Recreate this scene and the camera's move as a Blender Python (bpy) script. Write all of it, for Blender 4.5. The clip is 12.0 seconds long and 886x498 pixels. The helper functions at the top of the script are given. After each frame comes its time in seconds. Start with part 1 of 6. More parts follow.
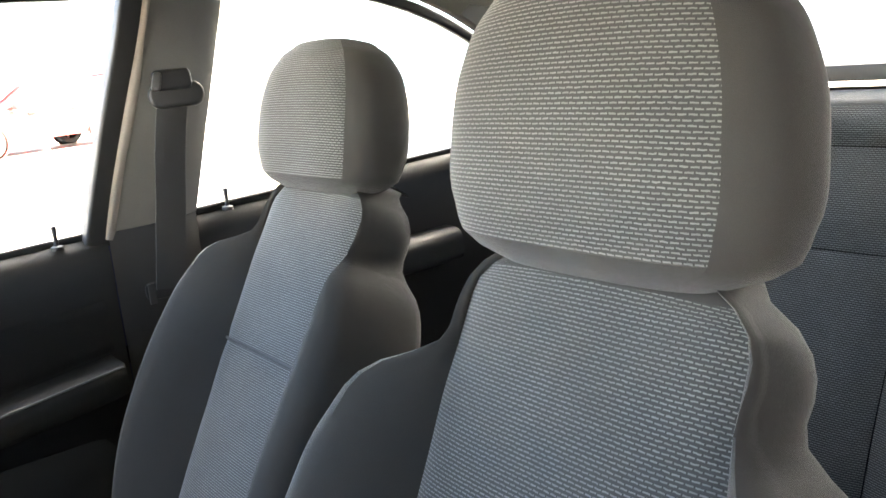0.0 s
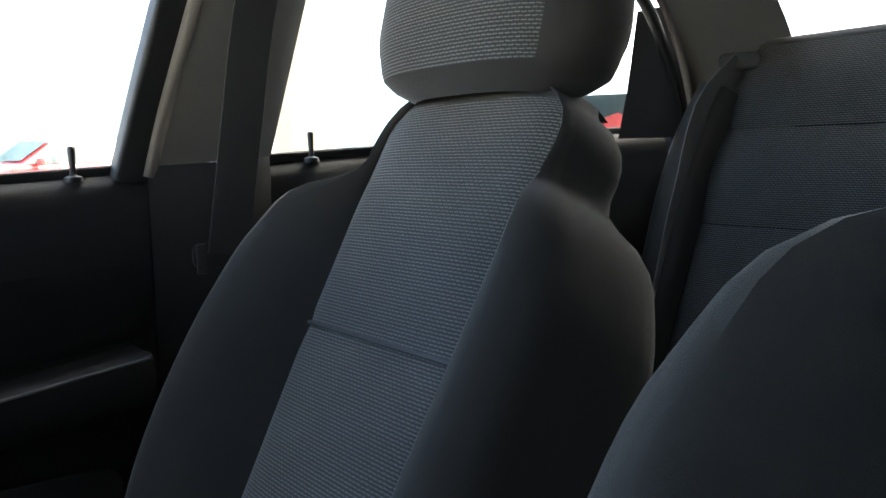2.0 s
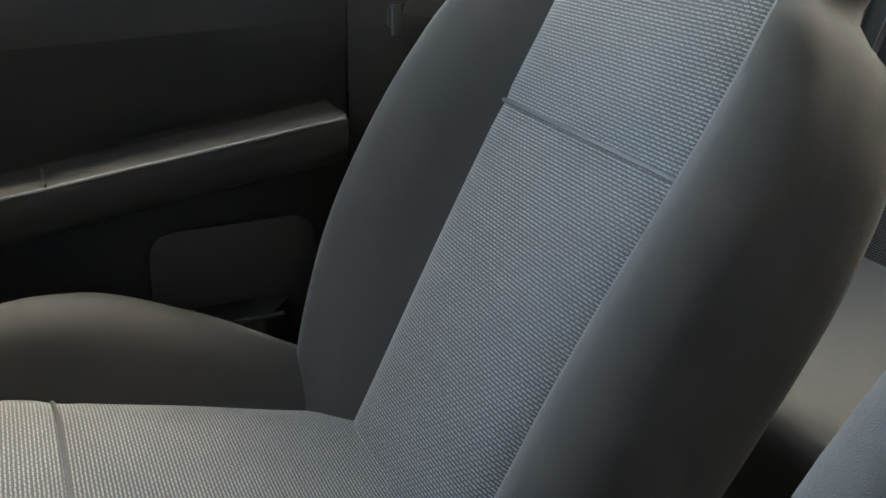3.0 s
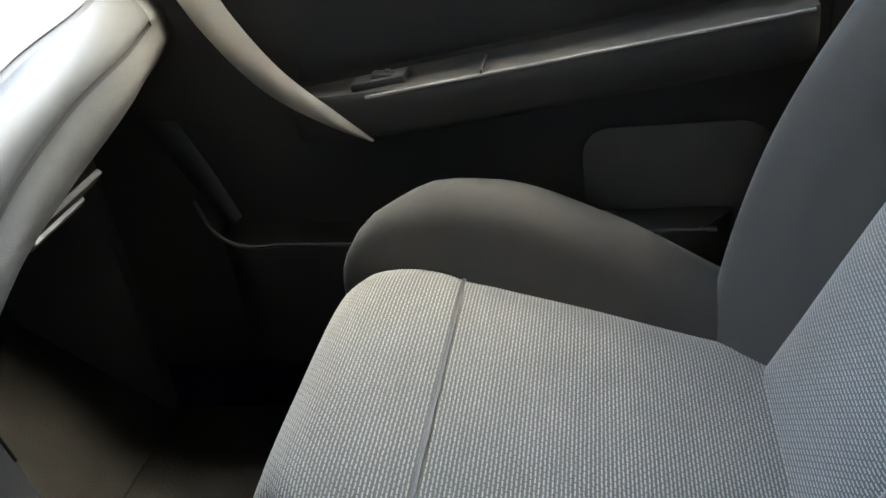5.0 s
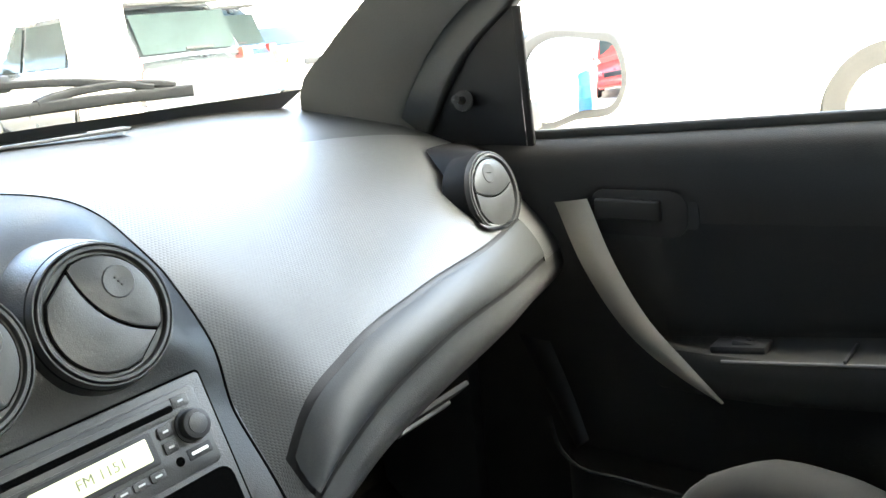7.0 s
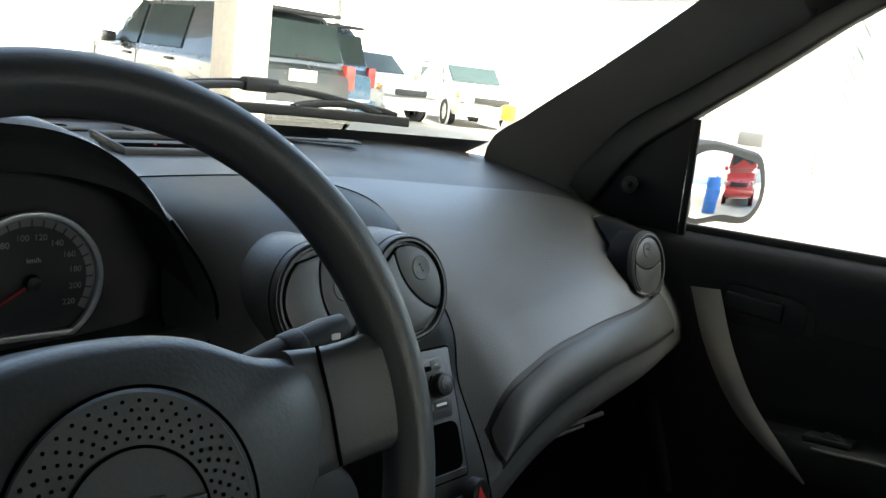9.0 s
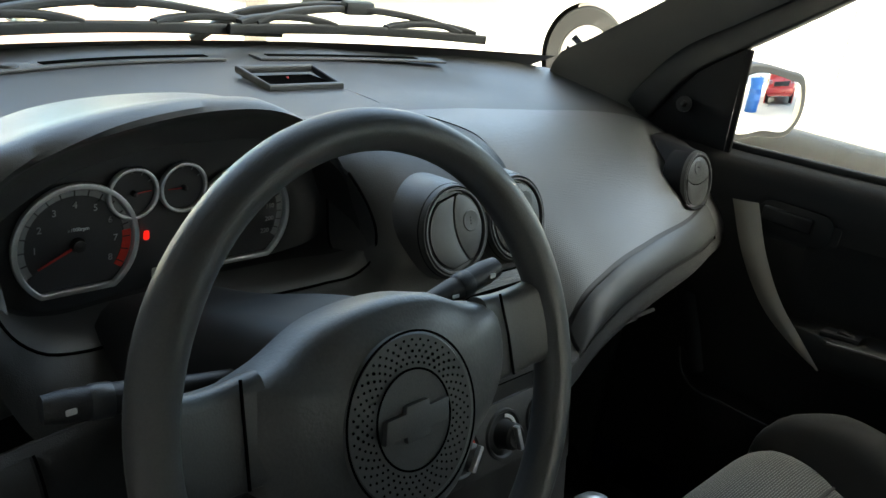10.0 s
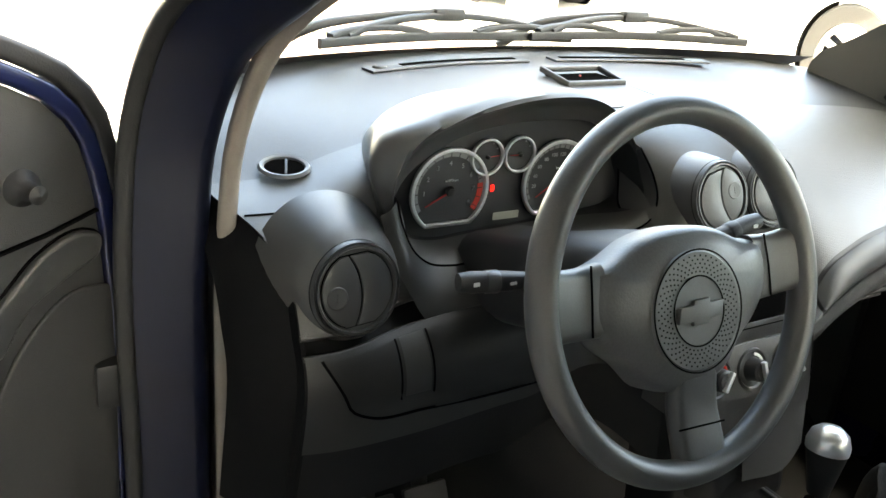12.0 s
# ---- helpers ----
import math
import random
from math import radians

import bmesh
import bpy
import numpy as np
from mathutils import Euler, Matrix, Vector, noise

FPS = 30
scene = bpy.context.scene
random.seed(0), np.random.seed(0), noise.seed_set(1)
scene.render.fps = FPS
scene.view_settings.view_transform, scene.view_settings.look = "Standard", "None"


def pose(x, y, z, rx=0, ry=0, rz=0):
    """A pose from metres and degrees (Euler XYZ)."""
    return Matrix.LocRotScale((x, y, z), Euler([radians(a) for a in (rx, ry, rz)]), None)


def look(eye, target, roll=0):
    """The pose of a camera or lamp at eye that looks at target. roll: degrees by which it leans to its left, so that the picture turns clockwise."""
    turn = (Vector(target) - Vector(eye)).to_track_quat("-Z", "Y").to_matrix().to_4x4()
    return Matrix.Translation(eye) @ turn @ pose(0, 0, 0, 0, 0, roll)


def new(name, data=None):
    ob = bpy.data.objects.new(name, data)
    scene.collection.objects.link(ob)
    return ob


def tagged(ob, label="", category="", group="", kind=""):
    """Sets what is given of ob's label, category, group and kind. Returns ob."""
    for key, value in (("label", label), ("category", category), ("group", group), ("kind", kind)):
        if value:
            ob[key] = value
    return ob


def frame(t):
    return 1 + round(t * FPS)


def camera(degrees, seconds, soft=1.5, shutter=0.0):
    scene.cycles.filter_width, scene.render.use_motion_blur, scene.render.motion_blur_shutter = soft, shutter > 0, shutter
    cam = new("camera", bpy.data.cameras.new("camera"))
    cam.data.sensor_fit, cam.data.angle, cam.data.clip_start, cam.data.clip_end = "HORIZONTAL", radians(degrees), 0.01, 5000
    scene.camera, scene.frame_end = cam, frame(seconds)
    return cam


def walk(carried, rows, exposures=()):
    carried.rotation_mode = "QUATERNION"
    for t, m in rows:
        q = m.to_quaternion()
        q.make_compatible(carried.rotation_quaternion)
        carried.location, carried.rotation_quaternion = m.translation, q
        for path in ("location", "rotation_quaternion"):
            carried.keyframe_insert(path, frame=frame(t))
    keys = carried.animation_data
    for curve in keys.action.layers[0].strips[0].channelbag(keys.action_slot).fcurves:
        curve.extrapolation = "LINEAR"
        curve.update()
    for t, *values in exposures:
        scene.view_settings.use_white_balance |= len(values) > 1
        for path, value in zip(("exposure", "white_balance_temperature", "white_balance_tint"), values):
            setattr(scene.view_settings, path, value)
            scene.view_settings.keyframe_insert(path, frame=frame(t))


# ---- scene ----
cam = camera(54.09, 12.0)

PATH = [
    (0.0, pose(-0.7941, -0.0533, 1.2326, 77.17, 5.49, -127.57)),
    (0.5, pose(-0.6829, -0.0727, 1.1600, 82.50, 3.25, -124.41)),
    (1.0, pose(-0.5564, -0.1037, 1.0525, 88.68, 6.42, -121.33)),
    (1.5, pose(-0.4349, -0.1383, 1.0152, 88.40, 6.62, -124.50)),
    (2.0, pose(-0.3367, -0.1311, 1.0011, 83.46, 1.74, -126.27)),
    (2.5, pose(-0.3054, -0.0880, 1.0378, 72.80, -0.38, -121.53)),
    (3.0, pose(-0.2828, -0.0940, 1.0500, 65.85, -1.47, -116.21)),
    (3.5, pose(-0.2770, -0.0405, 1.0497, 59.68, -1.56, -113.11)),
    (5.5, pose(-0.2063, -0.2863, 1.0330, 64.73, 8.84, -71.17)),
    (6.0, pose(-0.1995, -0.2956, 1.0486, 69.60, 8.96, -65.25)),
    (6.5, pose(-0.2167, -0.2987, 1.0754, 72.76, 8.32, -59.13)),
    (7.0, pose(-0.2404, -0.3093, 1.1098, 75.46, 6.14, -52.34)),
    (7.5, pose(-0.2830, -0.3129, 1.1138, 78.60, 1.82, -49.38)),
    (9.5, pose(-0.6159, -0.3157, 1.1816, 75.21, -8.46, -46.35)),
    (10.0, pose(-0.7150, -0.3450, 1.2528, 69.16, -7.85, -45.48)),
    (10.5, pose(-0.7808, -0.3986, 1.2772, 65.43, -6.63, -42.07)),
    (11.0, pose(-0.8258, -0.4621, 1.2747, 65.53, -4.18, -37.40)),
    (11.2, look((-0.849, -0.472, 1.279), (0.262, 0.981, 0.470), 5.6)),
    (11.5, pose(-0.8839, -0.4791, 1.2914, 67.33, -6.16, -32.65)),
    (12.0, pose(-0.9553, -0.5113, 1.2904, 67.52, -5.09, -30.44)),
]

walk(cam, PATH, [
    (0.0, 6.05, 7900, 4), (0.7, 5.45, 7800, 4), (1.5, 4.48, 7500, 2), (2.1, 4.38, 7100, 0), (2.6, 5.80, 7800, 0), (3.5, 6.25, 9300, 0),
    (5.5, 6.73, 8000, 0), (6.0, 6.73, 7900, 0), (6.6, 6.58, 7700, -2), (7.2, 5.63, 7500, -3), (7.7, 4.88, 7500, -4),
    (9.5, 3.73, 7300, -5), (10.5, 4.78, 8200, -9), (11.0, 5.23, 8400, -4), (12.0, 5.88, 8700, -2)])

# ---------------------------------------------------------------- light
world = bpy.data.worlds.new("world")
scene.world = world
world.use_nodes = True
wn = world.node_tree.nodes
wl = world.node_tree.links
sky = wn.new("ShaderNodeTexSky")
sky.sky_type = "NISHITA"
sky.sun_disc = False
sky.sun_elevation = radians(51.5)
sky.sun_rotation = radians(192.1)
sky.air_density = 0.5
sky.dust_density = 5.0
wl.new(sky.outputs["Color"], wn["Background"].inputs["Color"])
wn["Background"].inputs["Strength"].default_value = 0.15

sun_data = bpy.data.lights.new("sun", "SUN")
sun_data.energy = 0.8
sun_data.angle = radians(2.0)
sun_data.color = (1.0, 0.985, 0.96)
sun = new("sun", sun_data)
sun.matrix_world = look((-1.5, -7.0, 9.0), (0, 0, 0))


# ---------------------------------------------------------------- materials
def mat(name, color, rough=0.5, metal=0.0, bump=0.0, scale=400.0, vary=0.15, spec=0.5, coat=0.0, coarse=6.0, emit=0.0):
    """A procedural surface: fine grain in the relief, two scales of variation in the colour."""
    m = bpy.data.materials.new(name)
    m.use_nodes = True
    nt = m.node_tree
    b = nt.nodes["Principled BSDF"]
    b.inputs["Roughness"].default_value = rough
    b.inputs["Metallic"].default_value = metal
    b.inputs["Specular IOR Level"].default_value = spec
    b.inputs["Coat Weight"].default_value = coat
    tc = nt.nodes.new("ShaderNodeTexCoord")
    n1 = nt.nodes.new("ShaderNodeTexNoise")
    n1.inputs["Scale"].default_value = coarse
    n1.inputs["Detail"].default_value = 4
    n2 = nt.nodes.new("ShaderNodeTexNoise")
    n2.inputs["Scale"].default_value = scale
    n2.inputs["Detail"].default_value = 2
    for n in (n1, n2):
        nt.links.new(tc.outputs["Object"], n.inputs["Vector"])
    mix = nt.nodes.new("ShaderNodeMath")
    mix.operation = "ADD"
    nt.links.new(n1.outputs["Fac"], mix.inputs[0])
    nt.links.new(n2.outputs["Fac"], mix.inputs[1])
    ramp = nt.nodes.new("ShaderNodeValToRGB")
    ramp.color_ramp.elements[0].position = 0.3
    ramp.color_ramp.elements[1].position = 0.7
    ramp.color_ramp.elements[0].color = (*[c * (1 - vary) for c in color], 1)
    ramp.color_ramp.elements[1].color = (*[min(1, c * (1 + vary)) for c in color], 1)
    half = nt.nodes.new("ShaderNodeMath")
    half.operation = "MULTIPLY"
    half.inputs[1].default_value = 0.5
    nt.links.new(mix.outputs[0], half.inputs[0])
    nt.links.new(half.outputs[0], ramp.inputs["Fac"])
    nt.links.new(ramp.outputs["Color"], b.inputs["Base Color"])
    rr = nt.nodes.new("ShaderNodeMapRange")
    rr.inputs["To Min"].default_value = max(0.01, rough - min(0.08, vary))
    rr.inputs["To Max"].default_value = min(1, rough + min(0.08, vary))
    nt.links.new(n1.outputs["Fac"], rr.inputs["Value"])
    nt.links.new(rr.outputs["Result"], b.inputs["Roughness"])
    if bump:
        bp = nt.nodes.new("ShaderNodeBump")
        bp.inputs["Strength"].default_value = bump
        bp.inputs["Distance"].default_value = 0.001
        nt.links.new(n2.outputs["Fac"], bp.inputs["Height"])
        nt.links.new(bp.outputs["Normal"], b.inputs["Normal"])
    if emit:
        b.inputs["Emission Color"].default_value = (*color, 1)
        b.inputs["Emission Strength"].default_value = emit
    return m


def weave(name, light, dark, bw, rh, bump=0.6):
    """A woven seat cloth: short pale staggered dashes on a dark ground, laid out in the mesh's own metres."""
    m = bpy.data.materials.new(name)
    m.use_nodes = True
    nt = m.node_tree
    b = nt.nodes["Principled BSDF"]
    b.inputs["Roughness"].default_value = 0.85
    b.inputs["Specular IOR Level"].default_value = 0.25
    b.inputs["Sheen Weight"].default_value = 0.25
    uv = nt.nodes.new("ShaderNodeUVMap")
    ns = nt.nodes.new("ShaderNodeTexNoise")
    ns.inputs["Scale"].default_value = 260
    nt.links.new(uv.outputs["UV"], ns.inputs["Vector"])
    jit = nt.nodes.new("ShaderNodeMixRGB")
    jit.blend_type = "LINEAR_LIGHT"
    jit.inputs["Fac"].default_value = 0.0007
    stretch = nt.nodes.new("ShaderNodeMapping")
    stretch.inputs["Scale"].default_value = (1.7, 1, 1)
    nt.links.new(uv.outputs["UV"], stretch.inputs["Vector"])
    nt.links.new(stretch.outputs["Vector"], jit.inputs["Color1"])
    nt.links.new(ns.outputs["Color"], jit.inputs["Color2"])
    br = nt.nodes.new("ShaderNodeTexBrick")
    br.offset = 0.5
    br.inputs["Scale"].default_value = 1.0
    br.inputs["Brick Width"].default_value = bw * 1.7
    br.inputs["Row Height"].default_value = rh
    br.inputs["Mortar Size"].default_value = rh * 0.42
    br.inputs["Mortar Smooth"].default_value = 0.4
    br.inputs["Color1"].default_value = (*light, 1)
    br.inputs["Color2"].default_value = (*[c * 0.8 for c in light], 1)
    br.inputs["Mortar"].default_value = (*dark, 1)
    nt.links.new(jit.outputs["Color"], br.inputs["Vector"])
    fine = nt.nodes.new("ShaderNodeTexNoise")
    fine.inputs["Scale"].default_value = 14
    fine.inputs["Detail"].default_value = 5
    nt.links.new(uv.outputs["UV"], fine.inputs["Vector"])
    mr = nt.nodes.new("ShaderNodeMapRange")
    mr.inputs["To Min"].default_value = 0.8
    mr.inputs["To Max"].default_value = 1.2
    nt.links.new(fine.outputs["Fac"], mr.inputs["Value"])
    mul = nt.nodes.new("ShaderNodeMixRGB")
    mul.blend_type = "MULTIPLY"
    mul.inputs["Fac"].default_value = 1
    nt.links.new(br.outputs["Color"], mul.inputs["Color1"])
    nt.links.new(mr.outputs["Result"], mul.inputs["Color2"])
    nt.links.new(mul.outputs["Color"], b.inputs["Base Color"])
    inv = nt.nodes.new("ShaderNodeMath")
    inv.operation = "SUBTRACT"
    inv.inputs[0].default_value = 1
    nt.links.new(br.outputs["Fac"], inv.inputs[1])
    bp = nt.nodes.new("ShaderNodeBump")
    bp.inputs["Strength"].default_value = bump
    bp.inputs["Distance"].default_value = 0.0012
    nt.links.new(inv.outputs[0], bp.inputs["Height"])
    nt.links.new(bp.outputs["Normal"], b.inputs["Normal"])
    return m


def dotted(name, color, rough, pitch, spec=0.5):
    """Moulded plastic with a fine regular pimple grain, in the mesh's own metres."""
    m = mat(name, color, rough, vary=0.12, spec=spec)
    nt = m.node_tree
    b = nt.nodes["Principled BSDF"]
    uv = nt.nodes.new("ShaderNodeUVMap")
    br = nt.nodes.new("ShaderNodeTexBrick")
    br.offset = 0.5
    br.inputs["Scale"].default_value = 1.0
    br.inputs["Brick Width"].default_value = pitch
    br.inputs["Row Height"].default_value = pitch * 0.8
    br.inputs["Mortar Size"].default_value = pitch * 0.25
    br.inputs["Mortar Smooth"].default_value = 1.0
    nt.links.new(uv.outputs["UV"], br.inputs["Vector"])
    bp = nt.nodes.new("ShaderNodeBump")
    bp.inputs["Strength"].default_value = 0.35
    bp.inputs["Distance"].default_value = 0.0008
    nt.links.new(br.outputs["Fac"], bp.inputs["Height"])
    nt.links.new(bp.outputs["Normal"], b.inputs["Normal"])
    return m


def glass(name, tint=(1, 1, 1), gloss=0.05):
    m = bpy.data.materials.new(name)
    m.use_nodes = True
    nt = m.node_tree
    nt.nodes.remove(nt.nodes["Principled BSDF"])
    tr = nt.nodes.new("ShaderNodeBsdfTransparent")
    tr.inputs["Color"].default_value = (*tint, 1)
    gl = nt.nodes.new("ShaderNodeBsdfGlossy")
    gl.inputs["Roughness"].default_value = 0.02
    fr = nt.nodes.new("ShaderNodeFresnel")
    fr.inputs["IOR"].default_value = 1.45
    mu = nt.nodes.new("ShaderNodeMath")
    mu.operation = "MULTIPLY"
    mu.inputs[1].default_value = gloss
    mx = nt.nodes.new("ShaderNodeMixShader")
    nt.links.new(fr.outputs[0], mu.inputs[0])
    nt.links.new(mu.outputs[0], mx.inputs["Fac"])
    nt.links.new(tr.outputs[0], mx.inputs[1])
    nt.links.new(gl.outputs[0], mx.inputs[2])
    nt.links.new(mx.outputs[0], nt.nodes["Material Output"].inputs["Surface"])
    return m


M = {}
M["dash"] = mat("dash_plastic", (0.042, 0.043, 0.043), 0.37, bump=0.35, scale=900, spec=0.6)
M["dash_top"] = mat("dash_top_plastic", (0.042, 0.043, 0.044), 0.46, bump=0.35, scale=900, spec=0.45)
M["dash_dot"] = dotted("dash_pimpled_plastic", (0.078, 0.080, 0.081), 0.34, 0.0034, spec=0.75)
# darkened copies of the dash plastic: shade low down put into the colour
M["dash_half_shade"] = mat("dash_plastic_half_shade", (0.024, 0.0245, 0.025), 0.45, bump=0.35, scale=900, spec=0.35)
M["dash_shade"] = mat("dash_plastic_shade", (0.009, 0.009, 0.0095), 0.60, bump=0.35, scale=900, spec=0.2)
M["vent"] = mat("vent_plastic", (0.032, 0.033, 0.034), 0.36, bump=0.2, scale=1200, spec=0.6)
M["black"] = mat("black_plastic", (0.012, 0.012, 0.013), 0.5, bump=0.2, scale=900)
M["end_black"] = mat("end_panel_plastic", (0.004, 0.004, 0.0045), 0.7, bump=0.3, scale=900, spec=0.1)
# near black without gloss; on flat pieces it paints the shade inside openings
M["void"] = mat("dark_gap", (0.003, 0.003, 0.003), 0.9, spec=0.0)
M["wheel"] = mat("wheel_polyurethane", (0.060, 0.061, 0.0605), 0.42, bump=0.12, scale=700)
M["wheel_pad"] = mat("wheel_pad_grained", (0.080, 0.081, 0.0805), 0.42, bump=0.22, scale=420)
M["cloth"] = weave("woven_seat_cloth", (0.172, 0.177, 0.173), (0.036, 0.037, 0.036), 0.0070, 0.0035)
M["side_cloth"] = mat("plain_seat_cloth", (0.038, 0.037, 0.035), 0.85, bump=0.5, scale=1500, spec=0.25)
M["seat_back"] = mat("seat_side_vinyl", (0.024, 0.0245, 0.025), 0.6, bump=0.4, scale=800)
M["side_cloth"].node_tree.nodes["Principled BSDF"].inputs["Sheen Weight"].default_value = 0.22
M["side_cloth"].node_tree.nodes["Principled BSDF"].inputs["Sheen Roughness"].default_value = 0.35
M["door"] = mat("door_plastic", (0.036, 0.0365, 0.037), 0.55, bump=0.4, scale=800, spec=0.35)
M["door_cloth"] = mat("door_insert_cloth", (0.050, 0.050, 0.0505), 0.85, bump=0.5, scale=1300, spec=0.25)
M["arm"] = mat("armrest_cloth", (0.052, 0.051, 0.048), 0.8, bump=0.5, scale=1300, spec=0.25)
M["pillar"] = mat("pillar_grey_plastic", (0.085, 0.084, 0.078), 0.6, bump=0.3, scale=700)
M["pillar_a"] = mat("windscreen_pillar_plastic", (0.080, 0.078, 0.070), 0.6, bump=0.3, scale=700)
M["liner"] = mat("headliner_felt", (0.22, 0.215, 0.20), 0.95, bump=0.6, scale=900, spec=0.1)
M["seal"] = mat("flocked_seal", (0.22, 0.195, 0.17), 0.9, bump=0.4, scale=900, spec=0.2)
M["rubber"] = mat("black_rubber", (0.012, 0.012, 0.012), 0.6, bump=0.3, scale=500)
M["belt"] = mat("seat_belt_webbing", (0.035, 0.036, 0.038), 0.75, bump=0.7, scale=1800)
M["belt_grey"] = mat("grey_belt_webbing", (0.12, 0.12, 0.12), 0.75, bump=0.7, scale=1800)
M["silver"] = mat("silver_paint", (0.50, 0.48, 0.43), 0.34, metal=0.75, bump=0.1, scale=1500)
M["chrome"] = mat("chrome", (0.80, 0.80, 0.80), 0.10, metal=1.0, vary=0.05)
M["satin"] = mat("satin_metal_ring", (0.72, 0.73, 0.74), 0.30, metal=0.85, vary=0.05)
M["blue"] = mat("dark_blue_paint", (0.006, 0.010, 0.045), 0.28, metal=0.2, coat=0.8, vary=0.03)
# darker copy of the body blue: the doorway's shade put into the paint
M["blue_shaded"] = mat("dark_blue_paint_shaded", (0.002, 0.0035, 0.014), 0.35, vary=0.1, spec=0.4)
M["carpet"] = mat("floor_carpet", (0.016, 0.016, 0.016), 0.95, bump=1.0, scale=600, spec=0.1)
M["glass"] = glass("window_glass", (0.93, 0.96, 0.95))
M["mirror"] = mat("mirror_glass", (0.9, 0.9, 0.9), 0.01, metal=1.0, vary=0.0)
M["red"] = mat("red_plastic", (0.55, 0.03, 0.02), 0.4)
M["red_lamp"] = mat("red_warning_lamp", (0.8, 0.010, 0.010), 0.4, emit=0.07)
M["needle"] = mat("red_needle", (0.36, 0.014, 0.012), 0.5)
M["scale_grey"] = mat("grey_scale_print", (0.20, 0.205, 0.21), 0.5, vary=0.1)
M["figure"] = mat("dim_figures", (0.30, 0.305, 0.31), 0.6, vary=0.05)
M["gauge"] = mat("gauge_face", (0.022, 0.023, 0.026), 0.6, vary=0.1)
M["ink"] = mat("white_print", (0.62, 0.63, 0.62), 0.6, vary=0.05)
M["band"] = mat("smooth_trim_plastic", (0.034, 0.0355, 0.036), 0.44, bump=0.2, scale=900, spec=0.45)
M["lcd"] = mat("lcd_glass", (0.42, 0.45, 0.31), 0.35, vary=0.05, emit=0.05)
M["lcd_dim"] = mat("dim_lcd_glass", (0.42, 0.42, 0.36), 0.35, vary=0.05)
M["mark"] = mat("dark_print", (0.20, 0.22, 0.15), 0.6)
M["ring"] = mat("pale_grey_plastic", (0.14, 0.145, 0.15), 0.35)
M["pod"] = mat("matt_black_plastic", (0.007, 0.007, 0.008), 0.7, bump=0.2, scale=900, spec=0.2)


# ---------------------------------------------------------------- mesh helpers
def part(name, bm, material, parent=None, label="", smooth=True):
    """Links a bmesh as one mesh object, under a thing or a part."""
    me = bpy.data.meshes.new(name)
    if smooth:
        for f in bm.faces:
            f.smooth = True
        for e in bm.edges:
            if len(e.link_faces) == 2 and e.calc_face_angle(0) > 0.7:
                e.smooth = False
    bm.to_mesh(me)
    bm.free()
    me.materials.append(material)
    ob = new(name, me)
    if parent is not None:
        ob.parent = parent
    if label:
        tagged(ob, label)
    return ob


def thing(name, label, category, group="", kind="", at=(0, 0, 0)):
    ob = new(name)
    ob.location = at
    ob.empty_display_size = 0.05
    return tagged(ob, label, category, group, kind)


def hermite(ts, ps, t):
    """A smooth curve through the points ps at the parameters ts."""
    ts = np.asarray(ts, float)
    ps = np.asarray(ps, float)
    i = int(np.clip(np.searchsorted(ts, t) - 1, 0, len(ts) - 2))
    d = (ps[1:] - ps[:-1]) / (ts[1:] - ts[:-1])[(...,) + (None,) * (ps.ndim - 1)]
    m = np.empty_like(ps)
    m[0], m[-1] = d[0], d[-1]
    for k in range(1, len(ts) - 1):
        a, b = ts[k] - ts[k - 1], ts[k + 1] - ts[k]
        m[k] = (d[k - 1] * b + d[k] * a) / (a + b)
    h = ts[i + 1] - ts[i]
    u = (t - ts[i]) / h
    return ((2 * u**3 - 3 * u**2 + 1) * ps[i] + (u**3 - 2 * u**2 + u) * h * m[i]
            + (-2 * u**3 + 3 * u**2) * ps[i + 1] + (u**3 - u**2) * h * m[i + 1])


def curve(pts, n):
    """n points along a smooth curve through pts."""
    pts = np.asarray(pts, float)
    ts = np.concatenate([[0], np.cumsum(np.linalg.norm(np.diff(pts, axis=0), axis=1))])
    return [Vector(hermite(ts, pts, t)) for t in np.linspace(0, ts[-1], n)]


def grid(rows, thick=0.0, close=False):
    """A sheet through rows of points, with its own metres as UV; thick gives it depth."""
    bm = bmesh.new()
    lay = bm.loops.layers.uv.new("UVMap")
    v = [[bm.verts.new(p) for p in r] for r in rows]
    nr, nc = len(rows), len(rows[0])
    uu = [[0.0] * (nc + 1) for _ in range(nr)]
    vv = [[0.0] * (nc + 1) for _ in range(nr)]
    for i in range(nr):
        for j in range(nc + 1):
            if j:
                uu[i][j] = uu[i][j - 1] + (Vector(rows[i][j % nc]) - Vector(rows[i][j - 1])).length
            if i:
                vv[i][j] = vv[i - 1][j] + (Vector(rows[i][j % nc]) - Vector(rows[i - 1][j % nc])).length
    mid = [uu[i][nc // 2] for i in range(nr)]
    for i in range(nr - 1):
        for j in range(nc if close else nc - 1):
            k = (j + 1) % nc
            f = bm.faces.new((v[i][j], v[i][k], v[i + 1][k], v[i + 1][j]))
            for lp, (a, b) in zip(f.loops, ((i, j), (i, j + 1), (i + 1, j + 1), (i + 1, j))):
                lp[lay].uv = (uu[a][b] - mid[a], vv[a][b])
    if thick:
        bmesh.ops.solidify(bm, geom=bm.faces[:], thickness=thick)
    bm.normal_update()
    return bm


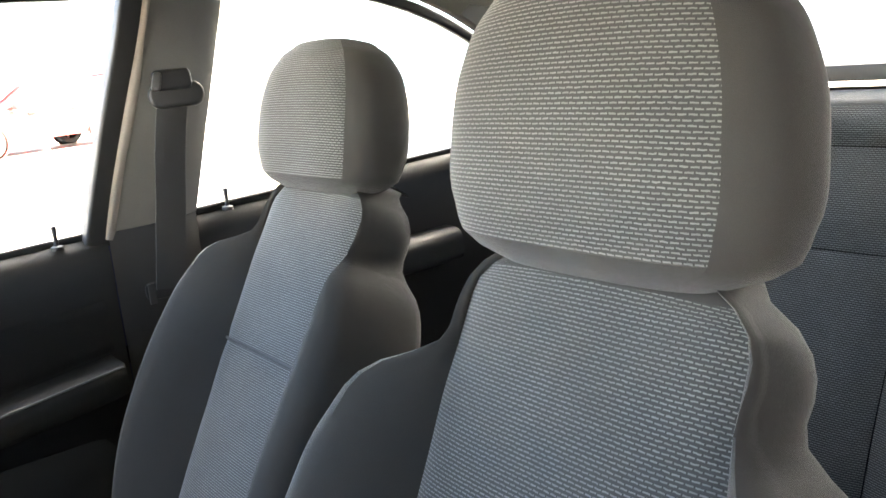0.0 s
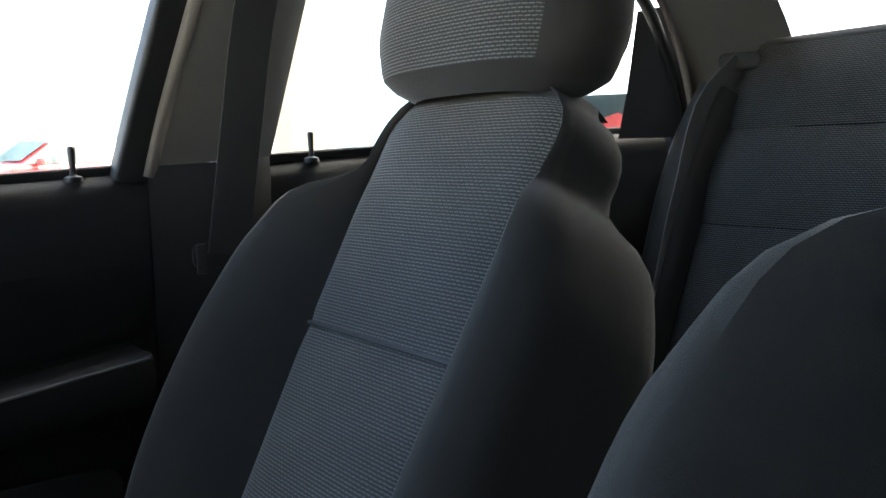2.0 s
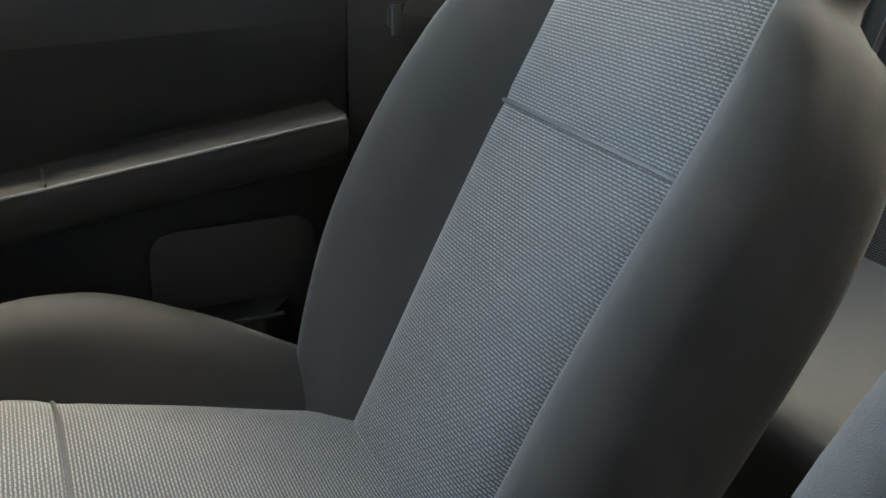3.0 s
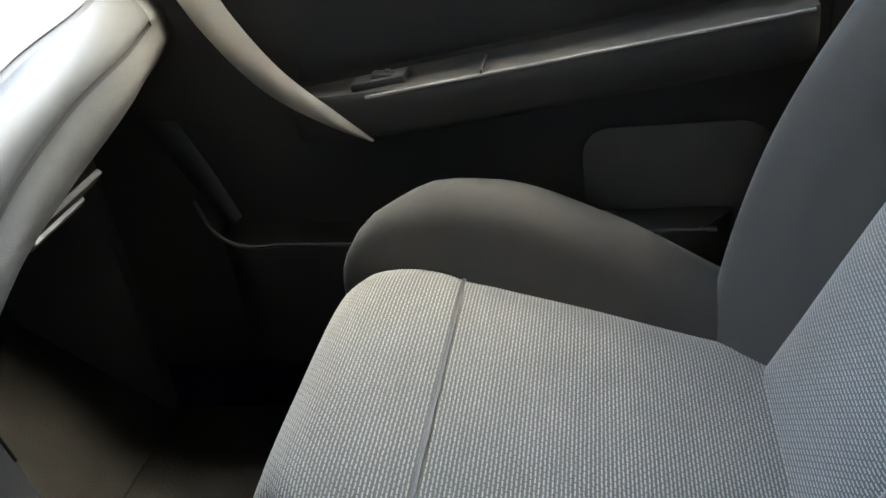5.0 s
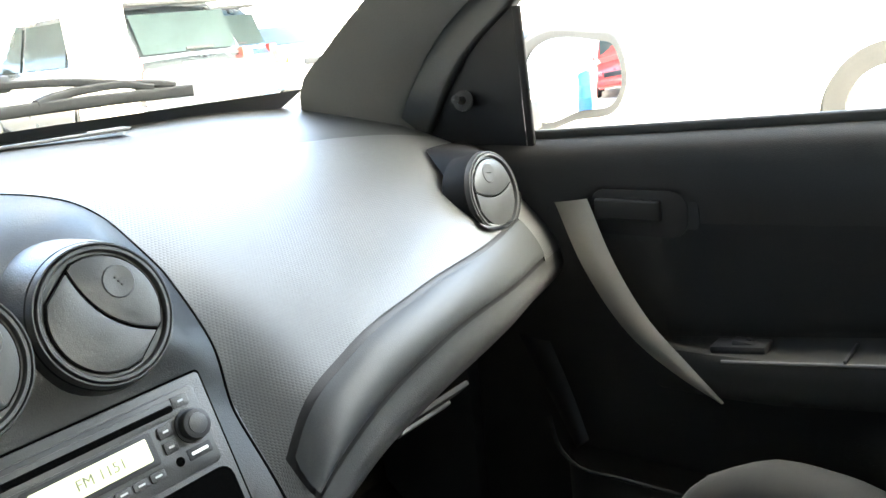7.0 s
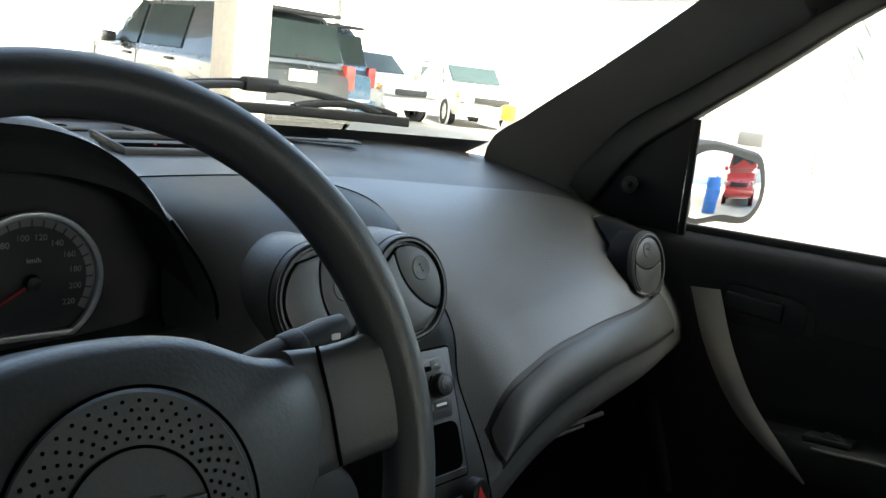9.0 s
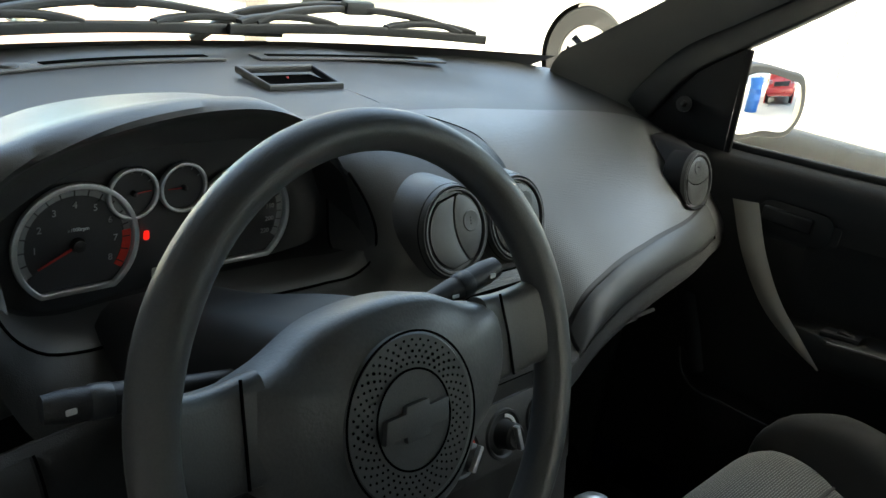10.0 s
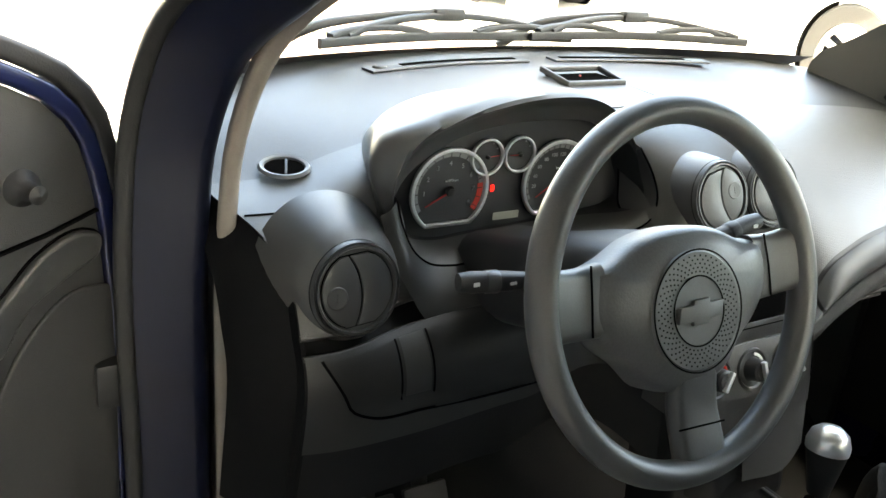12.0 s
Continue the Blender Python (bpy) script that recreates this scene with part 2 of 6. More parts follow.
def sweep(path, sect, up=(0, 0, 1), scale=None, cap=True):
    """A closed outline carried along a path; sect in (sideways, up) metres."""
    path = [Vector(p) for p in path]
    rows = []
    for i, p in enumerate(path):
        t = (path[min(i + 1, len(path) - 1)] - path[max(i - 1, 0)]).normalized()
        s = t.cross(Vector(up)).normalized()
        n = s.cross(t).normalized()
        k = 1.0 if scale is None else scale[i]
        k = (k, k) if np.isscalar(k) else k
        rows.append([p + s * (a * k[0]) + n * (b * k[1]) for a, b in sect])
    bm = grid(rows, close=True)
    if cap:
        vs = list(bm.verts)
        n = len(sect)
        bm.verts.ensure_lookup_table()
        bm.faces.new([bm.verts[i] for i in range(n)][::-1])
        bm.faces.new([bm.verts[len(vs) - n + i] for i in range(n)])
    bmesh.ops.recalc_face_normals(bm, faces=bm.faces[:])
    return bm


def rounded(w, h, r, n=4):
    """The outline of a rounded rectangle."""
    out = []
    for cx, cy, a0 in ((w / 2 - r, h / 2 - r, 0), (-w / 2 + r, h / 2 - r, 90), (-w / 2 + r, -h / 2 + r, 180), (w / 2 - r, -h / 2 + r, 270)):
        for k in range(n + 1):
            a = radians(a0 + 90 * k / n)
            out.append((cx + r * math.cos(a), cy + r * math.sin(a)))
    return out


def circle(r, n=24, ry=None):
    return [(r * math.cos(2 * math.pi * k / n), (ry or r) * math.sin(2 * math.pi * k / n)) for k in range(n)]


def slab(outline, depth, m=Matrix(), bevel=0.0, seg=2):
    """An outline in x, y pushed out by depth along z, with rounded edges, at the pose m."""
    bm = bmesh.new()
    bm.loops.layers.uv.new("UVMap")
    f = bm.faces.new([bm.verts.new((x, y, 0)) for x, y in outline])
    r = bmesh.ops.extrude_face_region(bm, geom=[f])
    bmesh.ops.translate(bm, vec=(0, 0, depth), verts=[e for e in r["geom"] if isinstance(e, bmesh.types.BMVert)])
    bmesh.ops.recalc_face_normals(bm, faces=bm.faces[:])
    if bevel:
        es = [e for e in bm.edges if len(e.link_faces) == 2 and e.calc_face_angle(0) > 0.6]
        bmesh.ops.bevel(bm, geom=es, offset=bevel, segments=seg, affect="EDGES", profile=0.6)
    bm.transform(m)
    return bm


def box(size, m=Matrix(), bevel=0.004, seg=2):
    bm = bmesh.new()
    bm.loops.layers.uv.new("UVMap")
    bmesh.ops.create_cube(bm, size=1)
    bmesh.ops.scale(bm, vec=size, verts=bm.verts)
    if bevel:
        bmesh.ops.bevel(bm, geom=bm.edges[:], offset=min(bevel, min(size) * 0.45), segments=seg, affect="EDGES", profile=0.6)
    bm.transform(m)
    return bm


def lathe(prof, m=Matrix(), n=40):
    """A turned piece: (radius, height) pairs about z, at the pose m."""
    rows = [[(r * math.cos(2 * math.pi * k / n), r * math.sin(2 * math.pi * k / n), z) for k in range(n)] for r, z in prof]
    bm = grid(rows, close=True)
    bmesh.ops.remove_doubles(bm, verts=bm.verts, dist=1e-5)
    bmesh.ops.recalc_face_normals(bm, faces=bm.faces[:])
    bm.transform(m)
    return bm


def join(*bms):
    """Several bmeshes as one."""
    out = bms[0]
    for b in bms[1:]:
        tmp = bpy.data.meshes.new("tmp")
        b.to_mesh(tmp)
        out.from_mesh(tmp)
        bpy.data.meshes.remove(tmp)
        b.free()
    return out


def facing(at, normal, up=(0, 0, 1)):
    """A pose whose z axis is normal and whose y axis leans to up."""
    z = Vector(normal).normalized()
    x = Vector(up).cross(z).normalized()
    y = z.cross(x)
    m = Matrix((x, y, z)).transposed().to_4x4()
    return Matrix.Translation(at) @ m


# ---------------------------------------------------------------- ground and yard
def belt_z(y):
    """The height of the doors' upper edge, which rises to the rear."""
    return 0.966 - 0.042 * y


bm = bmesh.new()
bm.loops.layers.uv.new("UVMap")
bmesh.ops.create_grid(bm, x_segments=1, y_segments=1, size=300)
M["yard"] = mat("pale_concrete", (0.36, 0.34, 0.31), 0.85, bump=0.4, scale=60, coarse=0.6)
tagged(part("ground", bm, M["yard"], smooth=False), "pale dusty concrete yard round the car", "ground", kind="structure")


# ---------------------------------------------------------------- dashboard
DX = [-0.70, -0.60, -0.52, -0.35, -0.160, -0.128, -0.10, 0.0, 0.10, 0.145, 0.20]
PX = [0.02, 0.157, 0.184, 0.25, 0.37, 0.54, 0.62, 0.70]
DP = np.array([
    [(0.60, 0.985), (0.53, 0.975), (0.43, 0.955), (0.34, 0.935), (0.275, 0.895), (0.240, 0.845), (0.220, 0.780), (0.25, 0.62)],
    [(0.70, 1.005), (0.57, 0.995), (0.43, 0.960), (0.34, 0.940), (0.260, 0.895), (0.230, 0.845), (0.205, 0.780), (0.24, 0.60)],
    [(0.75, 1.015), (0.60, 1.005), (0.44, 0.980), (0.36, 0.960), (0.300, 0.900), (0.260, 0.850), (0.205, 0.780), (0.24, 0.60)],
    [(0.80, 1.025), (0.62, 1.015), (0.46, 1.005), (0.40, 0.990), (0.360, 0.900), (0.266, 0.860), (0.212, 0.785), (0.25, 0.60)],
    [(0.82, 1.030), (0.62, 1.020), (0.46, 1.012), (0.39, 0.990), (0.355, 0.905), (0.258, 0.868), (0.220, 0.780), (0.22, 0.60)],
    [(0.82, 1.030), (0.62, 1.020), (0.46, 1.013), (0.345, 0.993), (0.273, 0.928), (0.244, 0.873), (0.198, 0.768), (0.175, 0.57)],
    [(0.82, 1.030), (0.62, 1.020), (0.46, 1.014), (0.325, 0.995), (0.250, 0.930), (0.234, 0.875), (0.178, 0.755), (0.13, 0.54)],
    [(0.82, 1.030), (0.62, 1.020), (0.46, 1.015), (0.32, 0.998), (0.246, 0.935), (0.230, 0.875), (0.176, 0.750), (0.125, 0.54)],
    [(0.82, 1.030), (0.62, 1.020), (0.46, 1.014), (0.32, 0.992), (0.246, 0.920), (0.229, 0.860), (0.175, 0.745), (0.125, 0.54)],
    [(0.81, 1.030), (0.62, 1.019), (0.46, 1.012), (0.36, 0.978), (0.262, 0.895), (0.230, 0.830), (0.172, 0.735), (0.14, 0.56)],
    [(0.81, 1.030), (0.62, 1.019), (0.46, 1.012), (0.36, 0.975), (0.264, 0.890), (0.230, 0.825), (0.180, 0.735), (0.17, 0.56)],
])


PP = np.array([
    [(0.820, 1.030), (0.620, 1.020), (0.460, 1.014), (0.360, 0.975), (0.210, 0.700), (0.176, 0.690), (0.200, 0.660), (0.240, 0.580)],
    [(0.810, 1.029), (0.620, 1.019), (0.460, 1.011), (0.360, 0.970), (0.203, 0.785), (0.172, 0.755), (0.184, 0.706), (0.330, 0.620)],
    [(0.800, 1.029), (0.620, 1.018), (0.460, 1.010), (0.360, 0.970), (0.208, 0.815), (0.176, 0.768), (0.190, 0.716), (0.340, 0.620)],
    [(0.790, 1.026), (0.610, 1.016), (0.460, 1.006), (0.360, 0.965), (0.215, 0.845), (0.186, 0.790), (0.201, 0.735), (0.370, 0.620)],
    [(0.770, 1.022), (0.600, 1.010), (0.460, 0.998), (0.355, 0.955), (0.228, 0.863), (0.198, 0.812), (0.218, 0.750), (0.400, 0.620)],
    [(0.740, 1.021), (0.585, 1.006), (0.460, 0.986), (0.360, 0.945), (0.255, 0.867), (0.222, 0.816), (0.243, 0.760), (0.430, 0.620)],
    [(0.710, 1.016), (0.570, 0.999), (0.460, 0.976), (0.370, 0.938), (0.278, 0.870), (0.242, 0.816), (0.262, 0.763), (0.440, 0.620)],
    [(0.670, 1.008), (0.550, 0.985), (0.450, 0.960), (0.370, 0.928), (0.300, 0.868), (0.261, 0.815), (0.280, 0.764), (0.450, 0.620)],
])


def dash(x, s, out=0.0, side=0):
    """A place on the dashboard's skin: across by x, down the section by s from 0 (windscreen) to 7; out lifts it off the skin."""
    prof = hermite(PX, PP, x) if side else hermite(DX, DP, x)
    a = hermite(range(8), prof, min(max(s, 0), 7))
    if out:
        b = hermite(range(8), prof, min(s + 0.02, 7)) - hermite(range(8), prof, max(s - 0.02, 0))
        n = np.array([b[1], -b[0]]) / np.linalg.norm(b)
        a = a + n * out
    return Vector((x, a[0], a[1]))


def dash_sheet(x0, x1, s0, s1, nx, ns, out=0.0, thick=0.0, side=0):
    """A piece of the skin; x0 and x1 may be (s, x) tables for a slanted edge."""
    rows = []
    for s in np.linspace(s0, s1, ns):
        a, b = (float(np.interp(s, *zip(*q))) if isinstance(q, list) else q for q in (x0, x1))
        rows.append([dash(x, s, out, side) for x in np.linspace(a, b, nx)])
    return grid(rows, thick)


dashboard = thing("dashboard", "dark grey moulded plastic car dashboard with round vents", "dashboard", at=(0, 0.4, 0.6))
dashboard_inv = Matrix.Translation((0, -0.4, -0.6))


def dpart(name, bm, material, parent=None, label="", smooth=True):
    bm.transform(dashboard_inv)
    return part(name, bm, material, parent or dashboard, label, smooth)


SLANT = [(2.0, 0.03), (3.0, 0.100), (3.5, 0.125), (4.0, 0.137), (5, 0.142), (7, 0.142)]
dpart("top_pad", dash_sheet(-0.70, 0.06, 0, 2, 50, 16), M["dash_top"], label="smooth dark grey top pad")
dpart("top_pad", dash_sheet(0.06, 0.70, 0, 2, 40, 16, side=1), M["dash_top"], label="smooth dark grey top pad")
LEFT = [(2, -0.69), (2.4, -0.682), (2.8, -0.668), (3.2, -0.655), (4, -0.645), (7, -0.645)]
dpart("driver_face", dash_sheet(LEFT, -0.475, 2, 4.96, 26, 30), M["dash"])
dpart("driver_face", dash_sheet(-0.475, -0.128, 2, 2.45, 30, 6), M["dash"])
dpart("driver_face", dash_sheet(-0.128, 0.0, 2, 4.96, 16, 30), M["dash"])
dpart("face_lip", sweep([dash(x, 4.96, -0.003) for x in np.linspace(-0.645, -0.36, 24)], circle(0.0035, 10)), M["dash"])
# near-black sheet: shade under the overhanging face put into its colour
dpart("recess", dash_sheet(LEFT, 0.0, 4.90, 5.42, 40, 5, out=-0.016), M["pod"], label="dark gap between the face and the knee panel")
dpart("lower_face", dash_sheet(LEFT, 0.0, 5.33, 6.45, 56, 12, out=0.002), M["dash_half_shade"], label="knee panel below the gap")
# darkest copy under the knee panel, where shade is painted in
dpart("under_face", dash_sheet(LEFT, 0.0, 6.40, 7, 40, 6, out=-0.010), M["dash_shade"])
dpart("lower_lip", sweep([dash(x, 5.33, -0.001) for x in np.linspace(-0.645, -0.16, 30)], circle(0.0032, 10)), M["dash_half_shade"])
pod_line = curve([(-0.664, 2.80, 0), (-0.61, 2.86, 0), (-0.57, 2.97, 0), (-0.540, 3.20, 0), (-0.520, 3.6, 0), (-0.505, 4.1, 0), (-0.492, 4.96, 0)], 40)
dpart("seam", sweep([dash(p.x, p.y, 0.0004) for p in pod_line], circle(0.0013, 8)), M["void"])
dpart("centre_face", dash_sheet(0.0, SLANT, 2, 7, 20, 48), M["dash"])
dpart("passenger_pad", dash_sheet([(2, 0.02), (3, 0.06), (4, 0.12)], 0.70, 2, 4, 56, 24, side=1), M["dash_dot"], label="finely pimpled dark grey pad")
dpart("band_channel", dash_sheet(0.158, 0.640, 3.92, 5.08, 46, 12, out=-0.004, side=1), M["black"])
for x0, x1 in ((0.120, 0.160), (0.634, 0.70)):
    dpart("pad_end", dash_sheet(x0, x1, 3.94, 5.10, 8, 14, out=-0.0005, side=1), M["dash_dot"])
band = []
for s in np.linspace(0.07, 0.90, 11):
    e = (1 - (2 * abs((s - 0.485) / 0.83)) ** 6 * 0.99) ** 0.5
    band.append([dash(x, 4 + s, 0.003 * e, 1) for x in 0.162 + 0.004 * (1 - e) + (0.630 - 0.162) * np.linspace(0, 1, 46) ** 1.3])
dpart("trim_band", grid(band), M["band"], label="smooth curved trim strip")
dpart("glovebox", dash_sheet(0.14, 0.70, 5, 7, 46, 20, side=1), M["dash"], label="dark glovebox lid below the trim strip")

# ---- steering wheel
TILT, TURN = radians(20.5), radians(1.3)
WN = Vector((math.sin(TURN) * math.cos(TILT), -math.cos(TURN) * math.cos(TILT), math.sin(TILT)))
WC = Vector((-0.3476, 0.0036, 0.9566))
WM = facing(WC, WN)
wheel = thing("steering_wheel", "dark grey three-spoke steering wheel with a round perforated hub pad", "steering wheel", at=WC)
w_inv = Matrix.Translation(-WC)


def wpart(name, bm, material, parent=None, label="", smooth=True):
    bm.transform(w_inv @ WM)
    return part(name, bm, material, parent or wheel, label, smooth)


RR = 0.0142
ring = []
for k in range(96):
    a = 2 * math.pi * k / 96
    grip = 1 + 0.10 * math.exp(-((math.degrees(a) % 360 - 150) / 14) ** 2) + 0.10 * math.exp(-((math.degrees(a) % 360 - 30) / 14) ** 2)
    row = []
    for j in range(20):
        b = 2 * math.pi * j / 20
        r = 0.1887 - RR + RR * grip * math.cos(b)
        row.append((r * math.cos(a), r * math.sin(a), RR * 1.1 * math.sin(b)))
    ring.append(row)
bm = grid(ring + [ring[0]], close=True)
bmesh.ops.remove_doubles(bm, verts=bm.verts, dist=1e-5)
bmesh.ops.recalc_face_normals(bm, faces=bm.faces[:])
wpart("rim", bm, M["wheel"])
# ---- hub pad
pad_out = [(-0.115, 0.038), (-0.085, 0.046), (-0.05, 0.061), (0, 0.067), (0.05, 0.061), (0.085, 0.046), (0.115, 0.038),
           (0.118, -0.01), (0.10, -0.035), (0.075, -0.055), (0.05, -0.082), (0, -0.092), (-0.05, -0.082), (-0.075, -0.055), (-0.10, -0.035), (-0.118, -0.01)]
rows = []
pc = curve([(*p, 0) for p in pad_out + pad_out[:1]], 65)[:-1]
for k, z in ((1.0, -0.035), (1.0, -0.012), (0.97, -0.003), (0.9, 0.003), (0.7, 0.009), (0.4, 0.0125), (0.02, 0.0135)):
    rows.append([(p.x * k, p.y * k - 0.004, z) for p in pc])
bm = grid(rows, close=True)
bmesh.ops.recalc_face_normals(bm, faces=bm.faces[:])
wpart("hub_pad", bm, M["wheel_pad"], label="grained dark grey airbag pad")
for s in (-1, 1):
    pts = [(s * 0.10, 0.008, -0.010), (s * 0.13, 0.008, -0.010), (s * 0.155, 0.010, -0.006), (s * 0.178, 0.012, -0.002)]
    wpart("spoke", sweep(curve(pts, 10), rounded(0.060, 0.022, 0.009), up=(0, 0, 1), scale=[(1.15 - 0.2 * k / 9 + 0.25 * (k / 9) ** 3, 1) for k in range(10)]), M["wheel"])
wpart("spoke", sweep(curve([(0.006, -0.075, -0.006), (0.006, -0.12, -0.010), (0.006, -0.15, -0.006), (0.006, -0.18, -0.002)], 10), rounded(0.056, 0.022, 0.009), scale=[(1.05 + 0.15 * (k / 9) ** 2, 1) for k in range(10)]), M["wheel"])

# ---- front seats
def seat(x, dy, up_by=0.0, fat=0.0, tall=1.0, length=0.6824, slid=0.0):
    st = thing("bucket_seat", "dark grey car seat with a pale woven cloth centre", "seat", "front seats", at=(x, dy - 0.2, 0.25))
    inv = Matrix.Translation((0, 0.2, -0.25))

    def sp(name, bm, material, parent=None, label=""):
        bm.transform(inv)
        return part(name, bm, material, parent or st, label)

    # backrest
    lean = 0.4964 - up_by
    b0 = Vector((0, -0.355, 0.46))
    b1 = b0 + length * Vector((0, -math.sin(lean), math.cos(lean)))
    d = (b1 - b0).normalized()
    n = Vector((0, d.z, -d.y))
    V = [0, 0.15, 0.30, 0.45, 0.60, 0.72, 0.81, 0.855, 0.92, 1.0]
    WV = [0.230, 0.250, 0.261, 0.264, 0.261, 0.244, 0.205, 0.156, 0.150, 0.146]
    CV = [0.120, 0.127, 0.135, 0.141, 0.145, 0.145, 0.145, 0.142, 0.140, 0.138]
    PV = [0.035, 0.062, 0.080, 0.084, 0.078, 0.066, 0.044, 0.010, 0.0, 0.0]
    centre, sides, flanks, backs = [], ([], []), ([], []), []
    for v in list(np.linspace(0, 1, 44)) + [1.012, 1.022, 1.028]:
        over = max(0, v - 1) / 0.028
        vv = min(v, 1)
        w, c, p = (float(hermite(V, q, vv)) for q in (WV, CV, PV))
        w += fat * min(1, 4 * max(0, 0.80 - vv)) - 0.022 * over ** 2 - 0.045 * max(0, (vv - 0.90) / 0.10) ** 3
        p += 1.2 * fat * math.sin(math.pi * min(1, vv / 0.85))
        c = min(c, w - 0.006)
        base = b0.lerp(b1, v) - n * (0.055 * over ** 1.5)
        seam = -0.006 * math.exp(-((vv - 0.595) / 0.010) ** 2)
        crown = 0.012 * math.sin(math.pi * min(vv / 0.6, 1)) if vv < 0.6 else 0.010 * math.sin(math.pi * (vv - 0.6) / 0.42)
        centre.append([base + Vector((c * u, 0, 0)) + n * (crown * (1 - u ** 4) + seam - 0.005 * u ** 12) for u in np.linspace(-1, 1, 25)])
        q = w - c
        for k, s in enumerate((-1, 1)):
            pr = [(c, -0.008), (c + 0.10 * q, 0.13 * p), (c + 0.36 * q, 0.66 * p + 0.002), (c + 0.64 * q, 0.98 * p + 0.004), (c + 0.90 * q, 0.78 * p), (w, 0.25 * p - 0.012)]
            sides[k].append([base + Vector((s * a.x, 0, 0)) + n * a.y for a in curve([(*t, 0) for t in pr], 16)][::s])
            fl = [(w, 0.25 * p - 0.012), (w + 0.003, -0.040), (w - 0.006, -0.085), (w - 0.030, -0.105)]
            flanks[k].append([base + Vector((s * a.x, 0, 0)) + n * (a.y * (1 - 0.5 * over)) for a in curve([(*t, 0) for t in fl], 9)][::s])
        backs.append([base + Vector(((w - 0.03) * u, 0, 0)) + n * ((-0.105 - 0.012 * (1 - u * u)) * (1 - 0.5 * over)) for u in np.linspace(1, -1, 9)])
    cut_at = 42
    sp("back_centre", grid(centre[:cut_at + 1]), M["cloth"], label="pale grey woven cloth panel")
    sp("top_strip", grid(centre[cut_at:]), M["side_cloth"], label="plain dark cloth strip along the top")
    for k in (0, 1):
        sp("back_bolster", grid(sides[k]), M["side_cloth"], label="plain dark grey cloth bolster")
        sp("back_flank", grid(flanks[k]), M["side_cloth"])
    kk = min(range(44), key=lambda i: abs(i / 43 - 0.595))
    sp("back_seam", sweep([p + n * 0.0035 for p in centre[kk]], rounded(0.0045, 0.003, 0.001), up=n), M["seat_back"], label="dark stitched seam")
    sp("back_shell", grid(backs), M["seat_back"])
    top = [[r[j] for j in range(len(r))] for r in (centre[-1], backs[-1][::-1])]
    lid = [[Vector(centre[-1][j]).lerp(Vector((centre[-1][j].x, backs[-1][4].y, backs[-1][4].z)), f) + Vector((0, 0, 0.006 * math.sin(math.pi * f))) for j in range(25)] for f in np.linspace(0, 1, 6)]
    sp("top_roll", grid(lid), M["side_cloth"])

    # head restraint
    hr0 = b1.lerp(b0, 1 - (0.6824 if length > 0.68 else 0.672) / length) + Vector((0, -0.008, -0.014))
    up = Vector((0, -math.sin(radians(12) - up_by), math.cos(radians(12) - up_by)))
    fw = Vector((0, up.z, -up.y))
    HV = [0, 0.012, 0.04, 0.09, 0.14, 0.175, 0.198, 0.210, 0.214]
    HW = [0.100, 0.134, 0.154, 0.158, 0.148, 0.126, 0.092, 0.050, 0.005]
    HD = [0.036, 0.056, 0.069, 0.073, 0.069, 0.060, 0.045, 0.026, 0.003]
    rows_f, rows_s = [], []
    a0 = radians(40)
    for v in np.linspace(0, 1, 34):
        v = 0.214 * (1 - (1 - v) ** 1.6)
        w, dd = float(hermite(HV, HW, v)), float(hermite(HV, HD, v))

        def pt(a, w=w, dd=dd, v=v):
            c_, s_ = math.cos(a), math.sin(a)
            return hr0 + up * (v * tall) + Vector((math.copysign(abs(c_) ** 0.72, c_) * w, 0, 0)) + fw * (math.copysign(abs(s_) ** 0.72, s_) * dd)
        rows_f.append([pt(a) for a in np.linspace(math.pi - a0, a0, 21)])
        rows_s.append([pt(a) for a in np.linspace(a0, a0 - (2 * math.pi - (math.pi - 2 * a0)), 41)])
    hrest = sp("head_restraint", grid(rows_s), M["side_cloth"], label="rounded dark cloth head restraint")
    sp("head_cloth", grid(rows_f[2:]), M["cloth"], hrest, "pale woven cloth front")
    sp("head_foot", grid(rows_f[:3]), M["side_cloth"], hrest)
    for s in (-1, 1):
        sp("post", lathe([(0.005, 0), (0.005, 0.07)], Matrix.Translation(hr0 + Vector((s * 0.06, 0, -0.036))), 12), M["chrome"], hrest, "thin steel post")

    # cushion
    path = [(-0.43, 0.462), (-0.33, 0.482), (-0.20, 0.520), (-0.09, 0.552), (-0.03, 0.568), (0.01, 0.568), (0.042, 0.548), (0.058, 0.50), (0.056, 0.43), (0.04, 0.36)]
    path = [(y - slid, z) for y, z in path]
    U = np.concatenate([[0], np.cumsum([math.hypot(b[0] - a[0], b[1] - a[1]) for a, b in zip(path, path[1:])])])
    U = U / U[-1]
    CW = [0.155, 0.166, 0.174, 0.178, 0.188, 0.195, 0.215, 0.225, 0.228, 0.228]
    CT = [0.245, 0.258, 0.265, 0.265, 0.258, 0.250, 0.246, 0.244, 0.242, 0.238]
    CP = [0.020, 0.046, 0.078, 0.088, 0.072, 0.044, 0.018, 0.004, 0.0, 0.0]
    centre, sides, skirts = [], ([], []), ([], [])
    for v in np.linspace(0, 1, 48):
        y, z = hermite(U, path, v)
        e = hermite(U, path, min(v + 0.01, 1)) - hermite(U, path, max(v - 0.01, 0))
        nn = Vector((0, -e[1], e[0])).normalized()
        c, w, p = (float(hermite(U, q, v)) for q in (CW, CT, CP))
        base = Vector((0, y, z))
        front = min(1, max(0, (y + slid + 0.10) / 0.15)) if v < 0.7 else 1.0
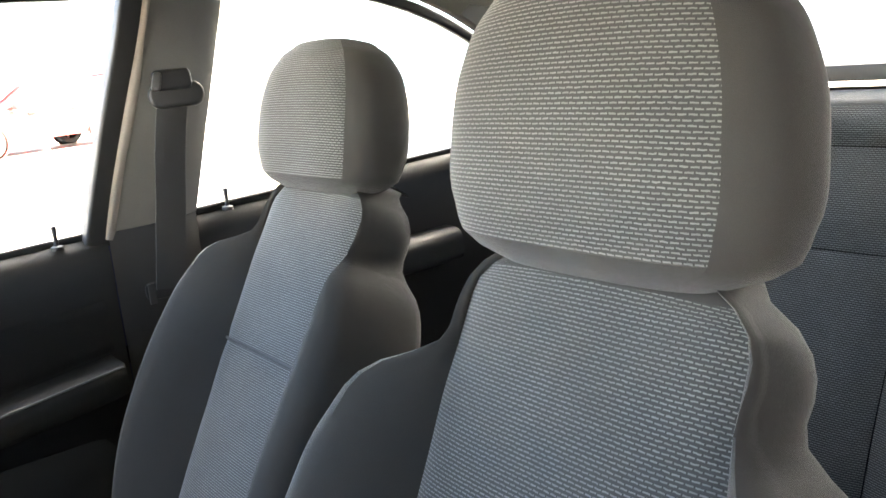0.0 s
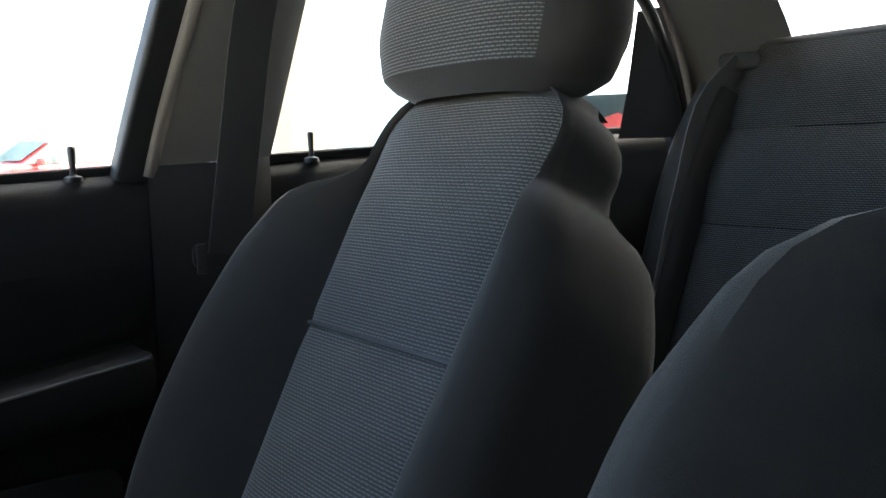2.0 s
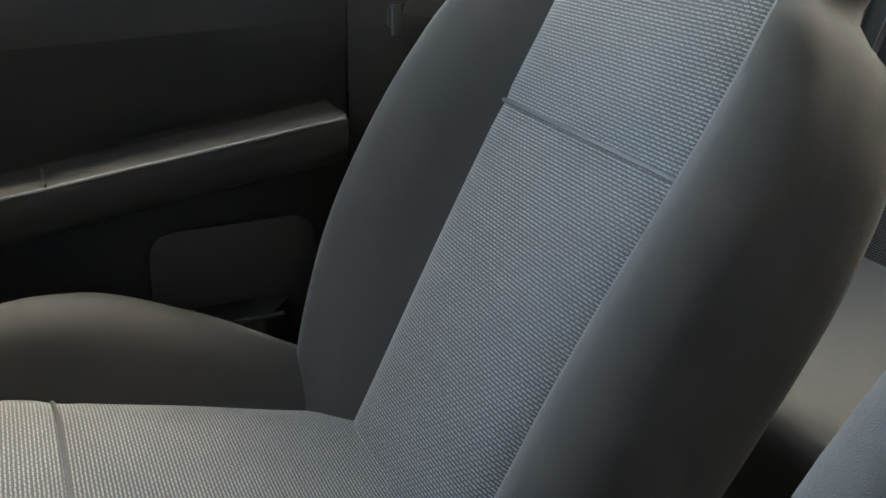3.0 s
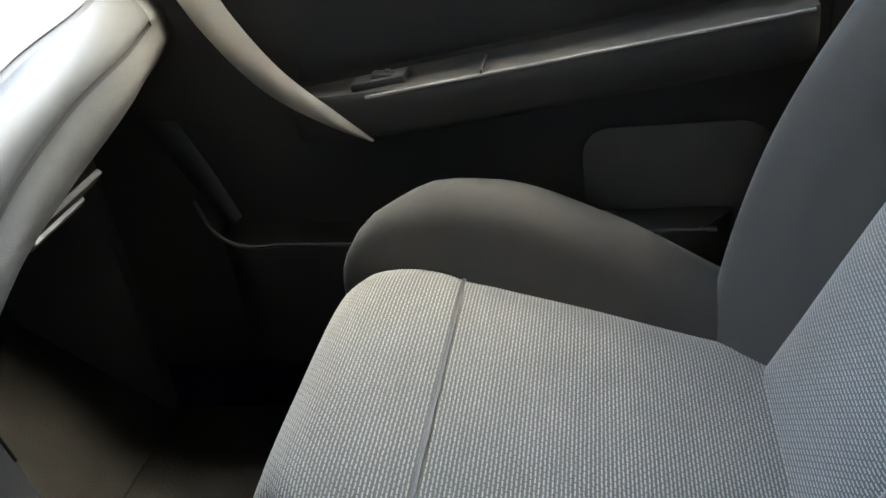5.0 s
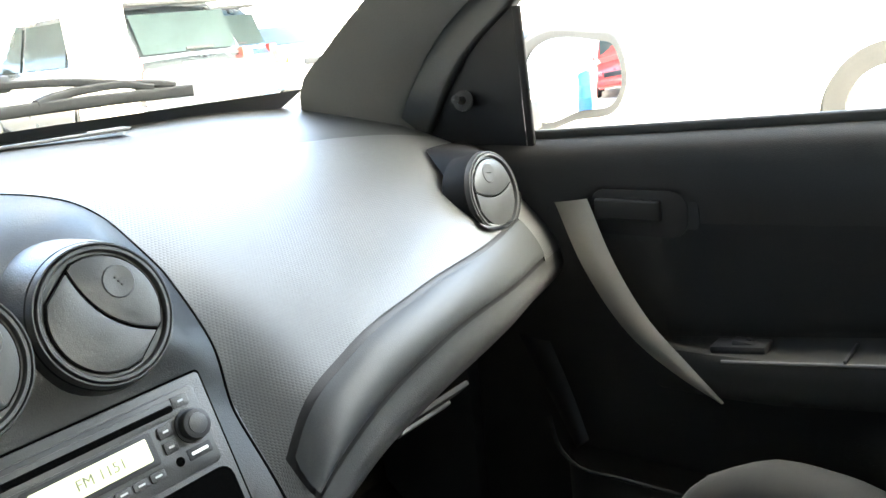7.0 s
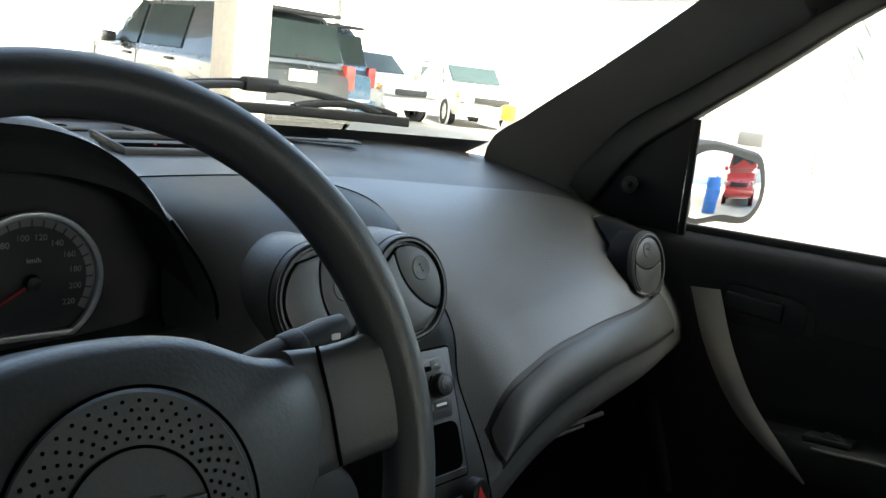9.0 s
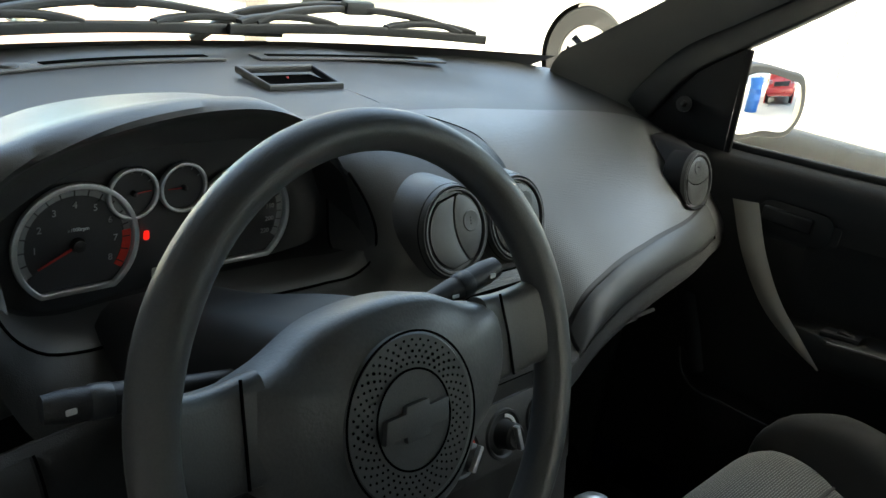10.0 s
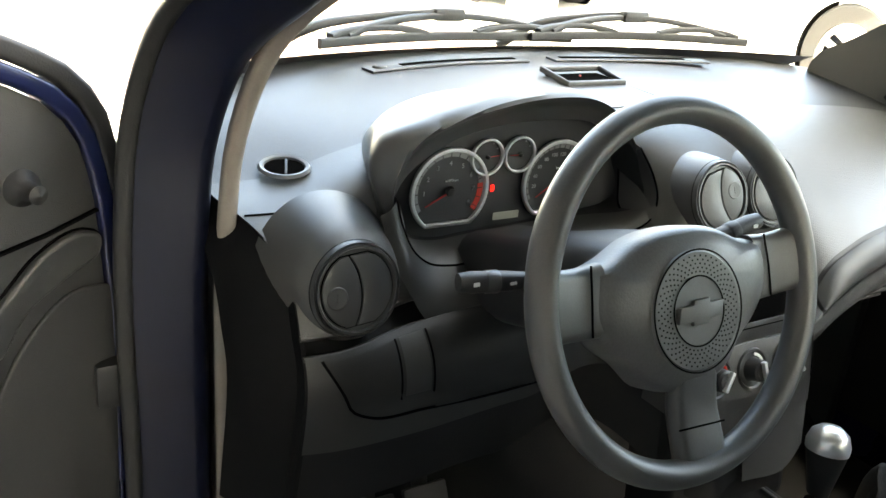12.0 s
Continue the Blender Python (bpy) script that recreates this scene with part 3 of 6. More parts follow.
        trim = {s: (0.075 if s * x < 0 else 0.03) * front ** 2 for s in (-1, 1)}
        seam = -0.006 * math.exp(-((y + 0.085 + slid) / 0.006) ** 2) * (1 if v < 0.7 else 0)
        centre.append([base + Vector(((c - trim[-1 if u < 0 else 1] * abs(u)) * u, 0, 0)) + nn * (0.010 * (1 - u ** 4) + seam - 0.004 * u ** 12) for u in np.linspace(-1, 1, 25)])
        full = (c, w)
        for k, s in enumerate((-1, 1)):
            c, w = full[0] - trim[s], full[1] - trim[s] * 1.15
            q = w - c
            p = float(hermite(U, CP, v)) * (0.55 if s * x < 0 else 1.0)
            pr = [(c, -0.006), (c + 0.08 * q, 0.25 * p), (c + 0.35 * q, 0.9 * p + 0.002), (c + 0.62 * q, p + 0.003), (c + 0.88 * q, 0.60 * p), (w, -0.012)]
            sides[k].append([base + Vector((s * a.x, 0, 0)) + nn * a.y for a in curve([(*t, 0) for t in pr], 14)][::-s])
            lo = Vector((0, y, min(z, 0.47) - 0.13)) if v < 0.75 else base - nn * 0.02
            edge = base + Vector((s * w, 0, 0)) - nn * 0.012
            skirts[k].append([edge.lerp(Vector((s * (w - 0.012), lo.y, lo.z)), f) for f in np.linspace(0, 1, 6)][::-s])
    kk = min(range(40), key=lambda i: abs(centre[i][12].y + 0.085 + slid))
    sp("cushion_seam", sweep([p + Vector((0, 0, 0.0015)) for p in centre[kk]], rounded(0.0045, 0.003, 0.001)), M["seat_back"], label="dark stitched seam")
    sp("cushion_centre", grid(centre), M["cloth"], label="pale grey woven cloth panel")
    for k in (0, 1):
        sp("cushion_bolster", grid(sides[k]), M["side_cloth"], label="plain dark cloth bolster")
        sp("cushion_skirt", grid(skirts[k]), M["seat_back"])
    sp("seat_base", box((0.40, 0.46, 0.09), Matrix.Translation((0, -0.17 - slid, 0.30)), 0.02), M["black"])
    for s in (-1, 1):
        sp("rail", box((0.035, 0.56, 0.025), Matrix.Translation((s * 0.18, -0.15 - slid, 0.262)), 0.004), M["black"])
    sp("recliner_cover", box((0.03, 0.12, 0.09), Matrix.Translation((0.262 if x > 0 else -0.262, -0.38, 0.43)), 0.012), M["black"])
    return st


seat(0.35, 0.0, 0.0, 0.0, 1.05)
seat(-0.35, 0.11, 0.064, -0.002, 1.13, 0.668, 0.10)

# ---- floor, roof, sides
bm = box((1.36, 2.6, 0.05), Matrix.Translation((0, -0.45, 0.225)), 0.01)
tagged(part("floor", bm, M["carpet"]), "near-black carpeted car floor", "floor", kind="structure")
bm = box((1.36, 0.06, 0.75), Matrix.Translation((0, 0.62, 0.60)), 0.01)
tagged(part("bulkhead", bm, M["carpet"]), "dark carpeted bulkhead behind the dashboard", "bulkhead", kind="structure")
rows = []
for y in np.linspace(0.12, -1.32, 24):
    f = (y - 0.12) / -1.44
    zc = 1.375 + 0.05 * math.sin(math.pi * min(1, 0.15 + f * 0.9)) - 0.02 * max(0, f - 0.75) * 4
    rows.append([(x, y, zc - 0.055 * (abs(x) / 0.55) ** 3) for x in np.linspace(-0.55, 0.55, 21)])
tagged(part("ceiling", grid(rows, 0.02), M["liner"]), "pale grey felt headliner", "ceiling", kind="structure")

for sx in (1, -1):
    bm = box((0.03, 0.34, 0.62), Matrix.Translation((sx * 0.715, 0.56, 0.60)), 0.01)
    tagged(part("trim_kick_panel", bm, M["black"]), "black kick panel beside the footwell", "kick panel", kind="structure")

# ---------------------------------------------------------------- doors
def strip(left, right, n, thick, lift=0.0):
    """A ribbon between two smooth edges, crowned a little, with depth."""
    a, b = curve(left, n), curve(right, n)
    rows = []
    for p, q in zip(a, b):
        rows.append([p.lerp(q, u) + Vector((-lift * (1 - (2 * u - 1) ** 2), 0, 0)) for u in np.linspace(0, 1, 7)])
    return grid(rows, thick)


def door_x(y, z):
    """The inner face of a closed front door, measured sideways from the car's middle."""
    t = belt_z(y) - z
    return float(np.interp(t, [-0.002, 0.002, 0.012, 0.03, 0.07, 0.10, 0.20, 0.30, 0.45, 0.62], [0.722, 0.708, 0.694, 0.688, 0.687, 0.692, 0.695, 0.690, 0.676, 0.672]))


def arm_z(y):
    return 0.732 - 0.128 * y


door = thing("door_1", "closed front door with dark grey trim, silver pull strip and armrest", "car door", kind="structure", at=(0.70, 0.30, 0.35))
d_inv = Matrix.Translation((-0.70, -0.30, -0.35))


def op(name, bm, material, parent=None, label="", smooth=True, inv=d_inv, own=door):
    bm.transform(inv)
    return part(name, bm, material, parent or own, label, smooth)


rows = []
for k in np.linspace(0, 1, 40):
    rows.append([(door_x(y, belt_z(y) - 0.62 * k ** 1.5), y, belt_z(y) - 0.62 * k ** 1.5) for y in np.linspace(0.42, -0.452, 30)])
op("door_panel", grid(rows, -0.02), M["door"])
rows = []
for f in np.linspace(0, 1, 12):
    rows.append([])
    for y in np.linspace(0.115, -0.43, 24):
        top = belt_z(y) - 0.105
        z = top + (arm_z(y) + 0.004 - top) * f
        bulge = 0.004 * min(1, 8 * f, 8 * (1 - f)) ** 0.5
        rows[-1].append((door_x(y, z) - 0.002 - bulge, y, z))
op("cloth_insert", grid(rows, -0.004), M["door_cloth"], label="dark grey cloth insert")
rows = []
for y in np.linspace(0.12, -0.425, 26):
    k = min(1.0, (0.125 - y) / 0.16) ** 0.5
    k = k * min(1.0, (y + 0.46) / 0.05) ** 0.3
    sec = [(0.70, -0.003), (0.660, -0.003), (0.628, -0.001), (0.616, -0.002), (0.611, -0.008), (0.609, -0.020), (0.610, -0.034), (0.613, -0.046), (0.622, -0.055), (0.650, -0.064), (0.70, -0.075)]
    rows.append([(0.70 + (x - 0.70) * (0.35 + 0.65 * k), y, arm_z(y) + z) for x, z in sec])
arm = op("armrest", grid(rows, -0.01), M["arm"], label="worn dark grey cloth armrest")
op("seam", box((0.052, 0.003, 0.004), Matrix.Translation((0.637, -0.105, arm_z(-0.105) + 0.001)), 0.001), M["black"], arm)
op("window_switch", box((0.030, 0.062, 0.010), pose(0.648, 0.01, arm_z(0.01) + 0.002, -7), 0.004), M["black"], arm, "black window switch")
op("rocker", box((0.016, 0.026, 0.010), pose(0.646, 0.005, arm_z(0.005) + 0.006, 6), 0.004), M["black"], arm)
op("marking", box((0.006, 0.006, 0.0012), pose(0.646, 0.000, arm_z(0) + 0.0115, 6), 0), M["vent"], arm)
op("pull_strip", strip([(0.683, 0.256, 0.878), (0.656, 0.203, 0.799), (0.634, 0.132, 0.728), (0.622, 0.067, 0.693), (0.616, 0.022, 0.675)],
                       [(0.684, 0.210, 0.884), (0.659, 0.163, 0.809), (0.640, 0.113, 0.751), (0.626, 0.060, 0.709), (0.616, 0.019, 0.677)], 30, -0.012, 0.002), M["silver"], label="curved satin silver pull strip")
hr = rounded(0.125, 0.056, 0.02)
MH = facing((0.6905, 0.145, 0.868), (-1, 0, 0))
op("handle_recess", slab(rounded(0.150, 0.070, 0.026), 0.004, MH @ Matrix.Translation((0, 0, -0.002)), 0.0015), M["door"])
op("handle_cup", slab(hr, 0.003, MH @ Matrix.Translation((0, 0, 0.001)), 0.001), M["black"])
op("door_lever", box((0.085, 0.026, 0.008), MH @ Matrix.Translation((-0.012, 0.004, 0.006)), 0.006, 3), M["black"], label="dark inner door lever")
# pocket
rows = []
for y in np.linspace(0.25, -0.36, 24):
    e = min(1, (0.255 - y) / 0.05, (y + 0.365) / 0.05) ** 0.4
    rows.append([(0.69 + (x - 0.69) * e, y, z) for x, z in ((0.675, 0.548), (0.645, 0.546), (0.622, 0.548), (0.616, 0.540), (0.618, 0.48), (0.625, 0.40), (0.65, 0.35))])
op("door_pocket", grid(rows, -0.006), M["door"])
op("pocket_lip", sweep(curve([(0.640, 0.262, 0.600), (0.625, 0.240, 0.565), (0.618, 0.215, 0.5515), (0.616, 0.15, 0.550), (0.616, -0.10, 0.550), (0.620, -0.34, 0.550)], 40), circle(0.0028, 10)), M["door"])
# rib faces the light; that is put into its paler dash plastic
op("door_rib", strip([(0.672, 0.322, 0.700), (0.664, 0.275, 0.620), (0.652, 0.232, 0.555)], [(0.672, 0.272, 0.692), (0.664, 0.240, 0.630), (0.652, 0.212, 0.572)], 14, -0.006, 0.005), M["dash"])
# pale tube painted in for the highlight along the worn armrest edge
op("worn_edge_highlight", sweep([(0.6135 + 0.004 * (1 - min(1.0, (0.125 - y) / 0.12)), y, arm_z(y) - 0.003) for y in np.linspace(0.02, -0.42, 24)], circle(0.0020, 8)), M["belt_grey"], arm)
op("speaker_panel", slab(rounded(0.20, 0.20, 0.03), 0.0006, facing((0.6765, -0.30, 0.55), (-1, 0, 0)), 0.0004), M["door"])


def lock_pin(y, inv, own, x=0.706):
    z = belt_z(y)
    op("lock_pin", lathe([(0.0001, 0.034), (0.0035, 0.034), (0.0045, 0.031), (0.0035, 0.012), (0.004, 0.002), (0.010, 0.0), (0.011, -0.006)], Matrix.Translation((x, y, z + 0.001)), 14), M["black"], inv=inv, own=own)


lock_pin(-0.376, d_inv, door)
op("window_seal", sweep([(0.718, y, belt_z(y) + 0.004) for y in np.linspace(0.36, -0.46, 12)], rounded(0.010, 0.014, 0.004)), M["rubber"])
# mirror sail, lever, door mirror
sail = [(0.702, 0.51, 0.925), (0.702, 0.302, 0.930), (0.697, 0.302, 1.06), (0.691, 0.301, 1.132), (0.704, 0.37, 1.112), (0.714, 0.44, 1.035), (0.714, 0.49, 0.985)]
bm = bmesh.new()
bm.loops.layers.uv.new("UVMap")
bm.faces.new([bm.verts.new(p) for p in sail])
bmesh.ops.solidify(bm, geom=bm.faces[:], thickness=0.014)
op("mirror_sail", bm, M["pod"], label="black triangular mirror panel")
op("mirror_lever", join(lathe([(0.014, 0), (0.014, 0.004), (0.006, 0.006), (0.004, 0.022), (0.006, 0.026), (0.0001, 0.028)], facing((0.696, 0.392, 1.008), (-1, -0.2, 0.2)), 18)), M["black"])
mm = facing((0.872, 0.322, 1.010), (-0.28, -0.955, 0.03)) @ Matrix.Diagonal((0.96, 1.0, 1, 1))
round_off = lambda o: [(p.x, p.y) for p in curve([(*q, 0) for q in o + o[:1]], 49)[:-1]]
mir = op("door_mirror", slab(round_off([(-0.118, 0.038), (-0.105, 0.056), (0.05, 0.070), (0.095, 0.060), (0.112, 0.030), (0.112, -0.025), (0.095, -0.048), (0.0, -0.056), (-0.10, -0.056), (-0.118, -0.04)]), -0.085, mm, 0.007, 3), M["black"], label="black door mirror housing")
glass_line = round_off([(-0.106, 0.034), (-0.098, 0.046), (0.05, 0.058), (0.088, 0.048), (0.101, 0.024), (0.101, -0.022), (0.086, -0.040), (0.0, -0.046), (-0.094, -0.046), (-0.106, -0.034)])
CURVE = 1.4  # radius of the convex glass
bm = grid([[(x * k, y * k, 0.007 - (x * x + y * y) * k * k / (2 * CURVE)) for x, y in glass_line] for k in (0.915, 0.8, 0.6, 0.4, 0.2, 0.01)], close=True)
bm.transform(mm)
op("mirror_glass", bm, M["mirror"], mir, "clear convex mirror glass")
op("mirror_arm", box((0.09, 0.05, 0.045), Matrix.Translation((0.752, 0.355, 0.975)), 0.014), M["black"], mir)
# window frame of the door and its glass
RAIL = [(0.714, 0.49, 0.975), (0.714, 0.42, 1.070), (0.697, 0.30, 1.150), (0.672, 0.20, 1.210), (0.625, 0.06, 1.292), (0.590, -0.05, 1.338), (0.565, -0.25, 1.368), (0.545, -0.46, 1.368)]
op("window_frame", sweep(curve(RAIL, 24), rounded(0.030, 0.060, 0.008), scale=[1 - 0.5 * min(1, k / 12) for k in range(24)]), M["rubber"], label="black window frame")
op("frame_edge", sweep(curve([(0.710, -0.438, 0.975), (0.705, -0.444, 1.0), (0.655, -0.481, 1.167), (0.600, -0.518, 1.323), (0.585, -0.526, 1.365), (0.570, -0.534, 1.395)], 16), rounded(0.030, 0.042, 0.006), up=(0, 1, 0)), M["rubber"])
op("divider", sweep([(0.704, 0.296, 0.945), (0.698, 0.296, 1.06), (0.692, 0.295, 1.122)], rounded(0.006, 0.012, 0.0025), up=(0, 1, 0)), M["pod"])


def pane(pts_low, pts_high, inv, own, name="window_pane"):
    lo, hi = curve(pts_low, 14), curve(pts_high, 14)
    ob = op(name, grid([[a.lerp(b, f) for a, b in zip(lo, hi)] for f in np.linspace(0, 1, 5)], 0.003), M["glass"], inv=inv, own=own)
    ob.visible_shadow = False
    return ob


pane([(0.716, 0.29, 0.956), (0.718, -0.1, 0.968), (0.716, -0.43, 0.982)], [(0.690, 0.29, 1.15), (0.605, -0.03, 1.325), (0.585, -0.51, 1.36)], d_inv, door)

# ---- rear door on the same side
rdoor = thing("door_2", "closed rear door with dark grey trim and lock pin", "car door", kind="structure", at=(0.70, -0.60, 0.35))
r_inv = Matrix.Translation((-0.70, 0.60, -0.35))
rows = []
for k in np.linspace(0, 1, 20):
    rows.append([(door_x(y, belt_z(y) - 0.6 * k ** 1.5) - 0.04 * max(0, -y - 0.9), y, belt_z(y) - 0.6 * k ** 1.5 - 0.0) for y in np.linspace(-0.60, -1.36, 24)])
op("door_panel", grid(rows, -0.02), M["door"], inv=r_inv, own=rdoor)
lock_pin(-0.675, r_inv, rdoor, 0.700)
op("armrest", sweep([(0.66, y, 0.80 - 0.03 * y) for y in np.linspace(-0.68, -1.15, 8)], rounded(0.08, 0.07, 0.025)), M["door"], inv=r_inv, own=rdoor)
op("window_frame", sweep(curve([(0.553, -0.66, 1.372), (0.548, -0.80, 1.365), (0.565, -0.98, 1.335), (0.60, -1.14, 1.285), (0.64, -1.28, 1.215), (0.668, -1.37, 1.12), (0.675, -1.42, 1.02)], 30), rounded(0.016, 0.022, 0.006)), M["rubber"], inv=r_inv, own=rdoor)
bm = bmesh.new()
bm.loops.layers.uv.new("UVMap")
bm.faces.new([bm.verts.new(p) for p in [(0.685, -1.30, 1.225), (0.678, -1.268, 1.10), (0.68, -1.245, 1.01), (0.662, -1.46, 1.01), (0.655, -1.425, 1.13), (0.652, -1.35, 1.235)]])
bmesh.ops.solidify(bm, geom=bm.faces[:], thickness=0.02)
op("corner_panel", bm, M["door"], inv=r_inv, own=rdoor)
op("window_seal", sweep([(0.712, y, belt_z(y) + 0.004) for y in np.linspace(-0.60, -1.28, 10)], rounded(0.010, 0.014, 0.004)), M["rubber"], inv=r_inv, own=rdoor)
pane([(0.708, -0.63, 0.994), (0.705, -0.95, 1.006), (0.690, -1.25, 1.018)], [(0.565, -0.66, 1.365), (0.575, -0.95, 1.34), (0.685, -1.29, 1.22)], r_inv, rdoor)
op("outer_skin", box((0.04, 0.78, 0.62), Matrix.Translation((0.765, -0.98, 0.66)), 0.01), M["blue"], inv=r_inv, own=rdoor)
op("outer_skin", box((0.04, 0.92, 0.60), Matrix.Translation((0.765, -0.03, 0.64)), 0.01), M["blue"])

# ---------------------------------------------------------------- pillars and roof edges, both sides
def mirror_x(pts, s):
    return [(p[0] * s, p[1], p[2]) for p in pts]


def pillar_sheet(a, b, s, n=20, bulge=0.012):
    ca, cb = curve(mirror_x(a, s), n), curve(mirror_x(b, s), n)
    rows = []
    for p, q in zip(ca, cb):
        rows.append([p.lerp(q, u) + Vector((-s * bulge * (1 - (2 * u - 1) ** 2), -bulge * (1 - (2 * u - 1) ** 2), 0)) for u in np.linspace(0, 1, 9)])
    return grid(rows, 0.008)


A_IN = [(0.662, 0.672, 0.998), (0.645, 0.650, 1.036), (0.612, 0.55, 1.095), (0.598, 0.39, 1.197), (0.560, 0.20, 1.318), (0.515, 0.08, 1.385)]
A_OUT = [(0.710, 0.500, 0.950), (0.716, 0.480, 1.000), (0.718, 0.43, 1.085), (0.700, 0.31, 1.165), (0.655, 0.14, 1.268), (0.590, -0.05, 1.350)]
for s in (1, -1):
    tagged(part("trim_a_pillar", pillar_sheet(A_IN, A_OUT, s), M["pillar_a"]), "pale grey plastic windscreen pillar trim", "pillar trim", kind="structure")
    # light seal along the door openings
    top = [(0.738, 0.478, 1.000), (0.739, 0.43, 1.082), (0.722, 0.31, 1.162), (0.677, 0.14, 1.266), (0.612, -0.05, 1.349), (0.565, -0.25, 1.378), (0.555, -0.46, 1.385), (0.556, -0.66, 1.386), (0.555, -0.82, 1.378), (0.572, -1.0, 1.345), (0.608, -1.16, 1.292), (0.648, -1.30, 1.215), (0.672, -1.385, 1.11), (0.675, -1.42, 0.98)]
    tagged(part("trim_roof_seal", sweep(curve(mirror_x([(p[0] - 0.022, p[1], p[2] + 0.004) for p in top], s), 70), rounded(0.011, 0.013, 0.005)), M["seal"]), "pale beige flocked door seal", "door seal", kind="structure")
    rows = []
    edge = curve(mirror_x([(p[0] - 0.03, p[1], p[2] + 0.005) for p in top[3:11]], s), 30)
    for p in edge:
        inner = Vector((s * 0.47, p.y, p.z + 0.035 if p.y > -1.2 else p.z + 0.03))
        rows.append([p.lerp(inner, u) + Vector((0, 0, 0.012 * math.sin(math.pi * u))) for u in np.linspace(0, 1, 6)])
    tagged(part("trim_roof_rail", grid(rows, 0.006), M["liner"]), "pale grey headliner edge above the doors", "roof lining", kind="structure")
    # middle pillar
    lowf, lowb = [(0.690, -0.452, 0.28), (0.688, -0.452, 0.70), (0.690, -0.455, 0.992)], [(0.690, -0.62, 0.28), (0.690, -0.615, 0.70), (0.690, -0.610, 1.000)]
    tagged(part("trim_b_pillar_lower", pillar_sheet(lowf, lowb, s, 14, 0.022), M["door"]), "dark grey lower pillar trim", "pillar trim", kind="structure")
    upf, upb = [(0.686, -0.466, 0.992), (0.630, -0.505, 1.165), (0.548, -0.552, 1.385)], [(0.690, -0.612, 1.000), (0.632, -0.640, 1.18), (0.552, -0.668, 1.390)]
    tagged(part("trim_b_pillar_upper", pillar_sheet(upf, upb, s, 14, 0.014), M["pillar"]), "grey upper pillar trim", "pillar trim", kind="structure")
    tagged(part("trim_b_seal", sweep(curve(mirror_x([(0.697, -0.459, 0.980), (0.693, -0.463, 1.0), (0.638, -0.502, 1.165), (0.583, -0.540, 1.32), (0.560, -0.552, 1.385)], s), 14), rounded(0.018, 0.018, 0.007), up=(0, 1, 0)), M["seal"]), "pale beige flocked door seal", "door seal", kind="structure")
    # rear pillar
    ra = [(0.553, -0.96, 1.36), (0.585, -1.14, 1.31), (0.635, -1.30, 1.225), (0.662, -1.40, 1.10), (0.672, -1.44, 0.95)]
    rb = [(0.440, -1.16, 1.400), (0.470, -1.28, 1.350), (0.505, -1.42, 1.245), (0.530, -1.52, 1.165), (0.575, -1.60, 0.95)]
    tagged(part("trim_c_pillar", pillar_sheet(ra, rb, s, 24, 0.010), M["pillar"]), "pale grey rear pillar trim", "pillar trim", kind="structure")


def front_belt(s):
    b = thing("seat_belt", "dark seat belt webbing hanging on the middle pillar with its guide", "seat belt", "front seat belts", at=(s * 0.62, -0.53, 0.85))
    inv = Matrix.Translation((-s * 0.62, 0.53, -0.85))

    def bp(name, bm, material, label=""):
        bm.transform(inv)
        return part(name, bm, material, b, label)
    path = curve(mirror_x([(0.606, -0.572, 1.205), (0.618, -0.566, 1.16), (0.634, -0.548, 1.02), (0.640, -0.528, 0.885)], s), 14)
    bp("webbing", sweep(path, rounded(0.0022, 0.052, 0.001), up=(0, 1, 0)), M["belt"])
    m = facing((s * 0.600, -0.575, 1.205), (-s * 0.95, 0.25, 0.1))
    bp("guide", slab(rounded(0.088, 0.040, 0.018), 0.018, m, 0.007, 3), M["black"], "glossy black belt guide")
    bp("cap", slab(rounded(0.062, 0.034, 0.010), 0.022, m @ Matrix.Translation((-0.004, 0.024, 0)), 0.007, 3), M["black"])
    bp("bolt_cover", slab(rounded(0.014, 0.030, 0.006), 0.026, m @ pose(-0.028, 0.022, 0, 0, 0, -15), 0.003), M["dash"])
    bp("slot_plate", slab(rounded(0.07, 0.03, 0.01), 0.006, facing((s * 0.652, -0.523, 0.885), (-s, 0.1, 0.1)), 0.003), M["black"])
    bp("clip", box((0.004, 0.012, 0.035), pose(s * 0.646, -0.497, 0.882), 0.002), M["dash"])
    return b


front_belt(1)

# grab handle
gh = thing("grab_handle", "pale grey folded roof grab handle", "grab handle", at=(0.50, -0.80, 1.39))
bm = sweep(curve([(0.505, -0.68, 1.395), (0.500, -0.70, 1.378), (0.498, -0.80, 1.372), (0.500, -0.90, 1.375), (0.505, -0.92, 1.392)], 20), rounded(0.014, 0.022, 0.006))
bm.transform(Matrix.Translation((-0.50, 0.80, -1.39)))
part("grip", bm, M["pillar"], gh)

# ---------------------------------------------------------------- rear of the cabin
rs = thing("rear_seat", "grey woven cloth rear bench seat", "rear seat", at=(0, -1.2, 0.25))
rinv = Matrix.Translation((0, 1.2, -0.25))


def rp(name, bm, material, label=""):
    bm.transform(rinv)
    return part(name, bm, material, rs, label)


def rear_back(x0, x1, z0, z1, out, nx, nz):
    rows = []
    for z in np.linspace(z0, z1, nz):
        f = (z - 0.48) / (1.165 - 0.48)
        y = -1.20 - 0.29 * f
        rows.append([(x, y + out * (1 - abs(2 * (x - x0) / (x1 - x0) - 1) ** 8) + 0.010 * math.sin(math.pi * (z - z0) / (z1 - z0)), z) for x in np.linspace(x0, x1, nx)])
    return grid(rows, 0.05)


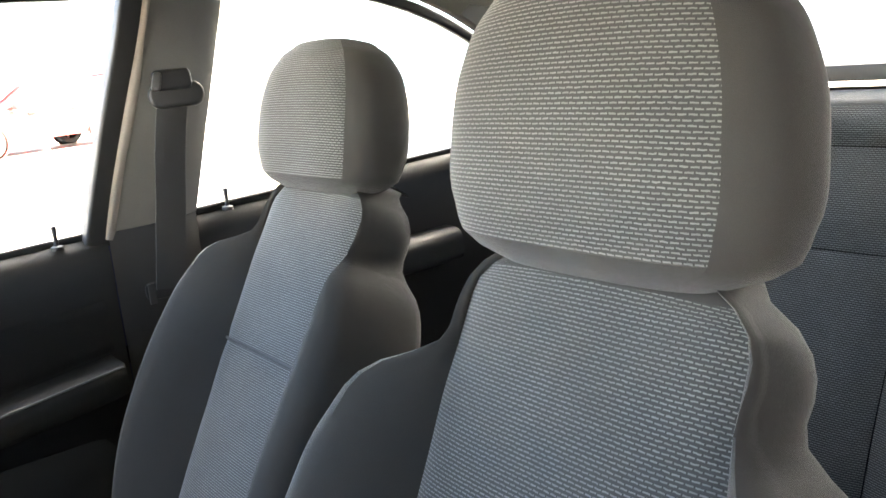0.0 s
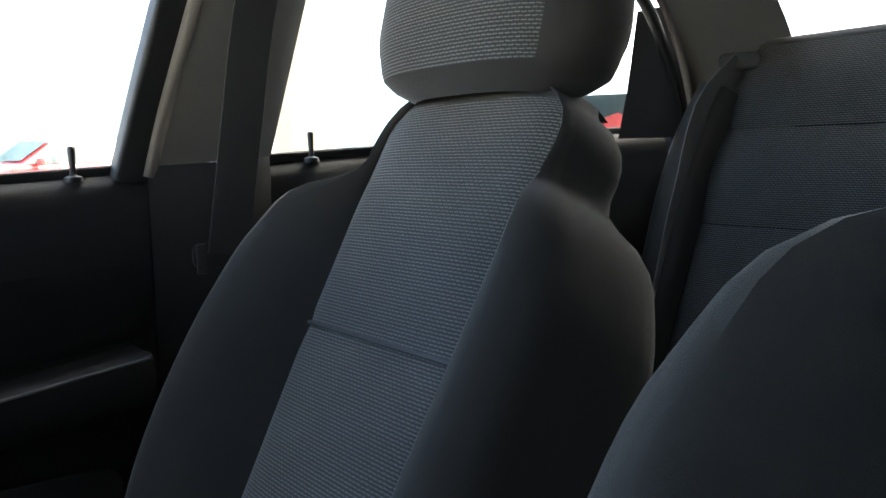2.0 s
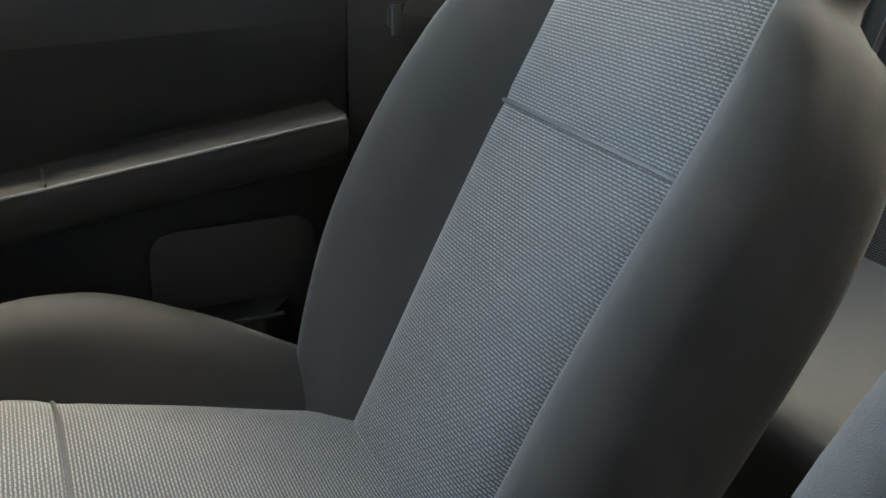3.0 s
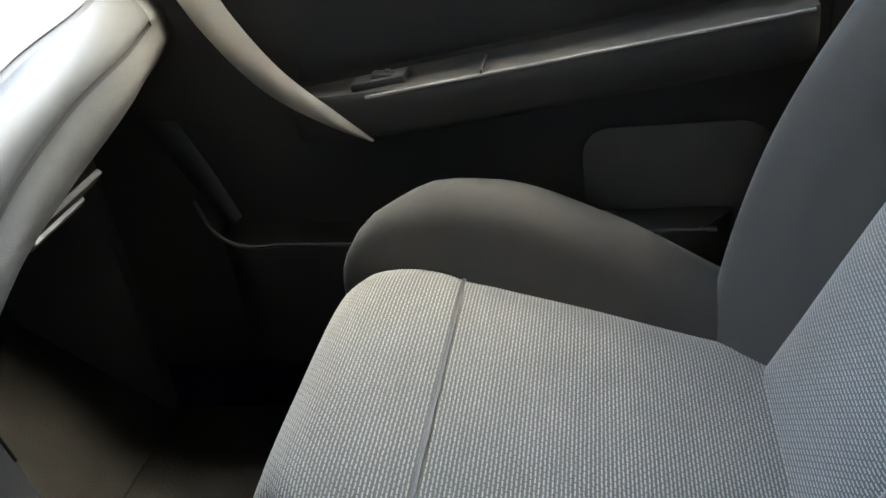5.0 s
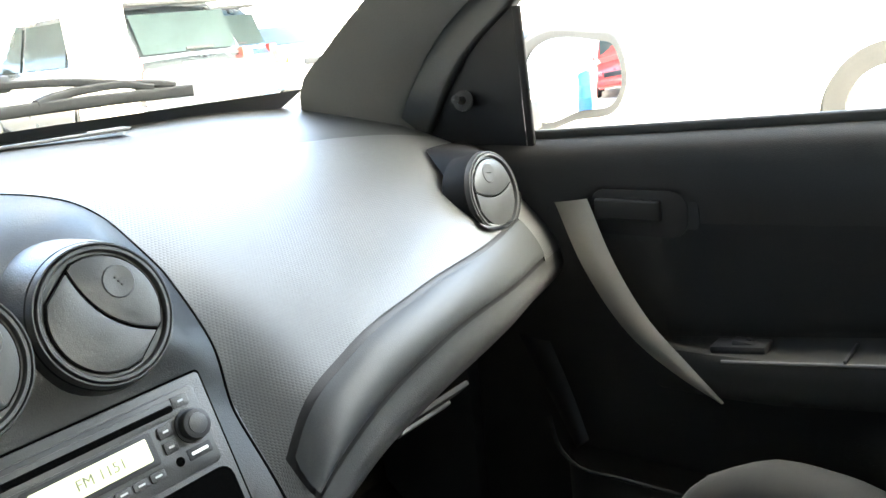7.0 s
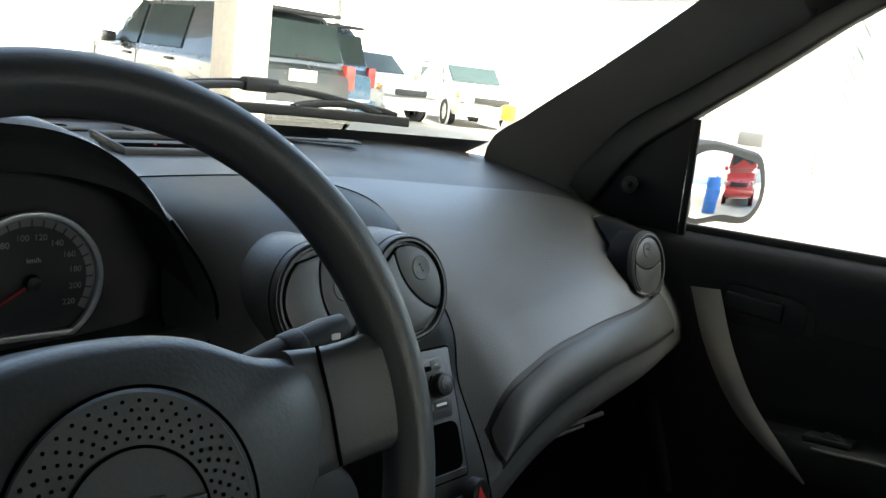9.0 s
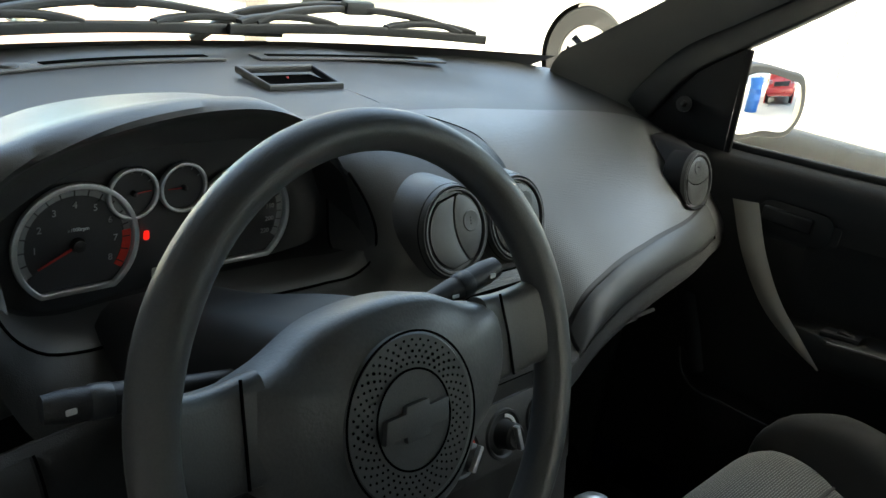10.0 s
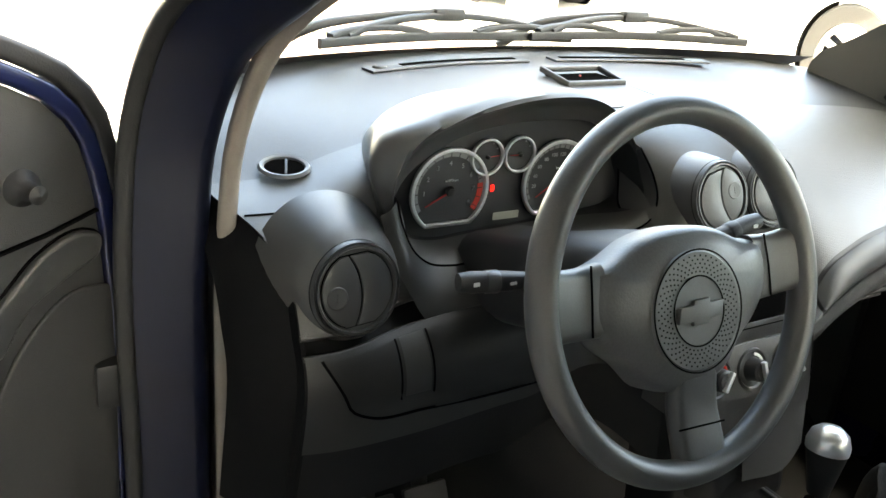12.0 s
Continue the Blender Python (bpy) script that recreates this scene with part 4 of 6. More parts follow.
for a, b in ((-0.60, -0.20), (-0.198, 0.198), (0.20, 0.60)):
    high = 1.165 if abs(a + b) > 0.1 else 1.085
    for z0, z1 in ((0.48, 0.862), (0.8635, 1.020), (1.0215, high)):
        rp("back_panel", rear_back(a, b, z0, z1, 0.012, 15, 10), M["cloth"])
for x, w, z in ((-0.40, 0.40, 1.152), (0, 0.40, 1.072), (0.40, 0.40, 1.152)):
    rp("back_top", box((w, 0.10, 0.05), pose(x, -1.525 + (0.03 if x == 0 else 0), z, -8), 0.02, 3), M["side_cloth"])
rp("bench", box((1.22, 0.50, 0.16), pose(0, -0.97, 0.46, 4), 0.05, 4), M["cloth"])
rp("bench_base", box((1.18, 0.44, 0.14), Matrix.Translation((0, -0.98, 0.32)), 0.02), M["seat_back"])
for s in (1, -1):
    rp("side_bolster", sweep(curve([(s * 0.625, -1.18, 0.5), (s * 0.63, -1.30, 0.75), (s * 0.635, -1.41, 1.0), (s * 0.62, -1.45, 1.08)], 14), rounded(0.075, 0.10, 0.03), up=(0, 1, 0)), M["side_cloth"])
rb = thing("seat_belt", "grey rear seat belt webbing down the rear pillar", "seat belt", at=(0.60, -1.40, 0.9))
bm = sweep(curve([(0.585, -1.445, 1.13), (0.600, -1.39, 1.08), (0.612, -1.33, 0.92), (0.605, -1.25, 0.70)], 14), rounded(0.0025, 0.05, 0.001), up=(0, 1, 0.2))
bm.transform(Matrix.Translation((-0.60, 1.40, -0.9)))
part("webbing", bm, M["belt_grey"], rb)
bm = slab(rounded(0.07, 0.03, 0.012), 0.014, Matrix.Translation((-0.60, 1.40, -0.9)) @ facing((0.588, -1.452, 1.135), (-0.5, 0.8, 0.2)), 0.005, 3)
part("guide", bm, M["door"], rb)
tagged(part("trim_parcel_shelf", box((1.25, 0.40, 0.03), Matrix.Translation((0, -1.73, 1.13)), 0.008), M["door"]), "dark parcel shelf behind the rear seat", "shelf", kind="structure")
gl = part("window_rear", grid([[(x * (0.50 + 0.08 * (1 - f)), -1.20 - 0.65 * (1 - f) + 0.03 * x * x, 1.395 - 0.27 * (1 - f)) for x in np.linspace(-1, 1, 9)] for f in np.linspace(0, 1, 5)], 0.004), M["glass"])
gl.visible_shadow = False
tagged(gl, "sloping rear window glass", "window", kind="structure")
gl = part("window_front", grid([[(x * (0.49 + 0.20 * (1 - f)), 0.08 + (0.76 - 0.16 * x * x) * (1 - f), 1.385 - 0.36 * (1 - f)) for x in np.linspace(-1, 1, 13)] for f in np.linspace(0, 1, 7)], 0.005), M["glass"])
gl.visible_shadow = False
tagged(gl, "raked windscreen glass", "window", kind="structure")
tagged(part("roof", grid([[(x, y, 1.455 + 0.03 * math.sin(math.pi * (0.10 - y) / 1.35) - 0.10 * (abs(x) / 0.62) ** 3) for x in np.linspace(-0.62, 0.62, 17)] for y in np.linspace(0.10, -1.25, 18)], 0.01), M["blue"]), "dark blue painted car roof", "roof", kind="structure")
tagged(part("trim_header", box((1.0, 0.06, 0.03), Matrix.Translation((0, 0.09, 1.385)), 0.01), M["liner"]), "pale windscreen header trim", "trim", kind="structure")
for s in (1, -1):
    tagged(part("body_quarter", box((0.05, 0.75, 0.85), Matrix.Translation((s * 0.74, -1.75, 0.60)), 0.02), M["blue"]), "dark blue rear quarter panel", "car body", kind="structure")
tagged(part("body_tail", box((1.5, 0.5, 0.8), Matrix.Translation((0, -2.15, 0.62)), 0.08, 4), M["blue"]), "dark blue boot of the car", "car body", kind="structure")
tagged(part("body_rear_wall", box((1.3, 0.04, 0.9), Matrix.Translation((0, -1.60, 0.65)), 0.01), M["carpet"]), "dark boot wall behind the rear seat", "car body", kind="structure")
tagged(part("body_sill", box((0.12, 2.3, 0.16), Matrix.Translation((-0.74, -0.45, 0.29)), 0.02), M["blue"]), "dark blue painted door sill", "car body", kind="structure")
tagged(part("body_sill", box((0.12, 2.3, 0.16), Matrix.Translation((0.74, -0.45, 0.29)), 0.02), M["blue"]), "dark blue painted door sill", "car body", kind="structure")
tagged(part("body_underside", box((1.5, 3.6, 0.03), Matrix.Translation((0, -0.2, 0.18)), 0.005), M["void"]), "dark underside of the car", "car body", kind="structure")
for s in (1, -1):
    tagged(part("trim_kick_panel", box((0.03, 0.40, 0.70), Matrix.Translation((s * 0.668, 0.60, 0.55)), 0.01), M["door"]), "dark footwell side panel", "trim", kind="structure")
tagged(part("trim_toe_board", box((1.36, 0.30, 0.03), pose(0, 0.52, 0.34, 40), 0.005), M["carpet"]), "dark carpeted toe board", "trim", kind="structure")

tagged(part("body_b_post", box((0.04, 0.22, 0.70), Matrix.Translation((0.742, -0.535, 0.645)), 0.008), M["blue"]), "dark blue outer skin of the middle pillar", "car body", kind="structure")

# ---------------------------------------------------------------- air vents
def vent(center, normal, turn, R=0.050, hood=None, split=0.14, flare=0.30):
    """A round vent: housing ring, dark throat, two flaps that meet along a bow, a dimpled thumb mark."""
    m = dashboard_inv @ facing(center, normal)
    v = part("air_vent", lathe([(R * 0.86, -0.012), (R * 0.86, 0.002), (R * 0.885, 0.0045), (R * 0.925, 0.0045), (R * 0.945, 0.002), (R * 0.955, -0.002), (R * 0.965, 0.001), (R * 0.99, 0.002), (R * 1.02, -0.003)], m, 56), M["vent"], dashboard, "round dark grey air vent")
    part("sleeve", lathe([(R * 1.02, -0.003), (R * 1.035, -0.010), (R * 1.05, -0.035)], m, 56), M["pod"], v)
    part("bright_edge", lathe([(R * 0.952, 0.0015), (R * 0.965, 0.0035), (R * 0.985, 0.0035), (R * 1.0, 0.001)], m, 56), M["band"], v)
    part("throat", lathe([(0.0001, 0.0006), (R * 0.87, 0.0006)], m, 40), M["vent"], v)
    r, flat = R * 0.80, R * 0.735
    mt = m @ pose(0, 0, 0, 0, 0, turn)
    bow = [(r * (split - 0.27 * (1 - (2 * k / 14 - 1) ** 2) + 0.10), flat * (1 - 2 * k / 14)) for k in range(15)]
    arc = lambda s: [(s * (r * r - min(abs(y), flat) ** 2) ** 0.5, y) for y in np.linspace(flat, -flat, 15)]
    gap = 0.0011
    left = [(x - gap, y) for x, y in bow][::-1] + arc(-1)
    right = [(x + gap, y) for x, y in bow] + arc(1)[::-1]
    edge = [(1.035 * x, 1.035 * y) for x, y in arc(-1)[::-1] + arc(1)]
    part("shadow_gap", slab(edge[15:] + edge[:15], 0.0006, mt @ Matrix.Translation((0, 0, 0.0009)), 0), M["void"], v)
    part("flap", slab(left, 0.010, mt @ Matrix.Translation((0, 0, -0.0065)), 0.0012), M["vent"], v)
    part("flap", slab(right, 0.010, mt @ Matrix.Translation((0, 0, -0.0065)), 0.0012), M["vent"], v)
    part("thumb_mark", lathe([(0.0001, 0.0002), (R * 0.12, 0.0004), (R * 0.20, 0.0008), (R * 0.225, 0.0008), (R * 0.24, 0.0)], mt @ Matrix.Translation((r * 0.60, flat * 0.1, 0.0035)), 20), M["vent"], v)
    for k in (-1, 0, 1):
        part("dot", lathe([(0.0001, 0.0012), (0.0007, 0.0011), (0.0008, 0.0002)], mt @ Matrix.Translation((r * 0.60 + k * 0.0006, flat * 0.1 + k * 0.0034, 0.0035)), 8), M["black"], v)
    if hood:
        rows = []
        for f in np.linspace(0, 1, 10):
            c = Vector(center) + Vector(hood) * f
            rr = R * (1.035 + flare * f ** 0.75)
            mm = facing(c, normal)
            rows.append([mm @ Vector((rr * math.cos(a), rr * math.sin(a), -0.004)) for a in np.linspace(0, 2 * math.pi, 49)[:-1]])
        bm = grid(rows, close=True)
        bm.transform(dashboard_inv)
        part("vent_barrel", bm, M["dash"], v, "smooth rounded barrel behind the vent")
    return v


vent((-0.053, 0.229, 0.945), (0, -0.955, 0.30), 12, hood=(0, 0.10, -0.022))
vent((0.050, 0.229, 0.945), (0, -0.955, 0.30), 40, hood=(0, 0.10, -0.022))
vent((-0.582, 0.235, 0.893), (0.05, -0.97, 0.2), 183, R=0.052, hood=(0, 0.085, -0.008), split=0.05, flare=0.62)
vent((0.590, 0.283, 0.910), (0.03, -0.97, 0.22), 88, R=0.050, split=0.05)

# pod round the passenger vent
pm = facing((0.590, 0.283, 0.910), (0.03, -0.97, 0.22))
pc = [dash(p.x, p.y, 0.006, 1) for p in curve([(*p, 0) for p in ((0.605, 2.72), (0.69, 2.50), (0.698, 3.3), (0.66, 3.9), (0.61, 4.05), (0.562, 3.97), (0.54, 3.66), (0.568, 3.22), (0.605, 2.72))], 49)[:-1]]
a0 = min(range(48), key=lambda k: (pm.inverted() @ pc[0]).xy.normalized().angle(Vector((math.cos(2 * math.pi * k / 48), math.sin(2 * math.pi * k / 48)))))
turn = -1 if (pm.inverted() @ pc[0]).xy.cross((pm.inverted() @ pc[6]).xy) < 0 else 1
rows = []
for f in np.linspace(0, 1, 8):
    rows.append([p.lerp(pm @ Vector((0.0515 * math.cos(2 * math.pi * (a0 + turn * k) / 48), 0.0515 * math.sin(2 * math.pi * (a0 + turn * k) / 48), -0.004)), f) for k, p in enumerate(pc)])
dpart("vent_pod", grid(rows, close=True), M["pod"], label="black surround of the end vent")

# ---------------------------------------------------------------- centre stack
FASC_L = [(2.15, -0.12), (2.3, -0.125), (3.0, -0.140), (4.0, -0.148), (5.0, -0.150), (6.0, -0.152), (7, -0.152)]
FASC_R = [(2.15, 0.050), (2.3, 0.078), (2.65, 0.105), (3.0, 0.132), (3.5, 0.147), (4.2, 0.143), (5.0, 0.136), (6, 0.138), (7, 0.138)]
dpart("fascia", dash_sheet(FASC_L, FASC_R, 2.15, 6.6, 30, 60, out=0.004, thick=-0.005), M["dash"], label="smooth dark grey centre fascia")
for side in (FASC_R, FASC_L):
    dpart("seam", sweep([dash(float(np.interp(s, *zip(*side))), s, 0.0035) for s in np.linspace(2.15, 6.4, 60)], circle(0.0016, 8)), M["void"])
dpart("seam", sweep([dash(x, 2.15, 0.0035) for x in np.linspace(-0.12, 0.05, 12)], circle(0.0016, 8)), M["void"])
RN = Vector((0, -0.93, 0.37)).normalized()
RAD = facing((0.0, 0.2055, 0.838), RN)


def on_radio(name, outline, depth, x, y, material, parent=None, bevel=0.001, label="", lift=0.0):
    return dpart(name, slab(outline, depth, RAD @ Matrix.Translation((x, y, lift)), bevel), material, parent, label)


on_radio("shadow_gap", rounded(0.2175, 0.1285, 0.004), 0.003, 0, -0.0155, M["void"], None, 0, lift=-0.0025)
on_radio("stack_plate", rounded(0.2140, 0.1250, 0.003), 0.004, 0, -0.0155, M["dash"], None, 0.0008, lift=-0.0025)
radio = on_radio("radio", rounded(0.196, 0.060, 0.005), 0.0025, 0, 0.0105, M["vent"], bevel=0.001, label="dark grey car radio with a lit display", lift=0.0005)
on_radio("slot_lip", rounded(0.168, 0.013, 0.004), 0.0012, 0.004, 0.0300, M["dash"], radio, 0.0005, lift=0.0028)
on_radio("slot", rounded(0.138, 0.0050, 0.002), 0.0006, 0.007, 0.0300, M["void"], radio, 0, lift=0.0038)
on_radio("display_frame", rounded(0.094, 0.024, 0.002), 0.0010, 0.0065, 0.0100, M["black"], radio, 0.0003, lift=0.0026)
on_radio("display", rounded(0.084, 0.0165, 0.001), 0.0008, 0.0065, 0.0105, M["lcd"], radio, 0.0003, "pale green lit display", 0.0034)
for sx in (-0.086, 0.0848):
    on_radio("knob_ring", circle(0.0130, 32), 0.002, sx, 0.0130, M["black"], radio, 0.0005, lift=0.0024)
    on_radio("knob", circle(0.0112, 32), 0.010, sx, 0.0130, M["black"], radio, 0.0025, "round radio knob", 0.003)
    on_radio("knob_cap", circle(0.0075, 24), 0.0012, sx, 0.0130, M["vent"], radio, 0.0005, lift=0.0126)
for k in range(7):
    on_radio("button", rounded(0.0120, 0.0062, 0.0012), 0.0022, -0.034 + 0.0135 * k, -0.0085, M["dash"], radio, 0.0007, lift=0.0024)
    on_radio("mark", rounded(0.0055, 0.0014, 0.0004), 0.0004, -0.034 + 0.0135 * k, -0.0085, M["ink"], radio, 0, lift=0.0045)
for bx, by, bw in ((0.064, 0.0170, 0.011), (0.064, 0.0055, 0.011), (-0.060, 0.0170, 0.013), (-0.060, 0.0055, 0.013), (0.0835, 0.0325, 0.014), (-0.083, 0.0320, 0.014)):
    on_radio("button", rounded(bw, 0.0088, 0.0014), 0.0022, bx, by, M["dash"], radio, 0.0007, lift=0.0024)
    on_radio("mark", rounded(0.0045, 0.0016, 0.0004), 0.0004, bx, by, M["ink"], radio, 0, lift=0.0045)
on_radio("usb_frame", rounded(0.020, 0.0085, 0.001), 0.0008, 0.0835, -0.0060, M["black"], radio, 0.0003, lift=0.0026)
on_radio("usb_port", rounded(0.0140, 0.0022, 0.0006), 0.0006, 0.0835, -0.0060, M["satin"], radio, 0, lift=0.0032)
on_radio("jack", circle(0.0034, 16), 0.0006, 0.0665, -0.0070, M["void"], radio, 0, lift=0.0028)
# flat black slab: the hollow's shade is put into its colour
pocket = on_radio("storage_slot", rounded(0.204, 0.047, 0.010), 0.0008, 0, -0.0470, M["void"], bevel=0, label="dark empty storage slot", lift=0.0018)
on_radio("slot_rim", [(x, y) for x, y in rounded(0.210, 0.0020, 0.0009)], 0.0016, 0, -0.0715, M["vent"], None, 0.0004, lift=0.0012)


def lettering(body, size, m, material, parent, name="lettering", depth=0.0003):
    cu = bpy.data.curves.new("type", "FONT")
    cu.body, cu.size, cu.align_x, cu.align_y, cu.extrude = body, size, "CENTER", "CENTER", depth
    tmp = bpy.data.objects.new("type", cu)
    scene.collection.objects.link(tmp)
    bpy.context.view_layer.update()
    me = bpy.data.meshes.new_from_object(tmp.evaluated_get(bpy.context.evaluated_depsgraph_get()))
    bpy.data.objects.remove(tmp)
    bpy.data.curves.remove(cu)
    me.transform(m)
    me.materials.clear()
    me.materials.append(material)
    ob = new(name, me)
    ob.parent = parent
    return ob


lettering("FM 1151", 0.0105, dashboard_inv @ RAD @ Matrix.Translation((0.012, 0.0100, 0.0043)), M["mark"], radio)

# storage slot below the radio, heater panel below that
HN = facing((0.0, 0.160, 0.710), (0, -0.95, 0.30))
heater = dpart("heater_panel", slab(rounded(0.232, 0.078, 0.012), 0.010, HN @ Matrix.Translation((0, 0, -0.005)), 0.003), M["dash"], label="heater panel with three round knobs")
for k, x in enumerate((-0.072, 0.0, 0.072)):
    dpart("bezel", lathe([(0.024, 0.004), (0.027, 0.008), (0.0295, 0.008), (0.031, 0.004)], HN @ Matrix.Translation((x, 0, 0)), 36), M["vent"], heater)
    dpart("dial", lathe([(0.0001, 0.0055), (0.025, 0.0055)], HN @ Matrix.Translation((x, 0, 0)), 30), M["gauge"], heater)
    dpart("knob", lathe([(0.0001, 0.026), (0.012, 0.026), (0.0155, 0.023), (0.0165, 0.008), (0.018, 0.005)], HN @ Matrix.Translation((x, 0, 0)), 30), M["black"], heater)
    dpart("grip", box((0.006, 0.030, 0.008), HN @ pose(x, 0, 0.028, 0, 0, (-35, 10, 30)[k]), 0.002), M["satin"], heater, "bright metal knob grip")
    dpart("dial_arc", sweep([HN @ Vector((x + 0.0215 * math.cos(a), 0.0215 * math.sin(a), 0.0065)) for a in np.linspace(radians(-60), radians(80), 14)], rounded(0.004, 0.001, 0.0004), up=HN.to_3x3() @ Vector((0, 0, 1))), M["red"] if k == 0 else M["ink"], heater)
hz = dpart("hazard_button", lathe([(0.0001, 0.004), (0.010, 0.004), (0.0125, 0.0055), (0.014, 0.0055), (0.0155, 0.002), (0.0155, -0.006)], facing((0.103, 0.158, 0.753), (0.1, -0.96, 0.25)), 28), M["black"], label="round hazard light button")
tri = facing((0.1034, 0.1541, 0.754), (0.1, -0.96, 0.25))
dpart("triangle", slab([(0, 0.0075), (-0.007, -0.005), (0.007, -0.005)], 0.0008, tri, 0), M["red"], hz)
dpart("lower_console", box((0.25, 0.10, 0.20), pose(0.0, 0.195, 0.565, -8), 0.02, 3), M["dash_shade"])

# glovebox latch
latch_at = dash(0.372, 6.10, 0.0005, 1)
GL = facing(latch_at, dash(0.372, 6.10, 0.02, 1) - latch_at)
dpart("glovebox_latch", slab(rounded(0.105, 0.030, 0.008), 0.006, GL, 0.002), M["dash_shade"])
dpart("latch_pull", slab(rounded(0.085, 0.014, 0.005), 0.010, GL @ Matrix.Translation((0, -0.022, 0)), 0.003), M["dash"])

# ---------------------------------------------------------------- instrument cluster
def on_top(x, y, dz=0.0):
    """A place on the upper skin of the dash."""
    prof = hermite(DX, DP, float(np.clip(x, -0.7, 0.2)))
    return Vector((x, y, float(np.interp(y, [q[0] for q in prof][::-1], [q[1] for q in prof][::-1])) + dz))


CY = 0.345
IN = [(-0.500, 0.320, 0.960), (-0.490, 0.330, 0.928), (-0.466, 0.336, 0.899), (-0.434, 0.338, 0.890), (-0.385, 0.338, 0.892), (-0.26, 0.338, 0.898), (-0.190, 0.325, 0.903), (-0.150, 0.305, 0.910), (-0.135, 0.292, 0.920)]
IN_RISE = [(-0.1335, 0.290, 0.938), (-0.146, 0.291, 0.967), (-0.160, 0.291, 1.000)]
# hood in four lines from its foot beside the tachometer to the one by the centre vents: inner edge, lip, crown, and where it sinks into the top
INNER = [(-0.503, 0.316, 0.956), (-0.490, 0.312, 0.984), (-0.463, 0.314, 1.005), (-0.430, 0.317, 1.021), (-0.380, 0.318, 1.034), (-0.300, 0.318, 1.040), (-0.228, 0.314, 1.036), (-0.186, 0.305, 1.022), (-0.166, 0.297, 1.006), (-0.156, 0.292, 0.992)]
LIP = [(-0.512, 0.297, 0.952), (-0.520, 0.283, 0.990), (-0.503, 0.278, 1.032), (-0.455, 0.277, 1.056), (-0.400, 0.277, 1.070), (-0.320, 0.276, 1.081), (-0.250, 0.280, 1.074), (-0.214, 0.287, 1.058), (-0.185, 0.287, 1.034), (-0.164, 0.286, 1.004)]
CROWN = [(-0.514, 0.302, 0.946), (-0.538, 0.301, 0.998), (-0.524, 0.316, 1.033), (-0.478, 0.335, 1.050), (-0.418, 0.335, 1.066), (-0.325, 0.335, 1.074), (-0.245, 0.335, 1.068), (-0.196, 0.330, 1.052), (-0.164, 0.320, 1.026), (-0.145, 0.310, 0.995)]
SINK = [(-0.512, 0.325), (-0.505, 0.365), (-0.492, 0.425), (-0.455, 0.495), (-0.420, 0.520), (-0.330, 0.530), (-0.250, 0.520), (-0.190, 0.480), (-0.145, 0.430), (-0.130, 0.360)]
arch = [curve(line, 64) for line in (INNER, LIP, CROWN, [on_top(x, y, -0.012) for x, y in SINK])]
rows = []
for a, b, c, d in zip(*arch):
    mid = a.lerp(b, 0.5) + Vector((0, 0.004, 0.004))
    over = b.lerp(c, 0.35) + Vector((0, -0.004, 0.006)) * min(1, max(0, (-0.22 - b.x) / 0.05)) * min(1, max(0, (b.z - 1.0) / 0.03))
    back = c.lerp(d, 0.45) + Vector((0, 0, 0.25 * max(0, c.z - d.z)))
    rows.append(curve([a, mid, b, over, c, back, d], 30))
dpart("cluster_hood", grid(rows), M["dash"], label="arched hood over the gauges")
mouth = arch[0][:-2] + curve(IN_RISE[::-1] + IN[::-1], 60)[2:]
deep = [Vector((-0.33 + (p.x + 0.33) * 0.985, CY, 0.955 + (p.z - 0.955) * 0.985)) for p in mouth]
dpart("cluster_tunnel", grid([mouth, [p.lerp(q, 0.5) for p, q in zip(mouth, deep)], deep], close=True), M["black"], label="black recess round the gauges")
bm = bmesh.new()
bm.loops.layers.uv.new("UVMap")
bm.faces.new([bm.verts.new(p) for p in deep])
bmesh.ops.triangulate(bm, faces=bm.faces[:])
plate = dpart("gauge_plate", bm, M["gauge"], smooth=False)


